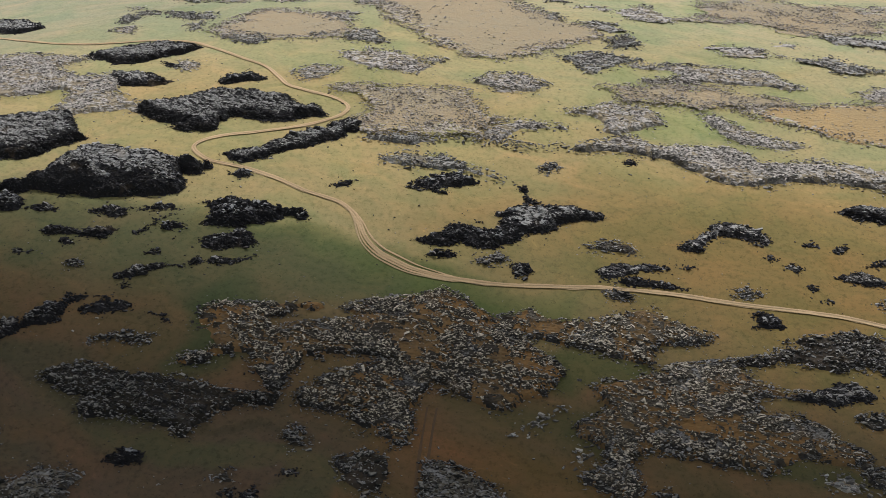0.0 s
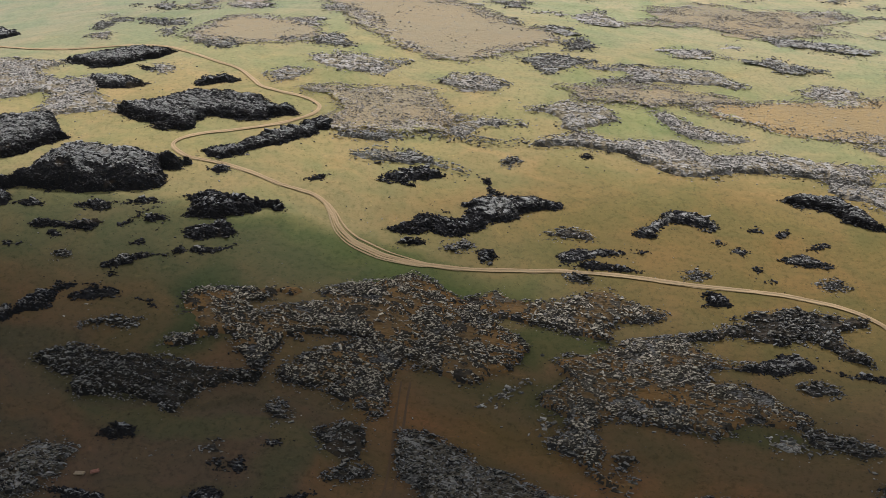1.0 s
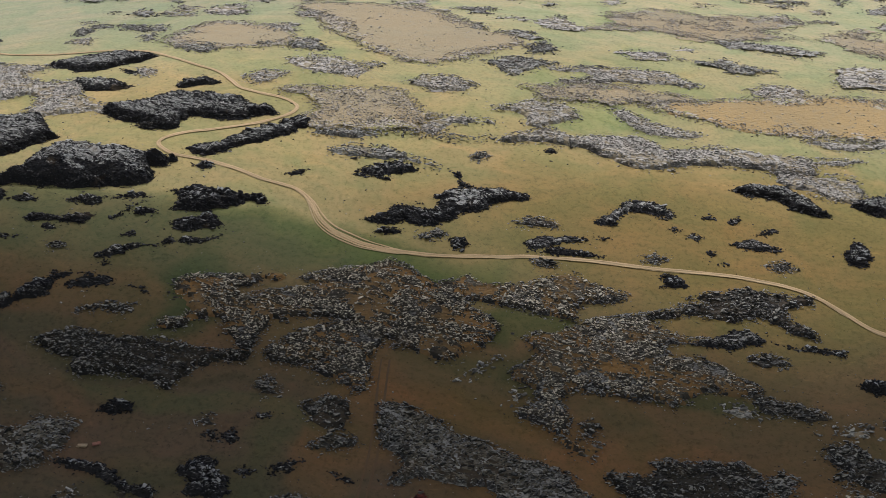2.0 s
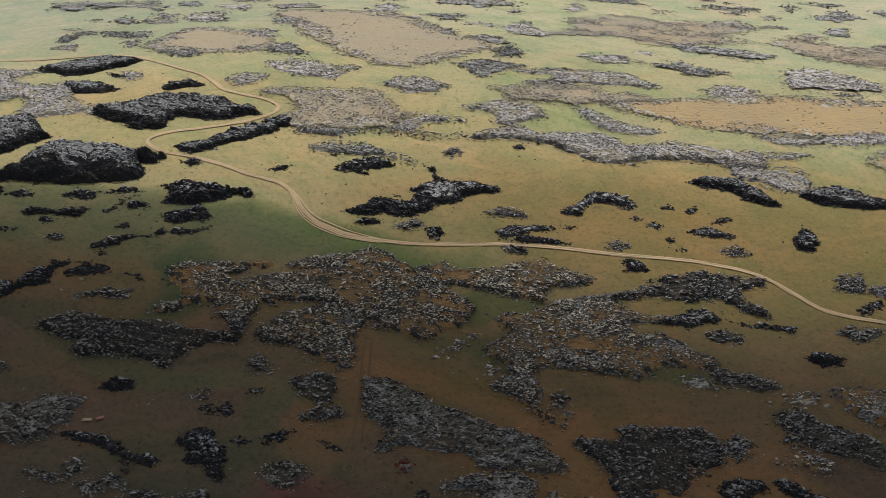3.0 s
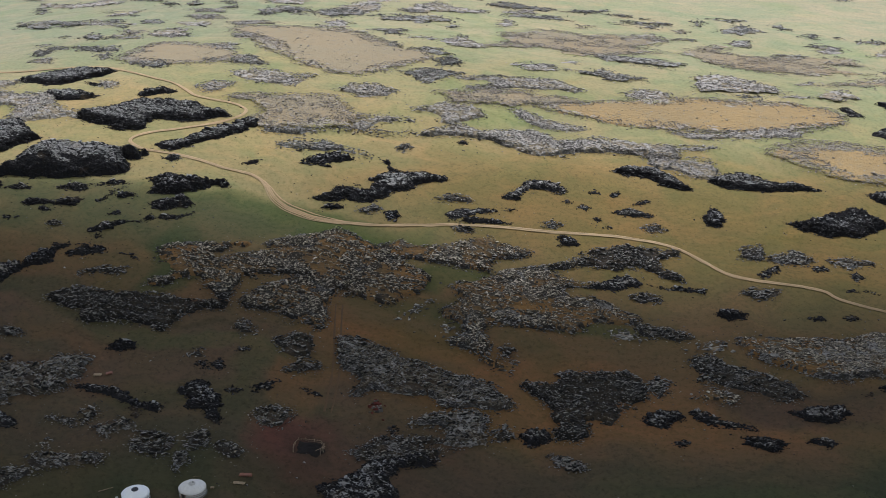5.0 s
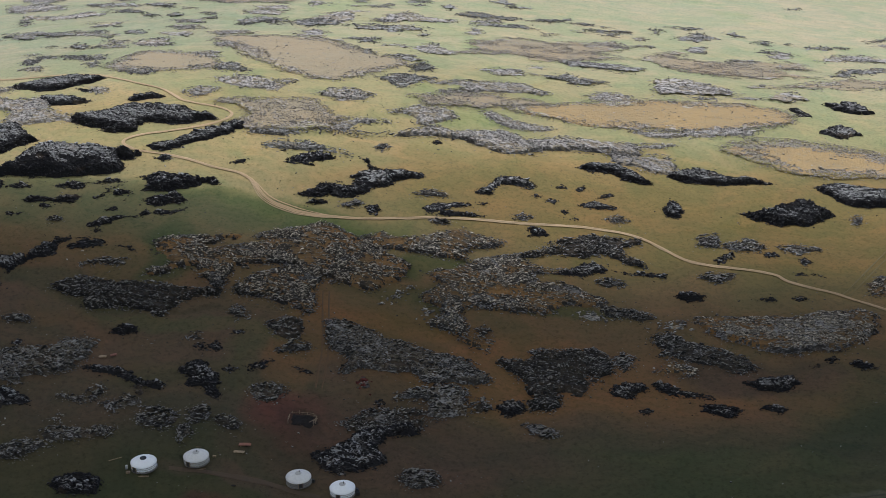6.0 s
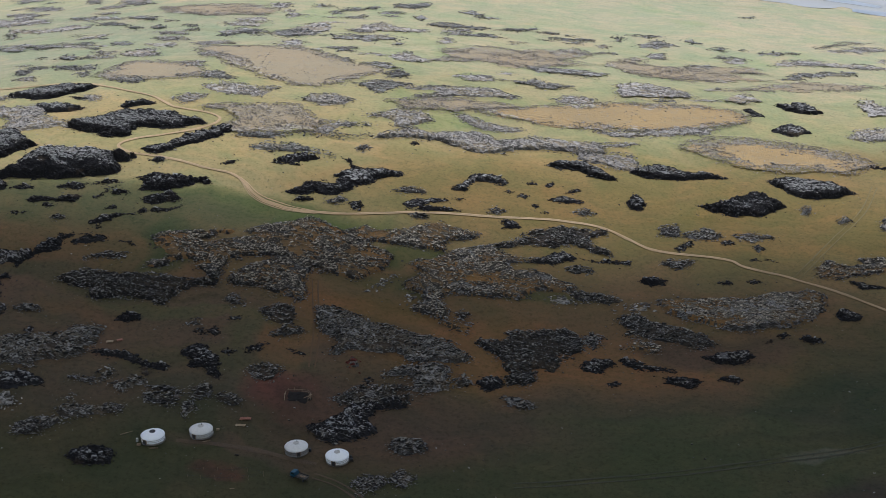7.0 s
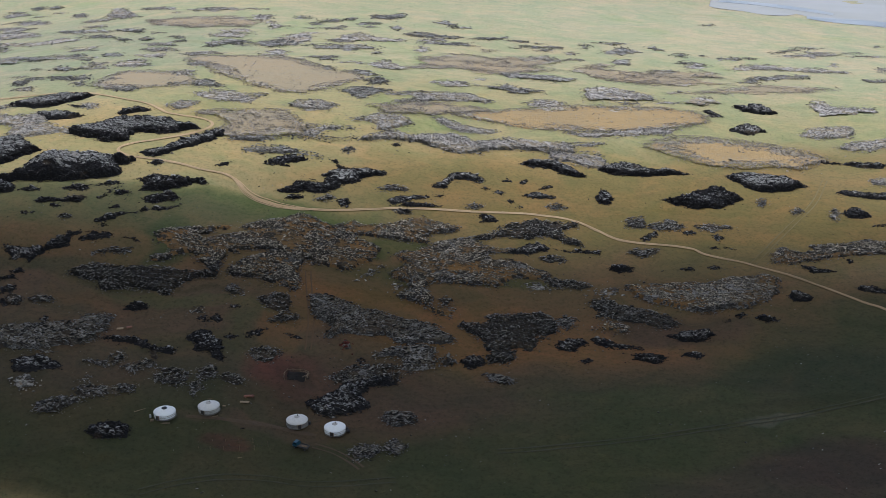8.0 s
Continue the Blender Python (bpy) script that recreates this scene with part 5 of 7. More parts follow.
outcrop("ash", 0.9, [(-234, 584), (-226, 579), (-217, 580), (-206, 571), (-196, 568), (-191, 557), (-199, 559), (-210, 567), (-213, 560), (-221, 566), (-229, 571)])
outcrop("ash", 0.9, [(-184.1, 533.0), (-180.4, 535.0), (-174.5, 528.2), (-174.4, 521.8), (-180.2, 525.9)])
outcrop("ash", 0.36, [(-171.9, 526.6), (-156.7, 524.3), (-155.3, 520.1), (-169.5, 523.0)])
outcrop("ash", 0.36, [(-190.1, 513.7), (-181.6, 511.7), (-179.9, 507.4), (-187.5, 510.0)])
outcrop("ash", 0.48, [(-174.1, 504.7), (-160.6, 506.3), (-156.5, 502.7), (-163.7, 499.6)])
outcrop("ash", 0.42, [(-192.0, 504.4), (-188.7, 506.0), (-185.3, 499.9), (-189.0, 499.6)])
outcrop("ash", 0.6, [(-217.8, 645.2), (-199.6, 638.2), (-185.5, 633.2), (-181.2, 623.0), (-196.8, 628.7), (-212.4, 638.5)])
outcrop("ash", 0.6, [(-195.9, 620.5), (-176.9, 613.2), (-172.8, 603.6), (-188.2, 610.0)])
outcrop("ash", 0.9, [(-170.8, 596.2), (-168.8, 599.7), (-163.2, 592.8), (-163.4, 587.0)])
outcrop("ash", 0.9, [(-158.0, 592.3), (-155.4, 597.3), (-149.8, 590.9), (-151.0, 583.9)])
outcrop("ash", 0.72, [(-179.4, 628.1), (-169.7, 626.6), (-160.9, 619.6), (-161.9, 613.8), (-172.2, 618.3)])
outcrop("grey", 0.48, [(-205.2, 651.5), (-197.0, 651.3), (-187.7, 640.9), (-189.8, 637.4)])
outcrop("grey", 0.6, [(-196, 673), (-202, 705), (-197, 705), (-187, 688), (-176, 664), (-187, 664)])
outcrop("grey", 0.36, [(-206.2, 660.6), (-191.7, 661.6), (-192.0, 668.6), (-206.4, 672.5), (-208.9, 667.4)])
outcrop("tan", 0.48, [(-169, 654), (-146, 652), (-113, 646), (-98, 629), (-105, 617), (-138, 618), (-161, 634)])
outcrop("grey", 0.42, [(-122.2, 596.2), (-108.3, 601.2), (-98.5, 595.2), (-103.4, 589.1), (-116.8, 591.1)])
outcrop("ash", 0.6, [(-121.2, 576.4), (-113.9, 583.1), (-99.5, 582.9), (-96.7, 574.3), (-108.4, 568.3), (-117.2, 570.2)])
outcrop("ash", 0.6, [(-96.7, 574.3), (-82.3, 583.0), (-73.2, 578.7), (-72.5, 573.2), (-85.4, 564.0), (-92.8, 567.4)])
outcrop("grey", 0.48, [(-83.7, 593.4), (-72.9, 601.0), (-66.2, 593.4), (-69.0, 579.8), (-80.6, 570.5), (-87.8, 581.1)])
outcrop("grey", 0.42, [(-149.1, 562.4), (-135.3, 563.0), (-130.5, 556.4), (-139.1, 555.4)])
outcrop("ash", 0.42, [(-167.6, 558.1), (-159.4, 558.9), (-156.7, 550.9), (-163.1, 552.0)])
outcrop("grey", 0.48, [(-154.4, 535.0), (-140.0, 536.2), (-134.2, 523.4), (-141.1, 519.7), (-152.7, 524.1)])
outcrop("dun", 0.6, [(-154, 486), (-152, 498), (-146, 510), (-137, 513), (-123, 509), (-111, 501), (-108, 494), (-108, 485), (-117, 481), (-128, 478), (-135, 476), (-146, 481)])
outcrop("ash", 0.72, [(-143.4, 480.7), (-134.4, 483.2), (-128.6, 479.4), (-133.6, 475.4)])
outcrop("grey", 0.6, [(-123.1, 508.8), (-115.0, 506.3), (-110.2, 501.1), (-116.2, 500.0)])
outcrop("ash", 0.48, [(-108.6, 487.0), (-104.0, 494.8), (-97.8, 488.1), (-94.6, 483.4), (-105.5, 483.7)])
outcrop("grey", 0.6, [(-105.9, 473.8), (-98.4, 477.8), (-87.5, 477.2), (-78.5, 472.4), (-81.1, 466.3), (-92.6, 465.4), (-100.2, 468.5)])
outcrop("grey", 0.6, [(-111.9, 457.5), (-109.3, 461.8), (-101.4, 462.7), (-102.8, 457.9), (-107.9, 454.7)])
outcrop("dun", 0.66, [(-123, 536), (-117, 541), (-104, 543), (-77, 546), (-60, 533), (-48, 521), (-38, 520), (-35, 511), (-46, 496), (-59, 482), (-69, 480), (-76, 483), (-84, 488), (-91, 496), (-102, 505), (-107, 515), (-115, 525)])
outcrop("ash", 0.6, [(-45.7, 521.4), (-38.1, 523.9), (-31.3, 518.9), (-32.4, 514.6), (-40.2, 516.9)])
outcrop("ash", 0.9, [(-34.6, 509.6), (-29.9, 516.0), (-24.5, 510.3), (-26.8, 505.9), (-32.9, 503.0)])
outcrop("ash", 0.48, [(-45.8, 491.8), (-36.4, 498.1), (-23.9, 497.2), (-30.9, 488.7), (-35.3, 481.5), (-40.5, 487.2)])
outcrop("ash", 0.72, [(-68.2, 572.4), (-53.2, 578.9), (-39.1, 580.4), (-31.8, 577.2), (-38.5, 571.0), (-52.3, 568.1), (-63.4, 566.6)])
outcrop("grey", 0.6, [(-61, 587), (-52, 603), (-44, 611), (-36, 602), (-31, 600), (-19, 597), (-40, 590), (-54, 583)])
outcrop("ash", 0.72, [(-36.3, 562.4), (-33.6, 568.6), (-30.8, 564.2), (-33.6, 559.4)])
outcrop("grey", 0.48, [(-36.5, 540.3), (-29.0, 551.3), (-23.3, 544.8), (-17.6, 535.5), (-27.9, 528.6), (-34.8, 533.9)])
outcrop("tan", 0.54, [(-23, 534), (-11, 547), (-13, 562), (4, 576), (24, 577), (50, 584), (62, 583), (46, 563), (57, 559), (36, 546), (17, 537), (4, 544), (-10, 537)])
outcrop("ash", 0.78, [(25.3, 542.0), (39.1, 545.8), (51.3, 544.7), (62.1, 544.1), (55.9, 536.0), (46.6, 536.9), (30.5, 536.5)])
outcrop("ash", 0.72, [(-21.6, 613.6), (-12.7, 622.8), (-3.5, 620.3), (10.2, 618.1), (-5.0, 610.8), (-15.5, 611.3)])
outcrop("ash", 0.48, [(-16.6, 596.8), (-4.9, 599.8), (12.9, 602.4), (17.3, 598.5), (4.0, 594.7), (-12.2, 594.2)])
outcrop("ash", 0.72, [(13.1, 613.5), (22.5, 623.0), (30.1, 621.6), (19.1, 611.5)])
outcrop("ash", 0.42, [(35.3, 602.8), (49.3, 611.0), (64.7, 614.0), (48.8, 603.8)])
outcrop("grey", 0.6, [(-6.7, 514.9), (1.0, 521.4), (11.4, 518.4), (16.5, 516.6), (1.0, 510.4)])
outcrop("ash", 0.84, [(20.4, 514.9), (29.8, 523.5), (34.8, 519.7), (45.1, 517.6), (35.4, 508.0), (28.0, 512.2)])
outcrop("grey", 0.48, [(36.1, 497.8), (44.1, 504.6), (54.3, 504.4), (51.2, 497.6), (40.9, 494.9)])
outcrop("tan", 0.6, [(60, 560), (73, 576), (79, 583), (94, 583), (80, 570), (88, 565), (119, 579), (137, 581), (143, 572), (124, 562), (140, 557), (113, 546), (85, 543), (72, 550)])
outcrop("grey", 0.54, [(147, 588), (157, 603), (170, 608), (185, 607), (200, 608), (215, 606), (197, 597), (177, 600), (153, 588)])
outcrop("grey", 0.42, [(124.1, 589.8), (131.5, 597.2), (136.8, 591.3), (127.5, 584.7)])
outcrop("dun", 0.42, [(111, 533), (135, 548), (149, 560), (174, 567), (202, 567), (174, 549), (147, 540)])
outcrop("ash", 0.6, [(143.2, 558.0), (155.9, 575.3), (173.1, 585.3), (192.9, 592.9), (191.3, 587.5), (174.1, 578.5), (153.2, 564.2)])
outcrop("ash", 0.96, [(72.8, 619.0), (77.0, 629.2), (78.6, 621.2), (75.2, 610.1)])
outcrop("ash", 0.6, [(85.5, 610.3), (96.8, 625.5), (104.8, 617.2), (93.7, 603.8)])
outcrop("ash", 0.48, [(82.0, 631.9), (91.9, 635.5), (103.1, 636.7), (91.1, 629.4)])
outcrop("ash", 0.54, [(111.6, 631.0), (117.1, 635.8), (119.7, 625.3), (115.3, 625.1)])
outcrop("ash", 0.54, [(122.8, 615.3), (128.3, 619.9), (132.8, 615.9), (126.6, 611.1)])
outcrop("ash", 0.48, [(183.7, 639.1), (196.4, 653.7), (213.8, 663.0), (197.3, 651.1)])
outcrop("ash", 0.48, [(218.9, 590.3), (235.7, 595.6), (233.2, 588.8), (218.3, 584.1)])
outcrop("ash", 0.6, [(-42.0, 651.2), (-39.6, 665.5), (-34.6, 663.7), (-23.6, 672.8), (-21.1, 666.8), (-27.7, 652.6)])
outcrop("ash", 0.72, [(-3.8, 651.5), (1.0, 660.0), (4.2, 653.0), (8.0, 643.3), (2.6, 645.9)])
outcrop("ash", 0.54, [(-55.7, 644.0), (-51.6, 651.8), (-46.5, 648.2), (-50.8, 642.0)])
outcrop("ash", 0.48, [(-66.2, 638.4), (-58.8, 643.3), (-57.8, 638.7), (-64.3, 635.5)])
outcrop("ash", 0.6, [(-29.8, 629.3), (-25.5, 635.5), (-22.5, 630.3), (-25.3, 623.1)])
outcrop("ash", 0.42, [(-47.2, 635.2), (-36.6, 640.1), (-36.9, 633.6), (-45.5, 632.5)])
outcrop("ash", 0.48, [(-254.3, 746.0), (-251.8, 752.0), (-244.4, 740.3), (-246.8, 736.3)])
outcrop("ash", 0.48, [(-269.8, 755.5), (-263.4, 758.8), (-255.7, 741.1), (-264.6, 745.9)])
outcrop("ash", 0.48, [(85.8, 589.5), (95.5, 595.4), (95.5, 585.3), (87.6, 581.4)])
outcrop("ash", 0.36, [(122.2, 595.5), (128.0, 602.6), (133.4, 599.2), (126.2, 593.0)])
outcrop("ash", 0.36, [(147.4, 615.7), (158.5, 623.5), (169.2, 623.1), (156.1, 613.2)])
outcrop("ash", 0.42, [(28.6, 623.0), (33.7, 632.5), (34.9, 625.5), (31.6, 619.8)])
outcrop("ash", 0.36, [(36.0, 617.3), (44.0, 623.3), (43.1, 618.6), (37.4, 615.0)])
outcrop("ash", 0.36, [(-61.0, 544.0), (-53.7, 552.4), (-51.7, 545.4), (-57.9, 539.9)])
outcrop("grey", 0.3, [(-286.1, 743.6), (-270.2, 740.5), (-257.1, 723.5), (-272.9, 727.3)])
outcrop("grey", 0.3, [(-224.8, 697.7), (-217.8, 699.9), (-211.2, 684.6), (-218.3, 687.8)])
outcrop("grey", 0.36, [(-181.9, 694.7), (-164.0, 691.1), (-158.1, 679.5), (-175.9, 684.1)])
outcrop("grey", 0.36, [(-142.7, 677.7), (-121.0, 676.8), (-116.2, 667.3), (-132.3, 666.2)])
outcrop("grey", 0.36, [(-108.5, 649.5), (-97.6, 651.2), (-95.1, 637.9), (-105.1, 637.7)])
outcrop("grey", 0.3, [(-97.5, 628.1), (-81.3, 621.6), (-92.2, 612.6)])
outcrop("grey", 0.3, [(-121.5, 608.6), (-103.9, 610.6), (-99.7, 603.0), (-114.3, 601.7)])
outcrop("grey", 0.3, [(-270.0, 689.9), (-254.1, 684.1), (-241.3, 666.8), (-256.1, 670.6)])
outcrop("grey", 0.36, [(-198.0, 592.6), (-183.3, 582.8), (-176.7, 585.2), (-175.7, 571.8), (-187.1, 576.4)])
outcrop("grey", 0.3, [(-153.5, 579.9), (-136.1, 579.4), (-135.6, 570.5), (-147.3, 572.1)])
outcrop("ash", 0.3, [(-142.3, 594.3), (-135.6, 597.2), (-134.2, 587.9)])
outcrop("grey", 0.36, [(-170.3, 538.9), (-158.5, 535.3), (-156.8, 525.6), (-165.6, 530.3)])
outcrop("ash", 0.24, [(-195.6, 536.7), (-192.6, 537.6), (-190.2, 531.0)])
outcrop("grey", 0.3, [(-189.0, 492.5), (-180.7, 493.8), (-178.8, 486.1)])
outcrop("ash", 0.36, [(-161.6, 492.8), (-159.2, 497.3), (-155.9, 489.2), (-158.2, 487.9)])
outcrop("ash", 0.3, [(-117.9, 566.4), (-113.0, 570.4), (-112.0, 561.8)])
outcrop("grey", 0.36, [(-126.7, 548.9), (-113.9, 553.3), (-107.5, 544.9), (-119.7, 541.3)])
outcrop("grey", 0.36, [(-121.5, 530.9), (-110.1, 526.7), (-105.6, 520.7), (-113.9, 519.3)])
outcrop("grey", 0.36, [(-89.4, 550.2), (-78.7, 555.8), (-76.1, 548.3), (-85.2, 544.1)])
outcrop("ash", 0.3, [(-84.4, 642.2), (-76.8, 650.0), (-73.8, 642.2)])
outcrop("ash", 0.24, [(-73.3, 626.1), (-68.5, 633.4), (-67.2, 627.3)])
outcrop("grey", 0.36, [(-63.2, 617.0), (-55.7, 625.0), (-54.5, 617.5)])
outcrop("grey", 0.36, [(-15.3, 601.8), (-2.0, 611.1), (-0.2, 606.0), (-10.8, 597.8)])
outcrop("grey", 0.3, [(-15.3, 578.3), (-7.7, 587.9), (-7.5, 575.9), (-12.6, 572.7)])
outcrop("grey", 0.3, [(18.5, 589.7), (27.4, 591.8), (26.5, 586.2), (20.1, 585.0)])
outcrop("ash", 0.3, [(63.0, 595.9), (68.1, 603.1), (68.5, 595.3)])
outcrop("grey", 0.3, [(39.6, 575.7), (57.5, 584.9), (56.0, 576.8), (43.5, 571.0)])
outcrop("ash", 0.3, [(-59.4, 528.8), (-51.6, 528.8), (-51.9, 521.0), (-56.6, 521.7)])
outcrop("ash", 0.24, [(100.0, 567.9), (106.8, 574.8), (121.4, 575.8), (107.1, 567.8)])
outcrop("ash", 0.3, [(117.6, 571.0), (126.8, 573.8), (141.5, 569.1), (128.3, 567.4)])
outcrop("grey", 0.3, [(206.3, 616.8), (213.8, 626.1), (213.4, 617.9)])
outcrop("grey", 0.3, [(237.4, 621.9), (250.9, 628.9), (245.4, 614.0), (235.5, 612.1)])
outcrop("grey", 0.36, [(-266.0, 707.9), (-244.4, 696.0), (-231.7, 678.2), (-251.9, 687.5)])
outcrop("grey", 0.3, [(-196.4, 569.2), (-178.2, 556.4), (-173.1, 548.4), (-189.6, 557.0)])
outcrop("grey", 0.36, [(-148.7, 549.7), (-134.9, 548.9), (-130.7, 542.7), (-141.4, 542.2)])
outcrop("grey", 0.3, [(105.1, 532.7), (113.2, 539.6), (114.8, 534.3), (107.4, 530.5)])
outcrop("ash", 0.24, [(200.4, 569.7), (208.5, 576.7), (209.0, 571.1)])
outcrop("grey", 0.3, [(186.3, 634.6), (214.1, 653.0), (229.8, 651.2), (203.1, 637.6)])
outcrop("ash", 0.24, [(-52.6, 571.6), (-45.1, 568.4), (-48.6, 563.3)])
outcrop("grey", 0.3, [(-47.2, 539.5), (-37.2, 541.5), (-39.0, 537.4)])
outcrop("ash", 0.3, [(157.7, 710.5), (166.2, 717.3), (165.7, 711.8)])
outcrop("grey", 0.35, [(-265.7, 687.6), (-259.9, 685.9), (-253.2, 681.5), (-246.7, 677.4), (-239.3, 670.7), (-239.0, 669.7), (-244.3, 670.7), (-250.7, 674.5), (-258.2, 681.2), (-265.3, 686.5)])
outcrop("grey", 0.35, [(-272.4, 706.1), (-266.1, 702.4), (-260.5, 700.4), (-254.4, 697.0), (-247.4, 690.5), (-240.6, 684.6), (-240.2, 683.4), (-246.0, 686.4), (-251.8, 689.4), (-257.8, 692.8), (-264.7, 698.4), (-272.0, 705.0)])
outcrop("grey", 0.35, [(-258.0, 671.1), (-252.3, 669.6), (-245.3, 663.9), (-237.9, 656.7), (-230.8, 650.2), (-230.4, 649.2), (-236.1, 651.5), (-242.8, 656.7), (-249.5, 661.6), (-257.6, 670.1)])
outcrop("grey", 0.35, [(-255.0, 717.2), (-251.9, 716.8), (-248.0, 714.1), (-243.5, 709.3), (-243.1, 708.1), (-246.2, 708.8), (-249.8, 710.5), (-254.6, 716.0)])
outcrop("grey", 0.35, [(-247.7, 722.2), (-243.1, 721.0), (-238.0, 718.1), (-232.0, 712.1), (-231.6, 710.9), (-236.3, 712.5), (-241.8, 717.0), (-247.3, 720.9)])
outcrop("ash", 0.6, [(-282.8, 750.0), (-278.6, 748.7), (-273.9, 745.9), (-268.1, 739.8), (-267.7, 738.5), (-271.9, 740.0), (-276.8, 743.6), (-282.4, 748.7)])
outcrop("ash", 0.6, [(-268.6, 755.5), (-266.9, 758.4), (-262.8, 754.6), (-258.5, 749.7), (-258.1, 748.4), (-260.0, 746.1), (-264.3, 750.7), (-268.2, 754.1)])
outcrop("ash", 0.6, [(-216.6, 646.6), (-210.9, 643.8), (-205.2, 641.1), (-198.9, 635.7), (-198.6, 634.7), (-203.7, 635.8), (-209.9, 640.6), (-216.3, 645.6)])
outcrop("grey", 0.35, [(-224.7, 699.7), (-223.2, 702.4), (-220.4, 700.8), (-216.6, 695.9), (-216.3, 694.8), (-217.8, 692.1), (-220.8, 694.4), (-224.3, 698.6)])
outcrop("grey", 0.35, [(-201.9, 705.1), (-198.8, 704.4), (-195.7, 703.9), (-191.6, 699.2), (-191.3, 698.1), (-194.1, 697.8), (-197.1, 698.1), (-201.6, 704.0)])
outcrop("grey", 0.35, [(-159.5, 671.2), (-156.6, 670.2), (-153.7, 669.8), (-150.5, 667.2), (-150.3, 666.3), (-152.9, 665.8), (-155.9, 666.9), (-159.3, 670.2)])
outcrop("grey", 0.35, [(-150.8, 676.8), (-146.5, 677.1), (-141.8, 675.9), (-136.9, 673.3), (-136.7, 672.4), (-140.6, 669.6), (-145.4, 671.9), (-150.6, 675.8)])
outcrop("grey", 0.35, [(-143.1, 679.5), (-137.7, 679.5), (-132.1, 678.3), (-126.3, 676.2), (-120.4, 673.1), (-120.3, 672.2), (-125.7, 672.6), (-131.3, 674.0), (-137.0, 675.9), (-142.9, 678.5)])
outcrop("grey", 0.35, [(-116.8, 670.9), (-112.7, 672.6), (-108.1, 671.4), (-103.6, 670.6), (-103.5, 669.8), (-107.4, 667.0), (-111.9, 667.9), (-116.6, 670.0)])
outcrop("ash", 0.6, [(-104.3, 670.9), (-103.2, 672.1), (-101.9, 672.3), (-100.4, 670.7), (-100.2, 669.8), (-101.3, 668.0), (-102.7, 668.4), (-104.2, 670.0)])
outcrop("grey", 0.35, [(-106.5, 646.6), (-103.9, 650.6), (-100.7, 650.3), (-97.2, 648.3), (-97.1, 647.5), (-99.8, 644.4), (-102.7, 642.4), (-106.3, 645.7)])
outcrop("grey", 0.35, [(-97.9, 631.1), (-96.2, 633.8), (-94.1, 633.2), (-91.6, 630.5), (-91.5, 629.7), (-93.2, 627.1), (-95.4, 628.3), (-97.8, 630.3)])
outcrop("grey", 0.35, [(-157.1, 612.9), (-154.7, 613.3), (-151.8, 611.7), (-148.6, 609.0), (-148.4, 608.1), (-150.7, 607.0), (-153.7, 608.9), (-156.9, 612.1)])
outcrop("ash", 0.6, [(-142.4, 594.7), (-140.8, 596.2), (-138.4, 594.3), (-136.1, 592.8), (-136.0, 592.0), (-137.9, 591.7), (-139.8, 591.9), (-142.2, 593.9)])
outcrop("ash", 0.6, [(-137.9, 581.0), (-135.9, 582.6), (-133.5, 582.7), (-130.7, 580.7), (-130.5, 579.9), (-132.6, 578.6), (-135.0, 578.6), (-137.7, 580.2)])
outcrop("grey", 0.35, [(-151.7, 578.5), (-147.0, 578.7), (-141.4, 575.3), (-135.9, 571.9), (-135.7, 571.2), (-140.7, 572.0), (-145.8, 573.9), (-151.5, 577.7)])
outcrop("grey", 0.35, [(-150.4, 567.3), (-146.2, 567.6), (-141.4, 565.3), (-137.3, 565.6), (-132.3, 562.1), (-132.2, 561.4), (-136.2, 560.8), (-140.6, 561.8), (-145.1, 563.0), (-150.2, 566.6)])
outcrop("ash", 0.6, [(-167.6, 558.3), (-163.6, 557.3), (-159.5, 555.7), (-154.7, 551.5), (-154.5, 550.7), (-158.5, 552.1), (-162.3, 552.6), (-167.4, 557.5)])
outcrop("ash", 0.6, [(-192.9, 567.3), (-187.3, 566.1), (-181.1, 562.7), (-174.3, 557.4), (-174.1, 556.6), (-179.7, 558.3), (-186.0, 561.8), (-192.7, 566.5)])
outcrop("grey", 0.35, [(-190.0, 562.5), (-185.2, 561.9), (-179.5, 558.2), (-174.1, 555.4), (-168.4, 551.4), (-168.2, 550.6), (-173.0, 551.7), (-178.2, 554.0), (-183.5, 556.5), (-189.7, 561.6)])
outcrop("ash", 0.6, [(-172.7, 547.0), (-172.0, 547.8), (-171.1, 547.9), (-169.5, 545.7), (-169.3, 544.9), (-170.1, 544.6), (-171.0, 544.4), (-172.4, 546.2)])
outcrop("grey", 0.35, [(-149.5, 536.8), (-147.0, 539.2), (-143.8, 538.8), (-139.7, 535.3), (-139.6, 534.6), (-142.3, 533.0), (-145.4, 533.2), (-149.3, 536.1)])
outcrop("ash", 0.6, [(-135.5, 540.0), (-135.1, 542.1), (-134.1, 541.9), (-132.7, 539.6), (-132.6, 538.9), (-133.2, 537.8), (-134.0, 537.2), (-135.3, 539.3)])
outcrop("grey", 0.35, [(-149.3, 525.9), (-145.1, 524.9), (-140.8, 523.6), (-136.5, 522.0), (-136.3, 521.3), (-140.2, 521.2), (-144.5, 522.6), (-149.1, 525.2)])
outcrop("ash", 0.6, [(-117.4, 523.9), (-114.1, 524.7), (-110.6, 524.8), (-107.0, 524.1), (-106.9, 523.5), (-110.0, 521.7), (-113.4, 521.1), (-117.3, 523.3)])
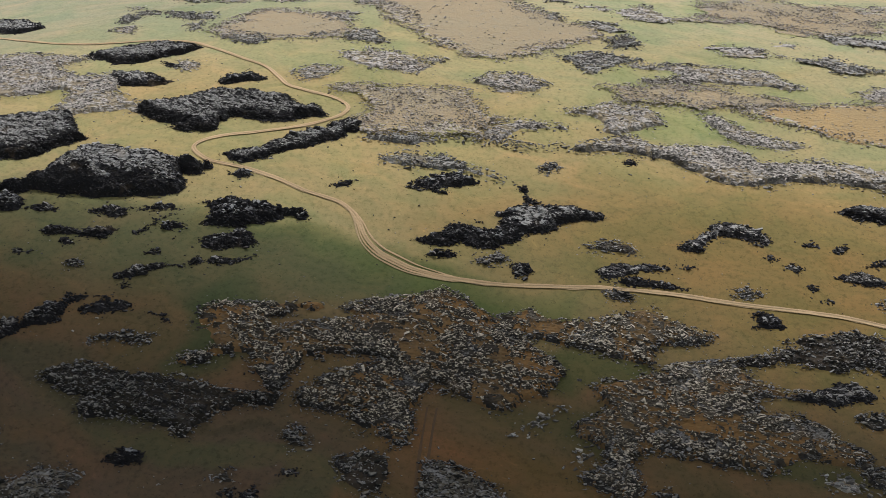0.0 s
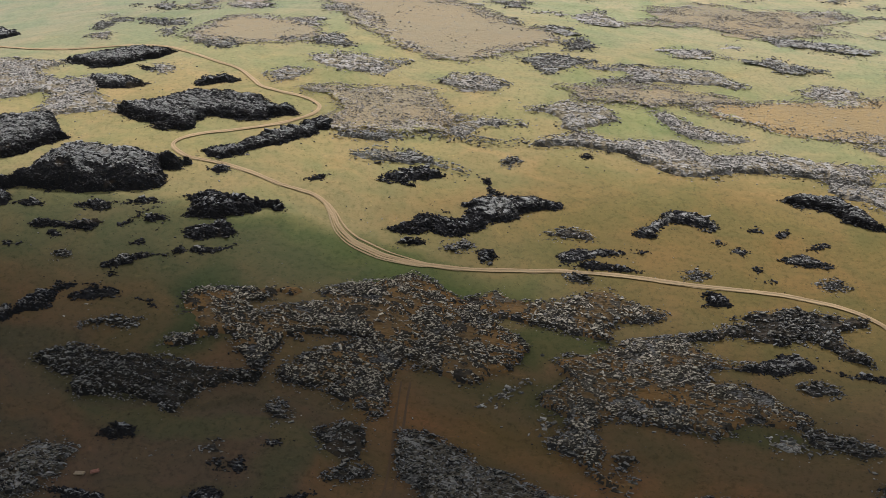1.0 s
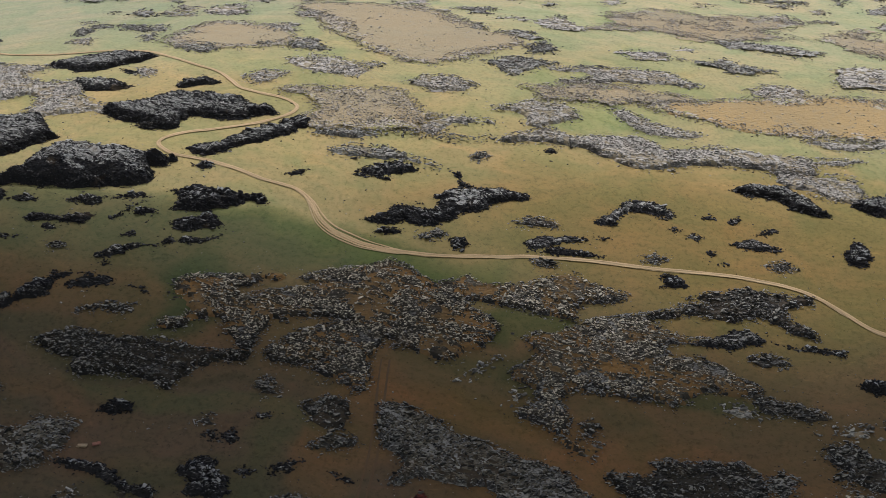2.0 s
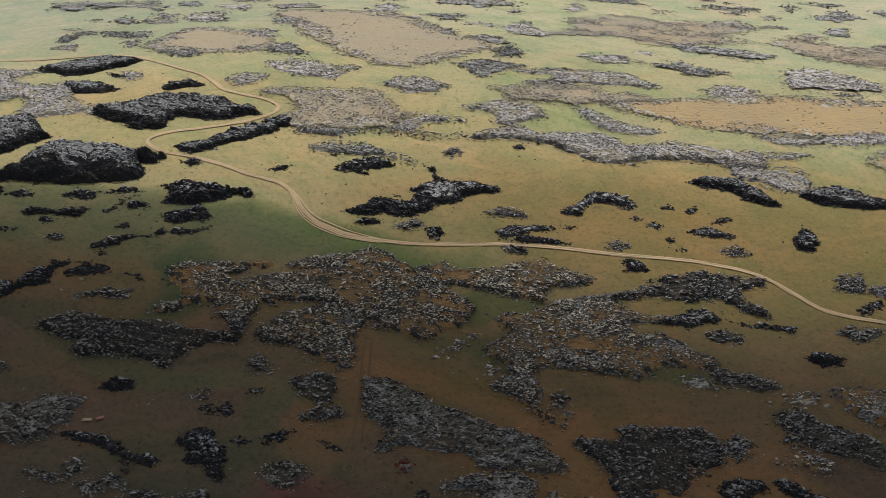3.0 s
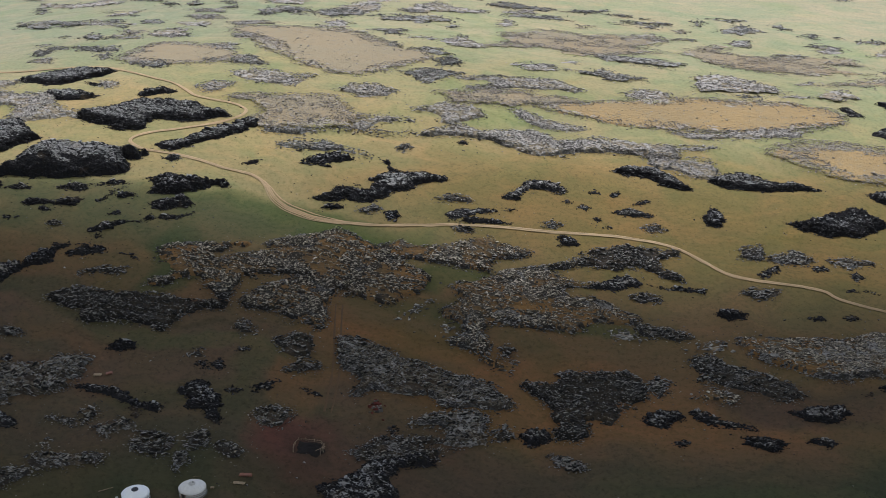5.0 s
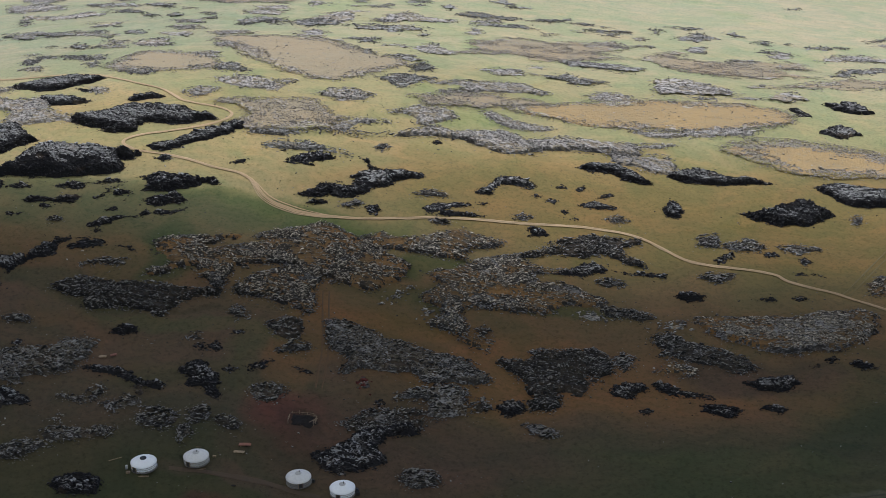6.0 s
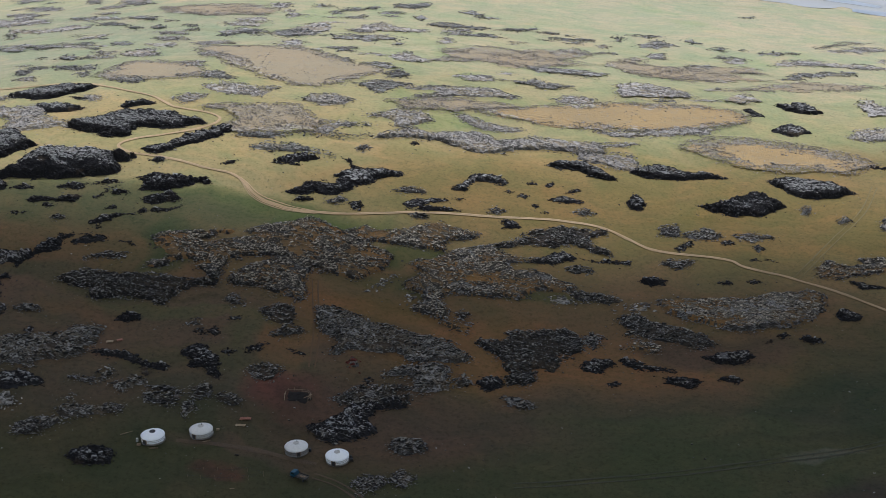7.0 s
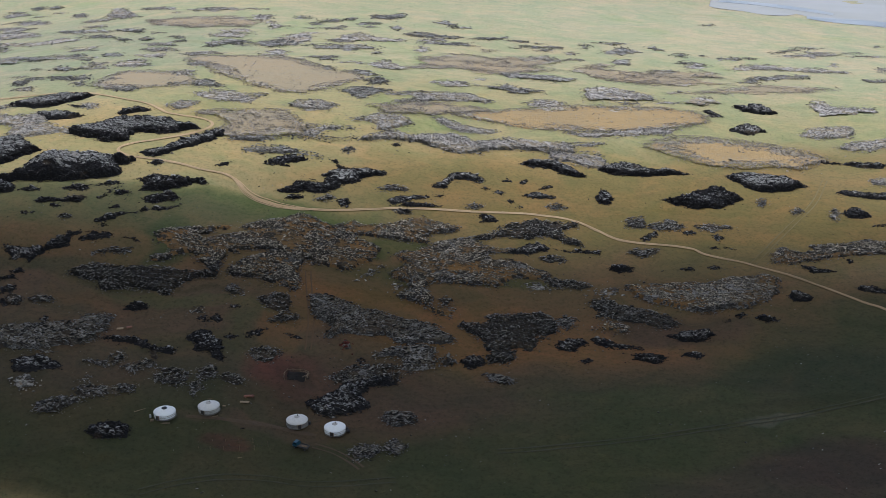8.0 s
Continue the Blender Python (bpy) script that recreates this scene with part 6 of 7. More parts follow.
outcrop("grey", 0.35, [(-122.9, 507.9), (-119.6, 510.1), (-115.9, 510.4), (-111.9, 509.4), (-111.7, 508.8), (-115.0, 506.4), (-118.7, 506.0), (-122.8, 507.4)])
outcrop("ash", 0.6, [(-172.9, 529.7), (-168.6, 529.0), (-164.1, 527.1), (-159.6, 525.4), (-155.0, 522.7), (-154.8, 522.0), (-158.8, 522.4), (-163.3, 524.3), (-167.7, 525.7), (-172.6, 529.0)])
outcrop("ash", 0.6, [(-178.5, 510.3), (-174.4, 509.5), (-170.2, 508.3), (-165.5, 505.5), (-165.3, 504.9), (-169.2, 505.2), (-173.4, 506.4), (-178.3, 509.6)])
outcrop("ash", 0.6, [(-167.4, 503.6), (-164.0, 503.3), (-160.3, 502.3), (-156.2, 500.0), (-156.1, 499.4), (-159.4, 499.3), (-163.2, 500.9), (-167.2, 503.0)])
outcrop("grey", 0.35, [(-200.0, 523.3), (-197.3, 523.2), (-194.2, 521.7), (-190.5, 518.8), (-190.3, 518.1), (-192.7, 517.6), (-196.1, 519.7), (-199.8, 522.5)])
outcrop("ash", 0.6, [(-193.7, 509.3), (-192.3, 510.4), (-190.0, 508.4), (-187.1, 505.3), (-186.9, 504.6), (-188.8, 505.3), (-190.8, 505.9), (-193.4, 508.6)])
outcrop("grey", 0.35, [(-184.3, 493.3), (-183.0, 493.2), (-181.7, 493.1), (-179.6, 490.7), (-179.4, 490.1), (-180.6, 489.8), (-182.2, 491.0), (-184.1, 492.7)])
outcrop("grey", 0.35, [(-109.5, 491.5), (-107.6, 494.2), (-105.0, 493.8), (-102.3, 492.3), (-102.2, 491.8), (-104.3, 490.0), (-106.5, 489.0), (-109.4, 491.0)])
outcrop("ash", 0.6, [(-100.3, 484.7), (-98.7, 486.0), (-96.9, 486.3), (-94.9, 485.5), (-94.9, 485.1), (-96.5, 483.8), (-98.2, 483.3), (-100.3, 484.2)])
outcrop("grey", 0.35, [(-90.9, 469.0), (-87.7, 471.3), (-84.3, 471.9), (-80.6, 470.8), (-80.5, 470.4), (-83.8, 468.7), (-87.1, 467.6), (-90.8, 468.6)])
outcrop("grey", 0.35, [(-81.3, 475.3), (-79.6, 477.1), (-77.7, 477.8), (-75.6, 477.3), (-75.6, 477.0), (-77.2, 474.7), (-79.2, 474.8), (-81.2, 474.9)])
outcrop("ash", 0.6, [(-118.1, 485.9), (-117.0, 486.4), (-115.8, 486.9), (-114.4, 486.1), (-114.4, 485.6), (-115.5, 485.3), (-116.6, 485.0), (-118.0, 485.4)])
outcrop("grey", 0.35, [(-148.2, 459.3), (-146.6, 460.8), (-144.5, 460.2), (-142.2, 458.7), (-142.1, 458.3), (-143.6, 456.8), (-145.7, 457.6), (-148.0, 458.9)])
outcrop("ash", 0.6, [(-116.8, 568.3), (-115.7, 569.6), (-114.1, 568.7), (-112.5, 567.7), (-112.4, 567.0), (-113.6, 566.2), (-114.9, 565.8), (-116.7, 567.5)])
outcrop("grey", 0.35, [(-102.8, 568.3), (-101.0, 569.1), (-99.2, 569.0), (-97.2, 568.6), (-97.1, 567.9), (-98.8, 566.5), (-100.7, 566.8), (-102.7, 567.6)])
outcrop("grey", 0.35, [(-114.8, 550.7), (-111.7, 551.4), (-108.5, 551.0), (-105.0, 549.2), (-104.9, 548.5), (-107.8, 547.3), (-111.0, 547.7), (-114.7, 550.0)])
outcrop("grey", 0.35, [(-88.0, 554.0), (-84.0, 557.7), (-79.5, 558.4), (-74.7, 556.3), (-74.6, 555.7), (-78.7, 552.5), (-83.3, 553.0), (-87.9, 553.4)])
outcrop("grey", 0.35, [(-76.0, 603.0), (-71.8, 605.1), (-67.6, 606.7), (-63.0, 606.0), (-62.9, 605.3), (-67.2, 603.1), (-71.4, 601.2), (-76.0, 602.2)])
outcrop("grey", 0.35, [(-74.7, 617.0), (-70.4, 619.2), (-65.9, 619.8), (-61.4, 620.7), (-56.9, 621.1), (-56.8, 620.4), (-61.2, 618.5), (-65.6, 617.1), (-70.0, 616.0), (-74.6, 616.3)])
outcrop("ash", 0.6, [(-84.5, 648.0), (-82.1, 649.5), (-79.5, 650.2), (-76.6, 648.0), (-76.5, 647.1), (-79.0, 646.4), (-81.7, 646.4), (-84.4, 647.2)])
outcrop("ash", 0.6, [(-73.2, 631.7), (-71.8, 633.0), (-70.3, 633.4), (-68.7, 632.4), (-68.6, 631.6), (-69.9, 629.6), (-71.4, 629.2), (-73.2, 630.9)])
outcrop("ash", 0.6, [(-69.6, 641.1), (-65.6, 643.0), (-61.4, 643.0), (-57.1, 642.1), (-57.0, 641.3), (-61.0, 639.1), (-65.2, 638.8), (-69.5, 640.3)])
outcrop("ash", 0.6, [(-46.7, 636.0), (-43.4, 638.2), (-40.1, 640.2), (-36.6, 639.9), (-36.5, 639.1), (-39.8, 636.0), (-43.2, 635.2), (-46.6, 635.2)])
outcrop("grey", 0.35, [(-45.2, 628.3), (-42.7, 629.0), (-40.2, 629.9), (-37.6, 629.5), (-37.5, 628.7), (-39.9, 626.2), (-42.5, 626.2), (-45.1, 627.5)])
outcrop("ash", 0.6, [(-19.8, 654.4), (-18.8, 656.5), (-17.7, 657.7), (-16.6, 656.3), (-16.6, 655.5), (-17.6, 653.4), (-18.7, 653.5), (-19.8, 653.6)])
outcrop("ash", 0.6, [(-11.8, 657.6), (-10.8, 659.0), (-9.7, 659.6), (-8.6, 658.9), (-8.6, 658.0), (-9.7, 656.6), (-10.8, 656.2), (-11.8, 656.8)])
outcrop("ash", 0.6, [(4.2, 641.0), (7.9, 643.6), (11.6, 645.7), (15.3, 646.0), (15.3, 645.2), (11.5, 642.2), (7.9, 640.9), (4.2, 640.2)])
outcrop("grey", 0.35, [(-12.4, 605.9), (-8.0, 610.8), (-3.5, 613.5), (1.0, 612.4), (1.0, 611.7), (-3.5, 607.8), (-7.9, 605.1), (-12.4, 605.2)])
outcrop("grey", 0.35, [(-28.5, 599.0), (-25.1, 601.5), (-21.7, 602.4), (-18.2, 601.9), (-18.2, 601.2), (-21.6, 598.1), (-25.0, 597.9), (-28.4, 598.3)])
outcrop("grey", 0.35, [(-12.2, 598.5), (-7.9, 601.0), (-3.4, 602.4), (1.0, 602.9), (1.0, 602.2), (-3.4, 599.8), (-7.8, 598.7), (-12.2, 597.8)])
outcrop("ash", 0.6, [(4.0, 600.3), (8.0, 603.1), (12.0, 604.5), (15.9, 604.6), (15.9, 603.9), (11.9, 600.9), (7.9, 598.3), (4.0, 599.6)])
outcrop("grey", 0.35, [(21.5, 592.1), (25.1, 595.3), (28.6, 597.4), (32.0, 597.5), (32.0, 596.9), (28.4, 594.4), (24.9, 591.8), (21.5, 591.5)])
outcrop("ash", 0.6, [(34.6, 618.5), (37.2, 620.5), (39.8, 621.7), (42.4, 621.5), (42.3, 620.8), (39.7, 619.2), (37.1, 618.0), (34.5, 617.7)])
outcrop("ash", 0.6, [(48.2, 617.3), (50.4, 618.7), (52.5, 620.0), (54.5, 619.0), (54.4, 618.3), (52.2, 616.0), (50.2, 616.0), (48.2, 616.6)])
outcrop("ash", 0.6, [(51.7, 603.7), (55.0, 606.5), (58.0, 607.5), (61.1, 608.4), (61.1, 607.7), (57.9, 605.2), (54.7, 603.1), (51.7, 603.0)])
outcrop("ash", 0.6, [(48.3, 597.1), (50.4, 598.9), (52.4, 600.2), (54.4, 600.0), (54.4, 599.3), (52.2, 597.6), (50.2, 596.5), (48.2, 596.5)])
outcrop("grey", 0.35, [(63.3, 599.4), (65.6, 602.1), (67.6, 603.0), (69.5, 601.7), (69.4, 601.0), (67.2, 598.7), (65.2, 598.5), (63.2, 598.7)])
outcrop("grey", 0.35, [(41.3, 581.0), (46.4, 584.9), (51.5, 587.7), (56.3, 587.1), (56.2, 586.5), (51.0, 582.4), (46.1, 579.9), (41.3, 580.3)])
outcrop("ash", 0.6, [(57.1, 580.2), (61.7, 582.9), (66.4, 585.7), (70.9, 586.9), (70.8, 586.2), (66.1, 582.9), (61.6, 581.2), (57.1, 579.6)])
outcrop("grey", 0.35, [(-66.4, 544.1), (-61.9, 548.5), (-57.1, 550.2), (-52.1, 549.7), (-52.0, 549.1), (-56.6, 545.2), (-61.4, 543.8), (-66.3, 543.4)])
outcrop("ash", 0.6, [(-71.3, 540.0), (-69.6, 541.2), (-68.1, 542.9), (-66.1, 541.5), (-66.0, 540.8), (-67.5, 538.4), (-69.2, 537.6), (-71.2, 539.4)])
outcrop("grey", 0.35, [(-49.8, 539.3), (-45.6, 541.7), (-41.2, 543.6), (-36.7, 543.5), (-36.7, 542.9), (-41.0, 540.5), (-45.3, 538.6), (-49.8, 538.7)])
outcrop("grey", 0.35, [(-56.5, 526.2), (-55.0, 527.8), (-53.3, 528.9), (-51.3, 526.2), (-51.3, 525.7), (-52.9, 524.0), (-54.5, 523.4), (-56.5, 525.7)])
outcrop("ash", 0.6, [(-47.0, 521.0), (-42.9, 524.1), (-38.6, 525.1), (-34.2, 524.6), (-34.2, 524.1), (-38.4, 522.0), (-42.6, 520.6), (-46.9, 520.5)])
outcrop("grey", 0.35, [(-13.4, 583.2), (-11.5, 586.7), (-9.6, 587.6), (-7.7, 585.8), (-7.6, 585.1), (-9.5, 581.8), (-11.4, 581.1), (-13.4, 582.6)])
outcrop("grey", 0.35, [(12.9, 527.7), (15.5, 529.3), (18.2, 530.3), (20.9, 530.1), (20.9, 529.6), (18.2, 527.8), (15.5, 527.4), (12.9, 527.2)])
outcrop("grey", 0.35, [(21.7, 516.8), (24.8, 519.0), (27.9, 519.9), (30.9, 519.3), (30.9, 518.9), (27.8, 517.0), (24.7, 516.1), (21.7, 516.4)])
outcrop("ash", 0.6, [(-33.6, 493.6), (-30.5, 495.9), (-27.2, 496.8), (-23.9, 496.9), (-23.9, 496.5), (-27.1, 494.6), (-30.3, 493.6), (-33.6, 493.3)])
outcrop("ash", 0.6, [(-16.4, 496.7), (-14.0, 498.1), (-11.5, 499.0), (-9.0, 499.6), (-9.0, 499.2), (-11.4, 497.4), (-13.9, 496.5), (-16.4, 496.3)])
outcrop("ash", 0.6, [(83.5, 606.4), (85.8, 608.7), (87.8, 608.6), (89.9, 609.0), (89.8, 608.3), (87.5, 606.2), (85.4, 605.1), (83.4, 605.6)])
outcrop("ash", 0.6, [(92.0, 613.3), (95.5, 616.8), (98.9, 619.0), (101.8, 617.8), (101.7, 617.0), (98.1, 613.3), (94.8, 611.9), (91.9, 612.6)])
outcrop("grey", 0.35, [(85.4, 586.2), (89.4, 590.6), (93.1, 592.9), (96.4, 591.7), (96.3, 591.0), (92.2, 586.4), (88.6, 585.2), (85.3, 585.5)])
outcrop("ash", 0.6, [(121.0, 597.0), (122.8, 598.6), (124.4, 599.2), (125.8, 598.7), (125.6, 598.0), (123.9, 596.5), (122.3, 596.0), (120.9, 596.3)])
outcrop("grey", 0.35, [(128.1, 595.3), (132.9, 599.7), (137.3, 601.1), (140.6, 598.0), (140.4, 597.3), (135.9, 594.4), (131.6, 593.0), (128.0, 594.6)])
outcrop("ash", 0.6, [(146.9, 613.4), (148.2, 614.8), (149.4, 615.5), (150.1, 614.0), (149.9, 613.2), (148.6, 611.7), (147.6, 611.8), (146.8, 612.7)])
outcrop("ash", 0.6, [(154.2, 618.4), (156.7, 620.2), (158.9, 621.1), (160.9, 620.8), (160.8, 620.1), (158.3, 618.3), (156.0, 617.1), (154.0, 617.7)])
outcrop("ash", 0.6, [(164.3, 622.0), (166.1, 623.2), (167.7, 623.3), (169.2, 623.1), (169.1, 622.4), (167.2, 621.2), (165.5, 620.6), (164.1, 621.2)])
outcrop("ash", 0.6, [(138.5, 617.1), (139.8, 618.5), (140.9, 618.9), (141.8, 618.1), (141.6, 617.3), (140.4, 616.4), (139.4, 616.3), (138.4, 616.4)])
outcrop("ash", 0.6, [(189.9, 647.7), (192.0, 649.8), (193.9, 650.6), (195.2, 649.6), (195.0, 648.8), (192.7, 646.2), (190.9, 645.6), (189.6, 646.9)])
outcrop("grey", 0.35, [(200.1, 661.1), (205.4, 663.6), (210.5, 665.3), (215.6, 666.7), (220.7, 668.2), (225.5, 668.7), (225.2, 667.9), (220.1, 666.4), (214.8, 664.1), (209.7, 662.6), (204.7, 661.1), (199.8, 660.2)])
outcrop("grey", 0.35, [(202.7, 647.2), (208.3, 650.8), (213.6, 653.0), (219.1, 655.7), (224.3, 657.4), (229.5, 659.1), (234.9, 661.2), (240.1, 662.6), (239.8, 661.7), (234.1, 658.7), (228.5, 655.9), (223.4, 654.4), (217.9, 651.6), (212.5, 649.1), (207.5, 648.1), (202.4, 646.4)])
outcrop("ash", 0.6, [(253.7, 683.0), (256.4, 684.2), (259.2, 685.6), (261.2, 685.0), (260.9, 684.2), (258.0, 682.4), (255.3, 681.0), (253.4, 682.1)])
outcrop("grey", 0.35, [(229.1, 649.0), (235.8, 652.7), (242.2, 655.2), (248.2, 656.5), (254.1, 657.2), (253.8, 656.4), (247.3, 653.7), (240.8, 651.0), (234.6, 649.0), (228.8, 648.2)])
outcrop("ash", 0.6, [(103.9, 574.4), (109.0, 576.4), (114.1, 577.9), (119.0, 578.2), (118.8, 577.6), (113.7, 575.7), (108.7, 574.5), (103.8, 573.7)])
outcrop("grey", 0.35, [(110.0, 537.5), (113.2, 539.7), (116.1, 540.7), (118.6, 539.5), (118.5, 539.0), (115.4, 537.2), (112.5, 536.2), (109.9, 537.0)])
outcrop("ash", 0.6, [(80.5, 509.8), (83.3, 511.0), (86.0, 511.9), (88.6, 512.3), (88.6, 511.9), (85.8, 510.4), (83.1, 509.6), (80.5, 509.4)])
outcrop("grey", 0.35, [(94.2, 514.5), (98.8, 516.5), (103.4, 517.9), (107.8, 518.0), (107.7, 517.6), (103.0, 515.2), (98.5, 514.6), (94.1, 514.1)])
outcrop("grey", 0.35, [(235.1, 619.7), (239.0, 623.5), (242.0, 624.6), (243.7, 622.1), (243.5, 621.4), (239.7, 618.1), (236.5, 616.2), (234.8, 619.0)])


# ---- helpers for the camp ----
def ground_z(x, y):
    return float(land(x, y) + 0.25 * rough(np.array(x), np.array(y), 17, 3, 5))


def box(bm, centre, size, bevel=0.02, turn=0.0):
    m = Matrix.Translation(centre) @ Matrix.Rotation(turn, 4, "Z") @ Matrix.Diagonal((*size, 1))
    made = bmesh.ops.create_cube(bm, size=1.0, matrix=m)
    if bevel:
        edges = {e for v in made["verts"] for e in v.link_edges}
        bmesh.ops.bevel(bm, geom=list(edges), offset=min(bevel, min(size) * 0.3), segments=1, affect="EDGES")


def rod(bm, a, b, radius, sides=8, tip=None):
    a, b = Vector(a), Vector(b)
    m = Matrix.Translation((a + b) / 2) @ (b - a).to_track_quat("Z", "Y").to_matrix().to_4x4()
    bmesh.ops.create_cone(bm, cap_ends=True, segments=sides, radius1=radius, radius2=radius if tip is None else tip, depth=(b - a).length, matrix=m)


def turned(bm, profile, sides=40, wobble=0.0):
    """A surface of revolution from (radius, height) pairs."""
    rings = []
    for r, z in profile:
        rings.append([bm.verts.new((r * (1 + wobble * math.sin(7 * k + 3 * z)) * math.cos(2 * math.pi * k / sides), r * (1 + wobble * math.cos(5 * k)) * math.sin(2 * math.pi * k / sides), z + wobble * 0.6 * math.sin(9 * k))) for k in range(sides)])
    for low, high in zip(rings, rings[1:]):
        for k in range(sides):
            bm.faces.new((low[k], low[(k + 1) % sides], high[(k + 1) % sides], high[k]))


def ready(bm):
    bmesh.ops.recalc_face_normals(bm, faces=bm.faces[:])
    return bm


def thing_at(name, x, y, turn, label, category, group="", sink=0.0):
    ob = new(name)
    ob.matrix_basis = pose(x, y, ground_z(x, y) - sink, 0, 0, turn)
    return tagged(ob, label, category, group)


CANVAS = plain("white_canvas", (0.87, 0.89, 0.92), 0.7, spread=0.06, size=1.5)
WORN_CANVAS = plain("worn_canvas", (0.7, 0.69, 0.68), 0.8, spread=0.12, size=1.5)
FELT = plain("grey_felt", (0.5, 0.49, 0.47), 0.95, spread=0.2)
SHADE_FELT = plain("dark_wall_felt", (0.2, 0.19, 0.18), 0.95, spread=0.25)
WOOD = plain("weathered_wood", (0.26, 0.19, 0.13), 0.85, spread=0.35)
TIMBER = plain("sawn_timber", (0.38, 0.29, 0.19), 0.8, spread=0.3)
RED_WOOD = plain("red_painted_wood", (0.3, 0.14, 0.1), 0.75, spread=0.35)
DOOR_PAINT = plain("dark_door_paint", (0.05, 0.045, 0.045), 0.6)
ROPE = plain("hair_rope", (0.3, 0.27, 0.23), 0.95)
IRON = plain("sooty_iron", (0.06, 0.06, 0.065), 0.55, 0.7)
BLUE = plain("blue_truck_paint", (0.016, 0.075, 0.12), 0.4, spread=0.3)
STEEL = plain("truck_steel", (0.1, 0.1, 0.105), 0.6, 0.4)
BED_BOARD = plain("dusty_truck_bed", (0.13, 0.115, 0.105), 0.8, spread=0.35)
RUBBER = plain("tyre_rubber", (0.025, 0.025, 0.027), 0.9)
GLASS = plain("dark_glass", (0.02, 0.03, 0.04), 0.08, spread=0.05)
DUNG = plain("trodden_dung", (0.018, 0.015, 0.014), 0.95, spread=0.4, size=1.0)


def ger(x, y, turn, label, roof_mat, wall_mat, ring_open):
    g = thing_at("ger", x, y, turn, label, "ger", "gers of the camp", 0.12)
    bm = bmesh.new()
    turned(bm, ((2.95, 0.0), (2.98, 0.5), (2.97, 1.0), (2.93, 1.45)), wobble=0.006)
    part("wall", ready(bm), wall_mat, g)
    bm = bmesh.new()
    turned(bm, ((3.05, 1.32), (3.06, 1.42), (2.6, 1.66), (1.9, 1.95), (1.2, 2.2), (0.72, 2.33)), wobble=0.005)
    roof = part("roof", ready(bm), roof_mat, g, "stretched white canvas over felt")
    for f in roof.data.polygons:
        f.use_smooth = True
    bm = bmesh.new()
    turned(bm, ((0.6, 2.26), (0.76, 2.31), (0.78, 2.42), (0.6, 2.46), (0.3, 2.52), (0.02, 2.54)), 20)
    part("crown_ring", ready(bm), IRON if ring_open else FELT, g, "open smoke ring" if ring_open else "felt flap over the smoke ring")
    bm = bmesh.new()
    rod(bm, (0.25, 0.1, 2.3), (0.25, 0.1, 3.0), 0.08, 8)
    part("stove_pipe", bm, IRON, g)
    for z in (0.3, 0.75, 1.2):
        bm = bmesh.new()
        turned(bm, ((2.99, z - 0.05), (3.04, z), (2.99, z + 0.05)))
        part("rope", ready(bm), ROPE, g)
    bm = bmesh.new()
    turned(bm, ((3.2, 0.0), (3.12, 0.16), (2.98, 0.2)), wobble=0.012)
    part("skirt", ready(bm), SHADE_FELT, g)
    bm = bmesh.new()
    box(bm, (0, -2.99, 0.7), (1.15, 0.24, 1.4), 0.03)
    frame_ = part("door_frame", bm, WOOD, g)
    bm = bmesh.new()
    box(bm, (0, -3.12, 0.7), (0.85, 0.06, 1.24), 0.02)
    part("door", bm, DOOR_PAINT, frame_)
    return g


ger(-77.35, 280.8, -28, "white canvas ger with an open dark smoke ring", CANVAS, CANVAS, True)
ger(-65.9, 285.1, -24, "white ger with sagging wall felt and covered crown", WORN_CANVAS, FELT, False)
ger(-40.8, 282.8, 20, "white-roofed ger with dark exposed wall felt", WORN_CANVAS, SHADE_FELT, False)
ger(-30.0, 280.9, -12, "bright white ger with roped canvas walls", CANVAS, CANVAS, False)


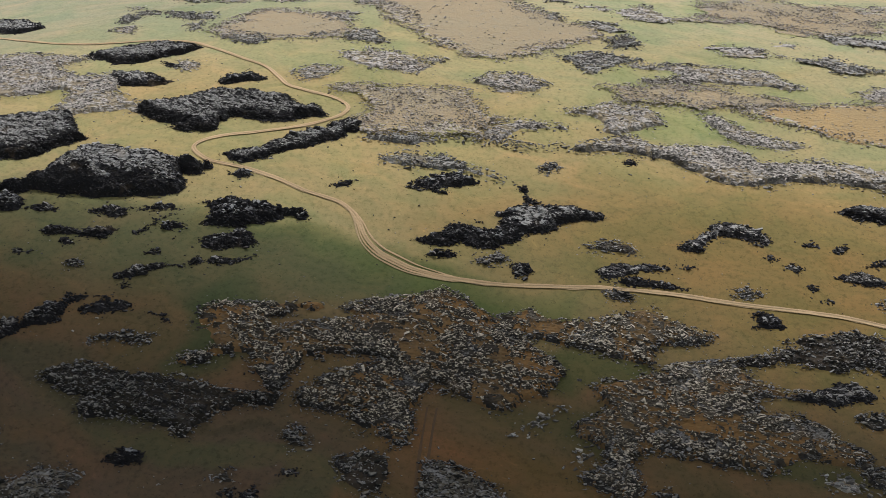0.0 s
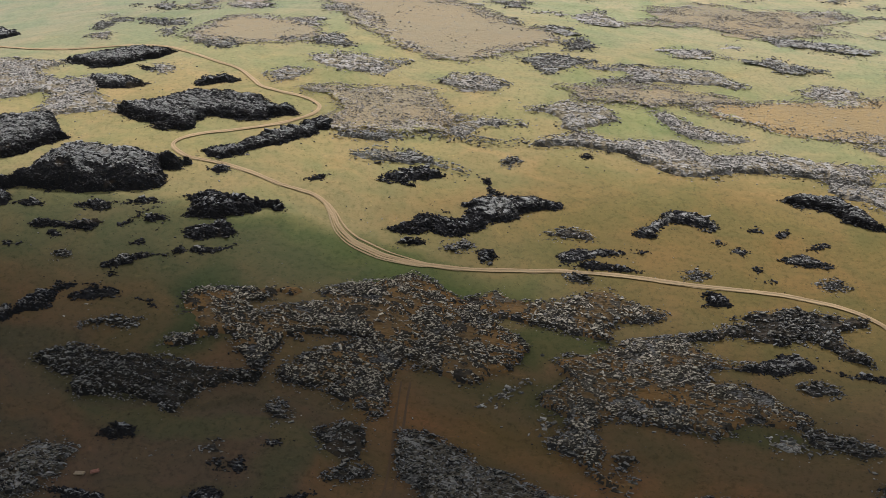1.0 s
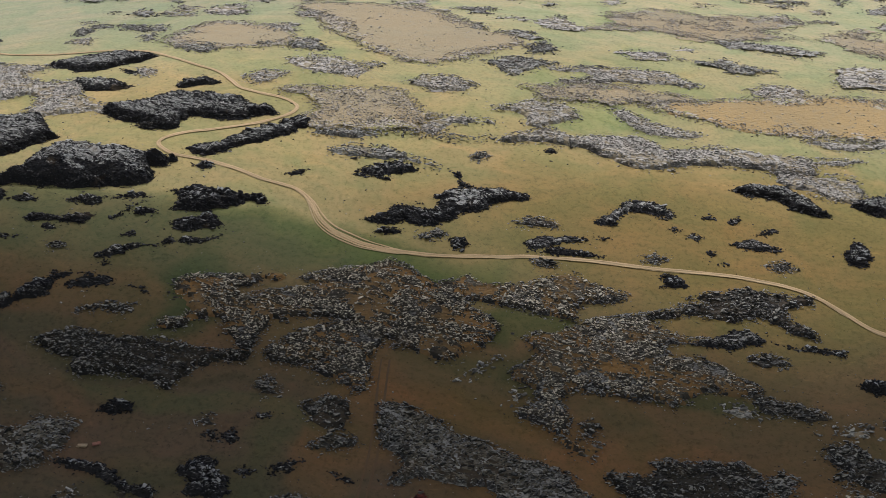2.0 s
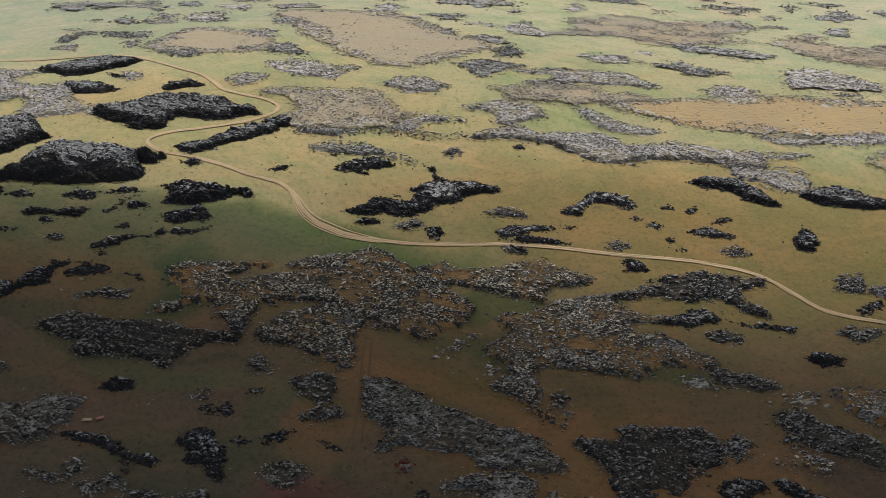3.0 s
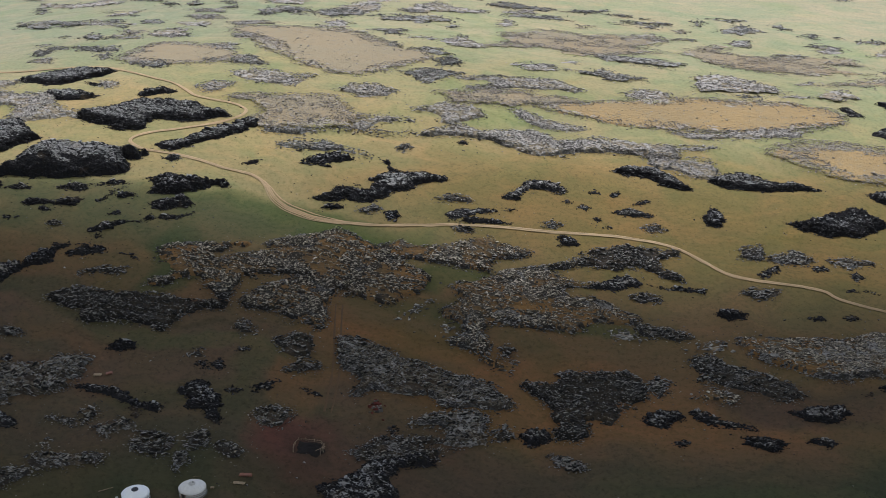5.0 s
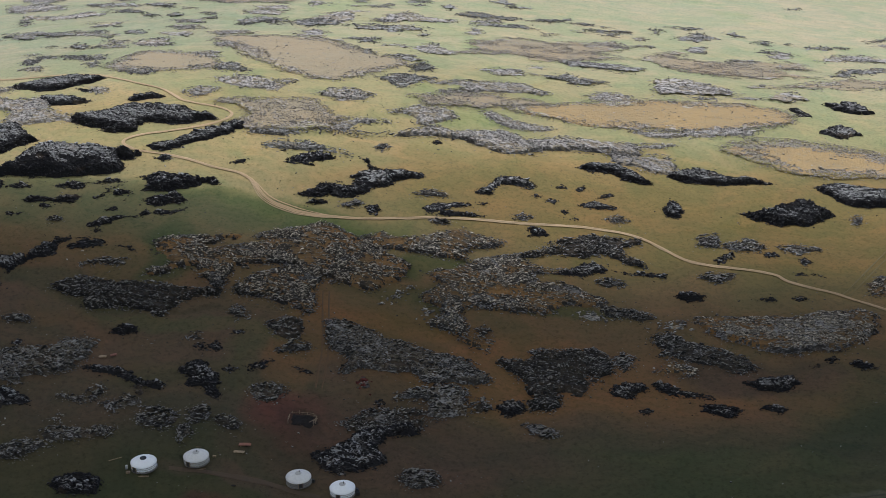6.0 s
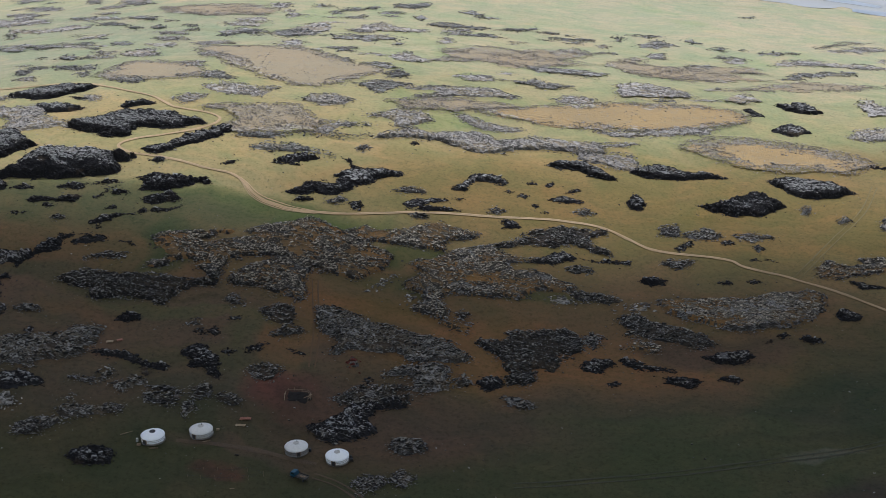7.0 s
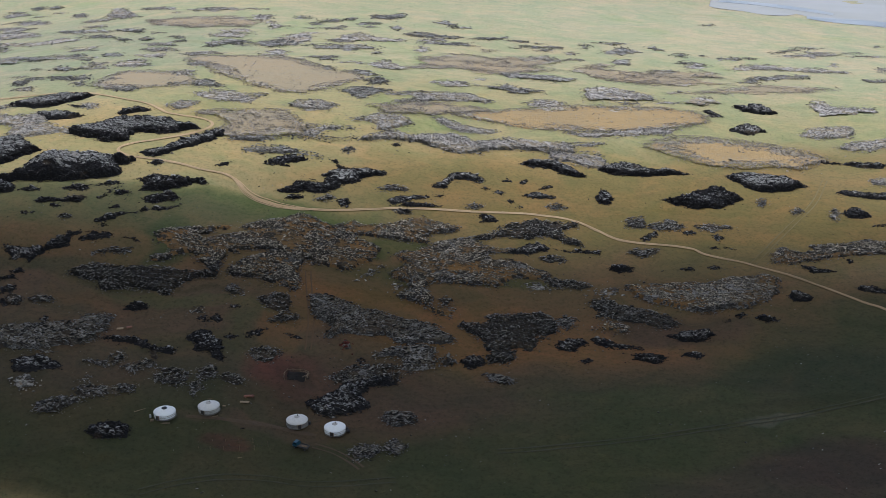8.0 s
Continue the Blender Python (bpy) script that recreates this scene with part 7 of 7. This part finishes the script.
def truck():
    t = thing_at("flatbed_truck", -38.5, 272.4, 153, "small blue-cabbed flatbed truck parked on turf", "truck")
    t.scale = (0.82, 0.82, 0.82)
    bm = bmesh.new()
    for y in (-0.42, 0.42):
        box(bm, (-0.2, y, 0.72), (5.6, 0.12, 0.2))
    for x in (-2.6, -1.2, 0.4, 2.2):
        box(bm, (x, 0, 0.72), (0.12, 0.8, 0.14))
    part("chassis", bm, STEEL, t)
    bm = bmesh.new()
    side = ((1.05, 0.75), (2.75, 0.75), (2.85, 1.45), (2.55, 2.3), (1.15, 2.4), (1.05, 2.2))
    a = [bm.verts.new((x, -1.02, z)) for x, z in side]
    b = [bm.verts.new((x, 1.02, z)) for x, z in side]
    bm.faces.new(a)
    bm.faces.new(b[::-1])
    for k in range(6):
        bm.faces.new((a[k], b[k], b[(k + 1) % 6], a[(k + 1) % 6]))
    bmesh.ops.bevel(bm, geom=bm.edges[:], offset=0.06, segments=2, affect="EDGES")
    cab = part("cab", ready(bm), BLUE, t, "faded blue cab")
    bm = bmesh.new()
    box(bm, (2.72, 0, 1.88), (0.06, 1.7, 0.66), 0.01)
    bmesh.ops.rotate(bm, verts=bm.verts[:], cent=(2.72, 0, 1.88), matrix=Matrix.Rotation(radians(-19), 3, "Y"))
    part("windscreen", bm, GLASS, cab)
    for y in (-1.03, 1.03):
        bm = bmesh.new()
        box(bm, (1.85, y, 1.86), (0.95, 0.04, 0.52), 0.01)
        part("side_window", bm, GLASS, cab)
        bm = bmesh.new()
        box(bm, (2.88, y * 0.72, 1.02), (0.06, 0.26, 0.2), 0.03)
        part("headlight", bm, BED_BOARD, cab)
    bm = bmesh.new()
    box(bm, (2.92, 0, 0.68), (0.14, 2.1, 0.22), 0.04)
    part("bumper", bm, STEEL, t)
    bm = bmesh.new()
    box(bm, (-0.95, 0, 1.02), (3.7, 2.15, 0.14), 0.02)
    bed = part("bed", bm, BED_BOARD, t, "dusty pale truck bed")
    for y in (-1.06, 1.06):
        bm = bmesh.new()
        box(bm, (-0.95, y, 1.3), (3.7, 0.06, 0.42), 0.015)
        part("side_board", bm, STEEL, bed)
    for x, h in ((0.88, 0.9), (-2.78, 0.42)):
        bm = bmesh.new()
        box(bm, (x, 0, 1.09 + h / 2), (0.06, 2.15, h), 0.015)
        part("end_board", bm, BLUE if x > 0 else STEEL, bed)
    bm = bmesh.new()
    for k in range(4):
        box(bm, (-0.5 - 0.45 * k, 0.25 * math.sin(k * 2), 1.2 + 0.05 * (k % 2)), (0.5, 0.6, 0.22), 0.05, k)
    part("load", bm, WOOD, bed)
    for x in (2.0, -1.9):
        for y in (-0.88, 0.88):
            bm = bmesh.new()
            rod(bm, (x, y - 0.13, 0.42), (x, y + 0.13, 0.42), 0.42, 20)
            bmesh.ops.bevel(bm, geom=[e for e in bm.edges if abs(e.calc_face_angle(0)) > 1.2], offset=0.05, segments=1, affect="EDGES")
            wheel = part("wheel", bm, RUBBER, t, "black tyre")
            bm = bmesh.new()
            rod(bm, (x, y - 0.14, 0.42), (x, y + 0.14, 0.42), 0.22, 14)
            part("rim", bm, STEEL, wheel)


truck()


def pen():
    p = thing_at("livestock_pen", -43.4, 303.2, -3, "rough pole pen over black trodden dung", "livestock pen")
    bm = bmesh.new()
    bmesh.ops.create_grid(bm, x_segments=14, y_segments=10, size=1.0, matrix=Matrix.Diagonal((3.1, 2.1, 1, 1)))
    for v in bm.verts:
        edge = max(abs(v.co.x) / 3.1, abs(v.co.y) / 2.1)
        u, w = v.co.x / 3.1, v.co.y / 2.1
        swell = 1.0 + 0.4 * noise.noise(Vector((u * 1.6, w * 1.6, 4.0)))
        v.co.x, v.co.y = 3.2 * swell * u * math.sqrt(1 - w * w / 4), 2.2 * swell * w * math.sqrt(1 - u * u / 4)
        v.co.z = ground_z(v.co.x - 43.4, v.co.y + 303.2) - ground_z(-43.4, 303.2) - 0.05 + 0.25 * (1 - edge ** 4) + 0.1 * noise.noise(v.co * 1.4)
    part("dung_floor", bm, DUNG, p, "black trodden dung")
    posts = [(-3.2, -2.0), (-3.5, -0.6), (-3.4, 0.8), (-3.0, 2.0), (-1.2, 2.3), (0.8, 2.3), (2.6, 2.1), (3.5, 0.9), (3.6, -0.5), (3.2, -1.8)]
    for k, (x, y) in enumerate(posts):
        bm = bmesh.new()
        rod(bm, (x, y, -0.3), (x + 0.1 * math.sin(k * 3), y + 0.08, 1.25 + 0.2 * math.sin(k * 5)), 0.09, 7, 0.07)
        part("post", bm, TIMBER if k in (0, 8) else WOOD, p)
    for (ax, ay), (bx, by) in zip(posts, posts[1:]):
        for z in (0.5, 1.0):
            bm = bmesh.new()
            rod(bm, (ax, ay, z), (bx, by, z + 0.05), 0.055, 6)
            part("rail", bm, TIMBER if ax < -3.3 and bx < -3.3 else WOOD, p)
    bm = bmesh.new()
    rod(bm, (2.0, -1.2, 0.45), (3.9, 0.6, 0.7), 0.07, 6)
    part("loose_pole", bm, TIMBER, p)


pen()


def plank_stack(x, y, turn, label, mat, layers, length):
    s = thing_at("plank_stack", x, y, turn, label, "plank stack")
    for bx in (-length * 0.35, length * 0.35):
        bm = bmesh.new()
        box(bm, (bx, 0, 0.08), (0.14, 1.0, 0.16), 0.02)
        part("bearer", bm, WOOD, s)
    for k in range(layers):
        for j in range(4):
            bm = bmesh.new()
            box(bm, (0.12 * math.sin(5 * k + 3 * j), -0.36 + 0.24 * j, 0.2 + 0.09 * k), (length * (0.94 + 0.06 * math.cos(k * j)), 0.2, 0.07), 0.012, 0.03 * math.sin(k + 2 * j))
            part("plank", bm, mat, s)


plank_stack(-55.7, 292.2, 4, "stack of reddish-brown planks on turf", RED_WOOD, 4, 2.9)
plank_stack(-56.6, 289.7, -2, "low pile of pale sawn timber", TIMBER, 1, 2.7)
plank_stack(-97.8, 314.8, 8, "low pile of pale sawn timber beside lava", TIMBER, 3, 1.9)
plank_stack(-95.3, 316.0, 30, "small stack of reddish planks beside lava", RED_WOOD, 3, 1.6)


def fence():
    f = thing_at("corral_fence", -58.0, 271.0, 4, "faint sagging wire fence with thin brown posts", "fence")
    corners = [(-8.0, -1.6), (-8.2, 1.2), (-4.6, 1.6), (-1.0, 1.5), (2.6, 1.6), (6.4, 1.7), (10.6, -0.4), (7.0, -1.9), (3.0, -2.0), (-1.2, -1.9), (-4.8, -1.8)]
    for k, (x, y) in enumerate(corners):
        bm = bmesh.new()
        rod(bm, (x, y, -0.4), (x + 0.06 * math.sin(k), y, 1.15), 0.07, 6, 0.05)
        part("post", bm, WOOD, f)
    for (ax, ay), (bx, by) in zip(corners, corners[1:] + corners[:1]):
        for z in (0.45, 0.95):
            bm = bmesh.new()
            rod(bm, (ax, ay, z), (bx, by, z), 0.014, 4)
            part("wire", bm, IRON, f)


fence()


def barrel(x, y, label, mat):
    b = thing_at("barrel", x, y, 0, label, "barrel", "barrels by the gers")
    bm = bmesh.new()
    turned(bm, ((0.02, 0.0), (0.3, 0.0), (0.32, 0.3), (0.34, 0.45), (0.32, 0.6), (0.3, 0.9), (0.27, 0.9), (0.02, 0.86)), 16)
    part("drum", ready(bm), mat, b)
    for z in (0.3, 0.6):
        bm = bmesh.new()
        turned(bm, ((0.32, z - 0.02), (0.36, z), (0.32, z + 0.02)), 16)
        part("hoop", ready(bm), IRON, b)


barrel(-26.6, 281.6, "dark steel barrel standing beside a ger", IRON)
barrel(-37.3, 282.9, "dark steel barrel standing beside a ger", IRON)
barrel(-81.0, 279.2, "pale plastic barrel standing beside a ger", FELT)


def crate(x, y, turn, label, mat, size):
    c = thing_at("crate", x, y, turn, label, "crate", "crates by the gers")
    w, d, h = size
    for z in np.linspace(0.1, h - 0.1, 3):
        for sx, sy, ww, dd in ((0, -d / 2, w, 0.04), (0, d / 2, w, 0.04), (-w / 2, 0, 0.04, d), (w / 2, 0, 0.04, d)):
            bm = bmesh.new()
            box(bm, (sx, sy, float(z)), (ww, dd, 0.18), 0.01)
            part("slat", bm, mat, c)
    bm = bmesh.new()
    box(bm, (0, 0, h * 0.8), (w * 0.92, d * 0.92, 0.06), 0.01)
    part("lid", bm, mat, c)


crate(-26.4, 280.6, 20, "dark wooden crate against a ger wall", DOOR_PAINT, (1.0, 0.8, 0.9))
crate(-80.3, 277.9, 10, "weathered wooden crate on turf", WOOD, (0.9, 0.6, 0.5))
crate(-62.0, 287.0, 0, "weathered wooden crate on turf", TIMBER, (0.8, 0.5, 0.4))


def pole_bundle(x, y, turn, label, count, length):
    p = thing_at("pole_bundle", x, y, turn, label, "poles", "loose poles by the gers")
    for k in range(count):
        bm = bmesh.new()
        rod(bm, (-length / 2, 0.14 * k, 0.08 + 0.04 * (k % 2)), (length / 2, 0.14 * k + 0.1 * math.sin(k * 4), 0.1), 0.06, 6, 0.045)
        part("pole", bm, TIMBER if k % 2 else WOOD, p)


pole_bundle(-84.4, 281.6, 35, "two pale wooden poles lying on turf", 2, 3.2)
pole_bundle(-76.6, 277.3, 5, "bundle of pale poles lying on turf", 4, 2.6)
pole_bundle(-66.2, 289.6, 10, "single pale pole lying on turf", 1, 1.8)
pole_bundle(-64.5, 281.9, 18, "bundle of pale poles lying on turf", 3, 3.4)
pole_bundle(-54.3, 266.4, 8, "single pale pole lying on turf", 2, 1.2)


# ---- worn tracks ----
TRODDEN = turf_material("trodden_path", (0.09, 0.066, 0.048), (0.1, 0.073, 0.052), (0.075, 0.06, 0.045))
RUSTY = turf_material("rusty_soil_marks", (0.115, 0.075, 0.046), (0.105, 0.072, 0.047), (0.125, 0.078, 0.046))
DUSTY = turf_material("dusty_wheel_marks", (0.16, 0.128, 0.066), (0.15, 0.122, 0.062), (0.17, 0.134, 0.072))
FAINT = turf_material("faint_wheel_marks", (0.068, 0.067, 0.047), (0.06, 0.062, 0.042), (0.08, 0.07, 0.052))


def trail(points, offsets, width, mat, label, category):
    line = smooth_line(points, 1.0)
    for k, o in enumerate(offsets):
        strip("track", line, (o - width / 2, o + width / 2), 0.1, mat, label, category, ragged=width * 0.45, seed=50 + 7 * k)


trail([(-77.5, 249.6), (-70.5, 253.7), (-63.7, 256.4), (-56.7, 258.4), (-46.4, 259.0), (-32.9, 258.0), (-12.2, 261.3)], (-1.1, 0.9), 0.45, FAINT, "faint pale wheel mark in grass", "wheel mark")
trail([(-71.5, 281.1), (-63.7, 281.9), (-55.8, 281.6), (-47.8, 280.6), (-41.3, 279.1), (-34.9, 278.2)], (0.0,), 1.3, TRODDEN, "brown footpath trodden between the gers", "footpath")
trail([(-35.3, 273.8), (-29.7, 272.0), (-24.8, 268.8), (-21.5, 265.5)], (-0.8, 0.9), 0.6, TRODDEN, "brown wheel mark worn into turf", "wheel mark")
trail([(15.4, 274.5), (34.4, 277.0), (58.4, 280.0), (83.0, 284.4), (99.5, 286.6), (113.3, 290.3), (128.8, 294.4)], (-0.9, 0.9), 0.5, FAINT, "faint pale wheel mark in grass", "wheel mark")
trail([(-45.0, 354.0), (-43.4, 342.7), (-41.6, 329.0), (-41.2, 315.6)], (-0.9, 0.9), 0.5, RUSTY, "brown wheel mark worn into turf", "wheel mark")
trail([(108.9, 375.3), (117.6, 386.4), (129.7, 402.1), (142.9, 419.3), (152.6, 438.3)], (-0.9, 0.9), 0.4, DUSTY, "pale wheel mark in dry grass", "wheel mark")


# ---- far water on a pale mud flat ----
def sheet(name, near, far, lift, mat, label, category, ragged, seed):
    a, b = smooth_line(near, 6.0), smooth_line(far, 6.0)
    k = max(len(a), len(b))
    a, b = (np.stack([np.interp(np.linspace(0, 1, k), np.linspace(0, 1, len(q)), q[:, c]) for c in (0, 1)], 1) for q in (a, b))
    s = np.arange(k) * 5.0
    a[:, 1] += ragged * rough(s, s * 0, 45, 4, seed)
    b[:, 1] += ragged * 2 * rough(s, s * 0 + 9, 60, 4, seed + 3)
    rows = [a + (b - a) * f for f in np.linspace(0, 1, 7)]
    verts = np.concatenate([np.c_[q, land(q[:, 0], q[:, 1]) + lift] for q in rows])
    i = np.arange(k - 1)
    faces = np.concatenate([np.stack([i + r * k, i + r * k + 1, i + (r + 1) * k + 1, i + (r + 1) * k], 1) for r in range(6)])
    ob = new(name, mesh_of(name, verts, faces, [mat], True))
    tagged(ob, label, category, kind="structure")


def mud_material():
    m, n, l, b = material("pale_mud_flat", 0.9, 0.15)
    pos = n.new("ShaderNodeNewGeometry").outputs["Position"]
    stretch = n.new("ShaderNodeMapping")
    stretch.inputs["Scale"].default_value = (0.4, 1.0, 1.0)
    l.new(pos, stretch.inputs["Vector"])
    c = mix(n, l, ramp(n, l, nz(n, l, stretch.outputs[0], 0.03, 5, 0.6), 0.35, 0.65), (0.275, 0.275, 0.255), (0.3, 0.3, 0.295))
    l.new(c, b.inputs["Base Color"])
    return m


def water_material():
    m, n, l, b = material("still_shallow_water", 0.35, 0.35)
    pos = n.new("ShaderNodeNewGeometry").outputs["Position"]
    c = mix(n, l, ramp(n, l, nz(n, l, pos, 0.02, 4, 0.6), 0.4, 0.65), (0.2, 0.21, 0.22), (0.27, 0.275, 0.28))
    l.new(c, b.inputs["Base Color"])
    bump(n, l, b, nz(n, l, pos, 0.4, 3), 0.05, 0.3)
    return m


sheet("mud_flat", [(186.5, 808.1), (178.4, 783.0), (190.2, 776.0), (201.1, 773.8), (210.6, 766.2), (229.2, 772.1), (237.4, 781.0), (245.2, 768.4), (263.9, 756.0), (287.9, 752.0), (311.3, 743.6), (350.0, 735.0)], [(189.0, 822.0), (205.0, 880.0), (240.0, 900.0), (280.0, 920.0), (310.0, 925.0), (340.0, 930.0), (370.0, 930.0), (420.0, 930.0)], 0.14, mud_material(), "pale mud flat beside far shallow water", "mud flat", 4.0, 4)
WATER = water_material()
sheet("water", [(239.3, 763.9), (249.8, 758.7), (263.9, 756.0), (288.6, 754.0), (312.2, 745.8), (345.0, 738.0)], [(242.0, 773.1), (261.7, 772.6), (281.4, 774.5), (295.2, 772.7), (320.0, 766.0), (355.0, 758.0)], 0.26, WATER, "pale shallow water spread over the far plain", "water", 2.5, 8)
sheet("water", [(188.9, 804.9), (212.5, 804.4), (237.7, 795.9), (251.9, 790.9), (262.5, 785.0)], [(192.6, 812.8), (214.8, 813.9), (241.6, 809.9), (255.9, 804.6), (266.6, 794.6)], 0.26, WATER, "thin pale channel of water on a mud flat", "water", 2.0, 18)


# ---- loose stones on the turf ----
def loose_stones(count, low, high, size, seed):
    r = np.random.default_rng(seed)
    x, y = r.uniform(low[0], high[0], count), r.uniform(low[1], high[1], count)
    ok = rough(x, y, 22, 3, seed) > 0.05
    x, y = x[ok], y[ok]
    s = size * np.exp(r.normal(0, 0.35, len(x)))
    v = block_shapes(len(x), s, 0.6) + np.stack([x, y, land(x, y) + 0.25 * rough(x, y, 17, 3, 5) + 0.1 * s], 1)[:, None]
    return v.reshape(-1, 3), (SIDES[None] + 8 * np.arange(len(x))[:, None, None]).reshape(-1, 4)


v, f = loose_stones(2600, (-190, 250), (170, 470), 0.24, 11)
stones = new("scattered_stones", mesh_of("scattered_stones", v, f, [ROCK["dark"]]))
tagged(stones, "small dark stones strewn over the turf", "stones", kind="stuff")
v, f = loose_stones(190, (-130, 250), (130, 350), 0.24, 12)
stones = new("scattered_stones", mesh_of("scattered_stones", v, f, [ROCK["pale"]]))
tagged(stones, "small pale stones strewn over the turf", "stones", kind="stuff")
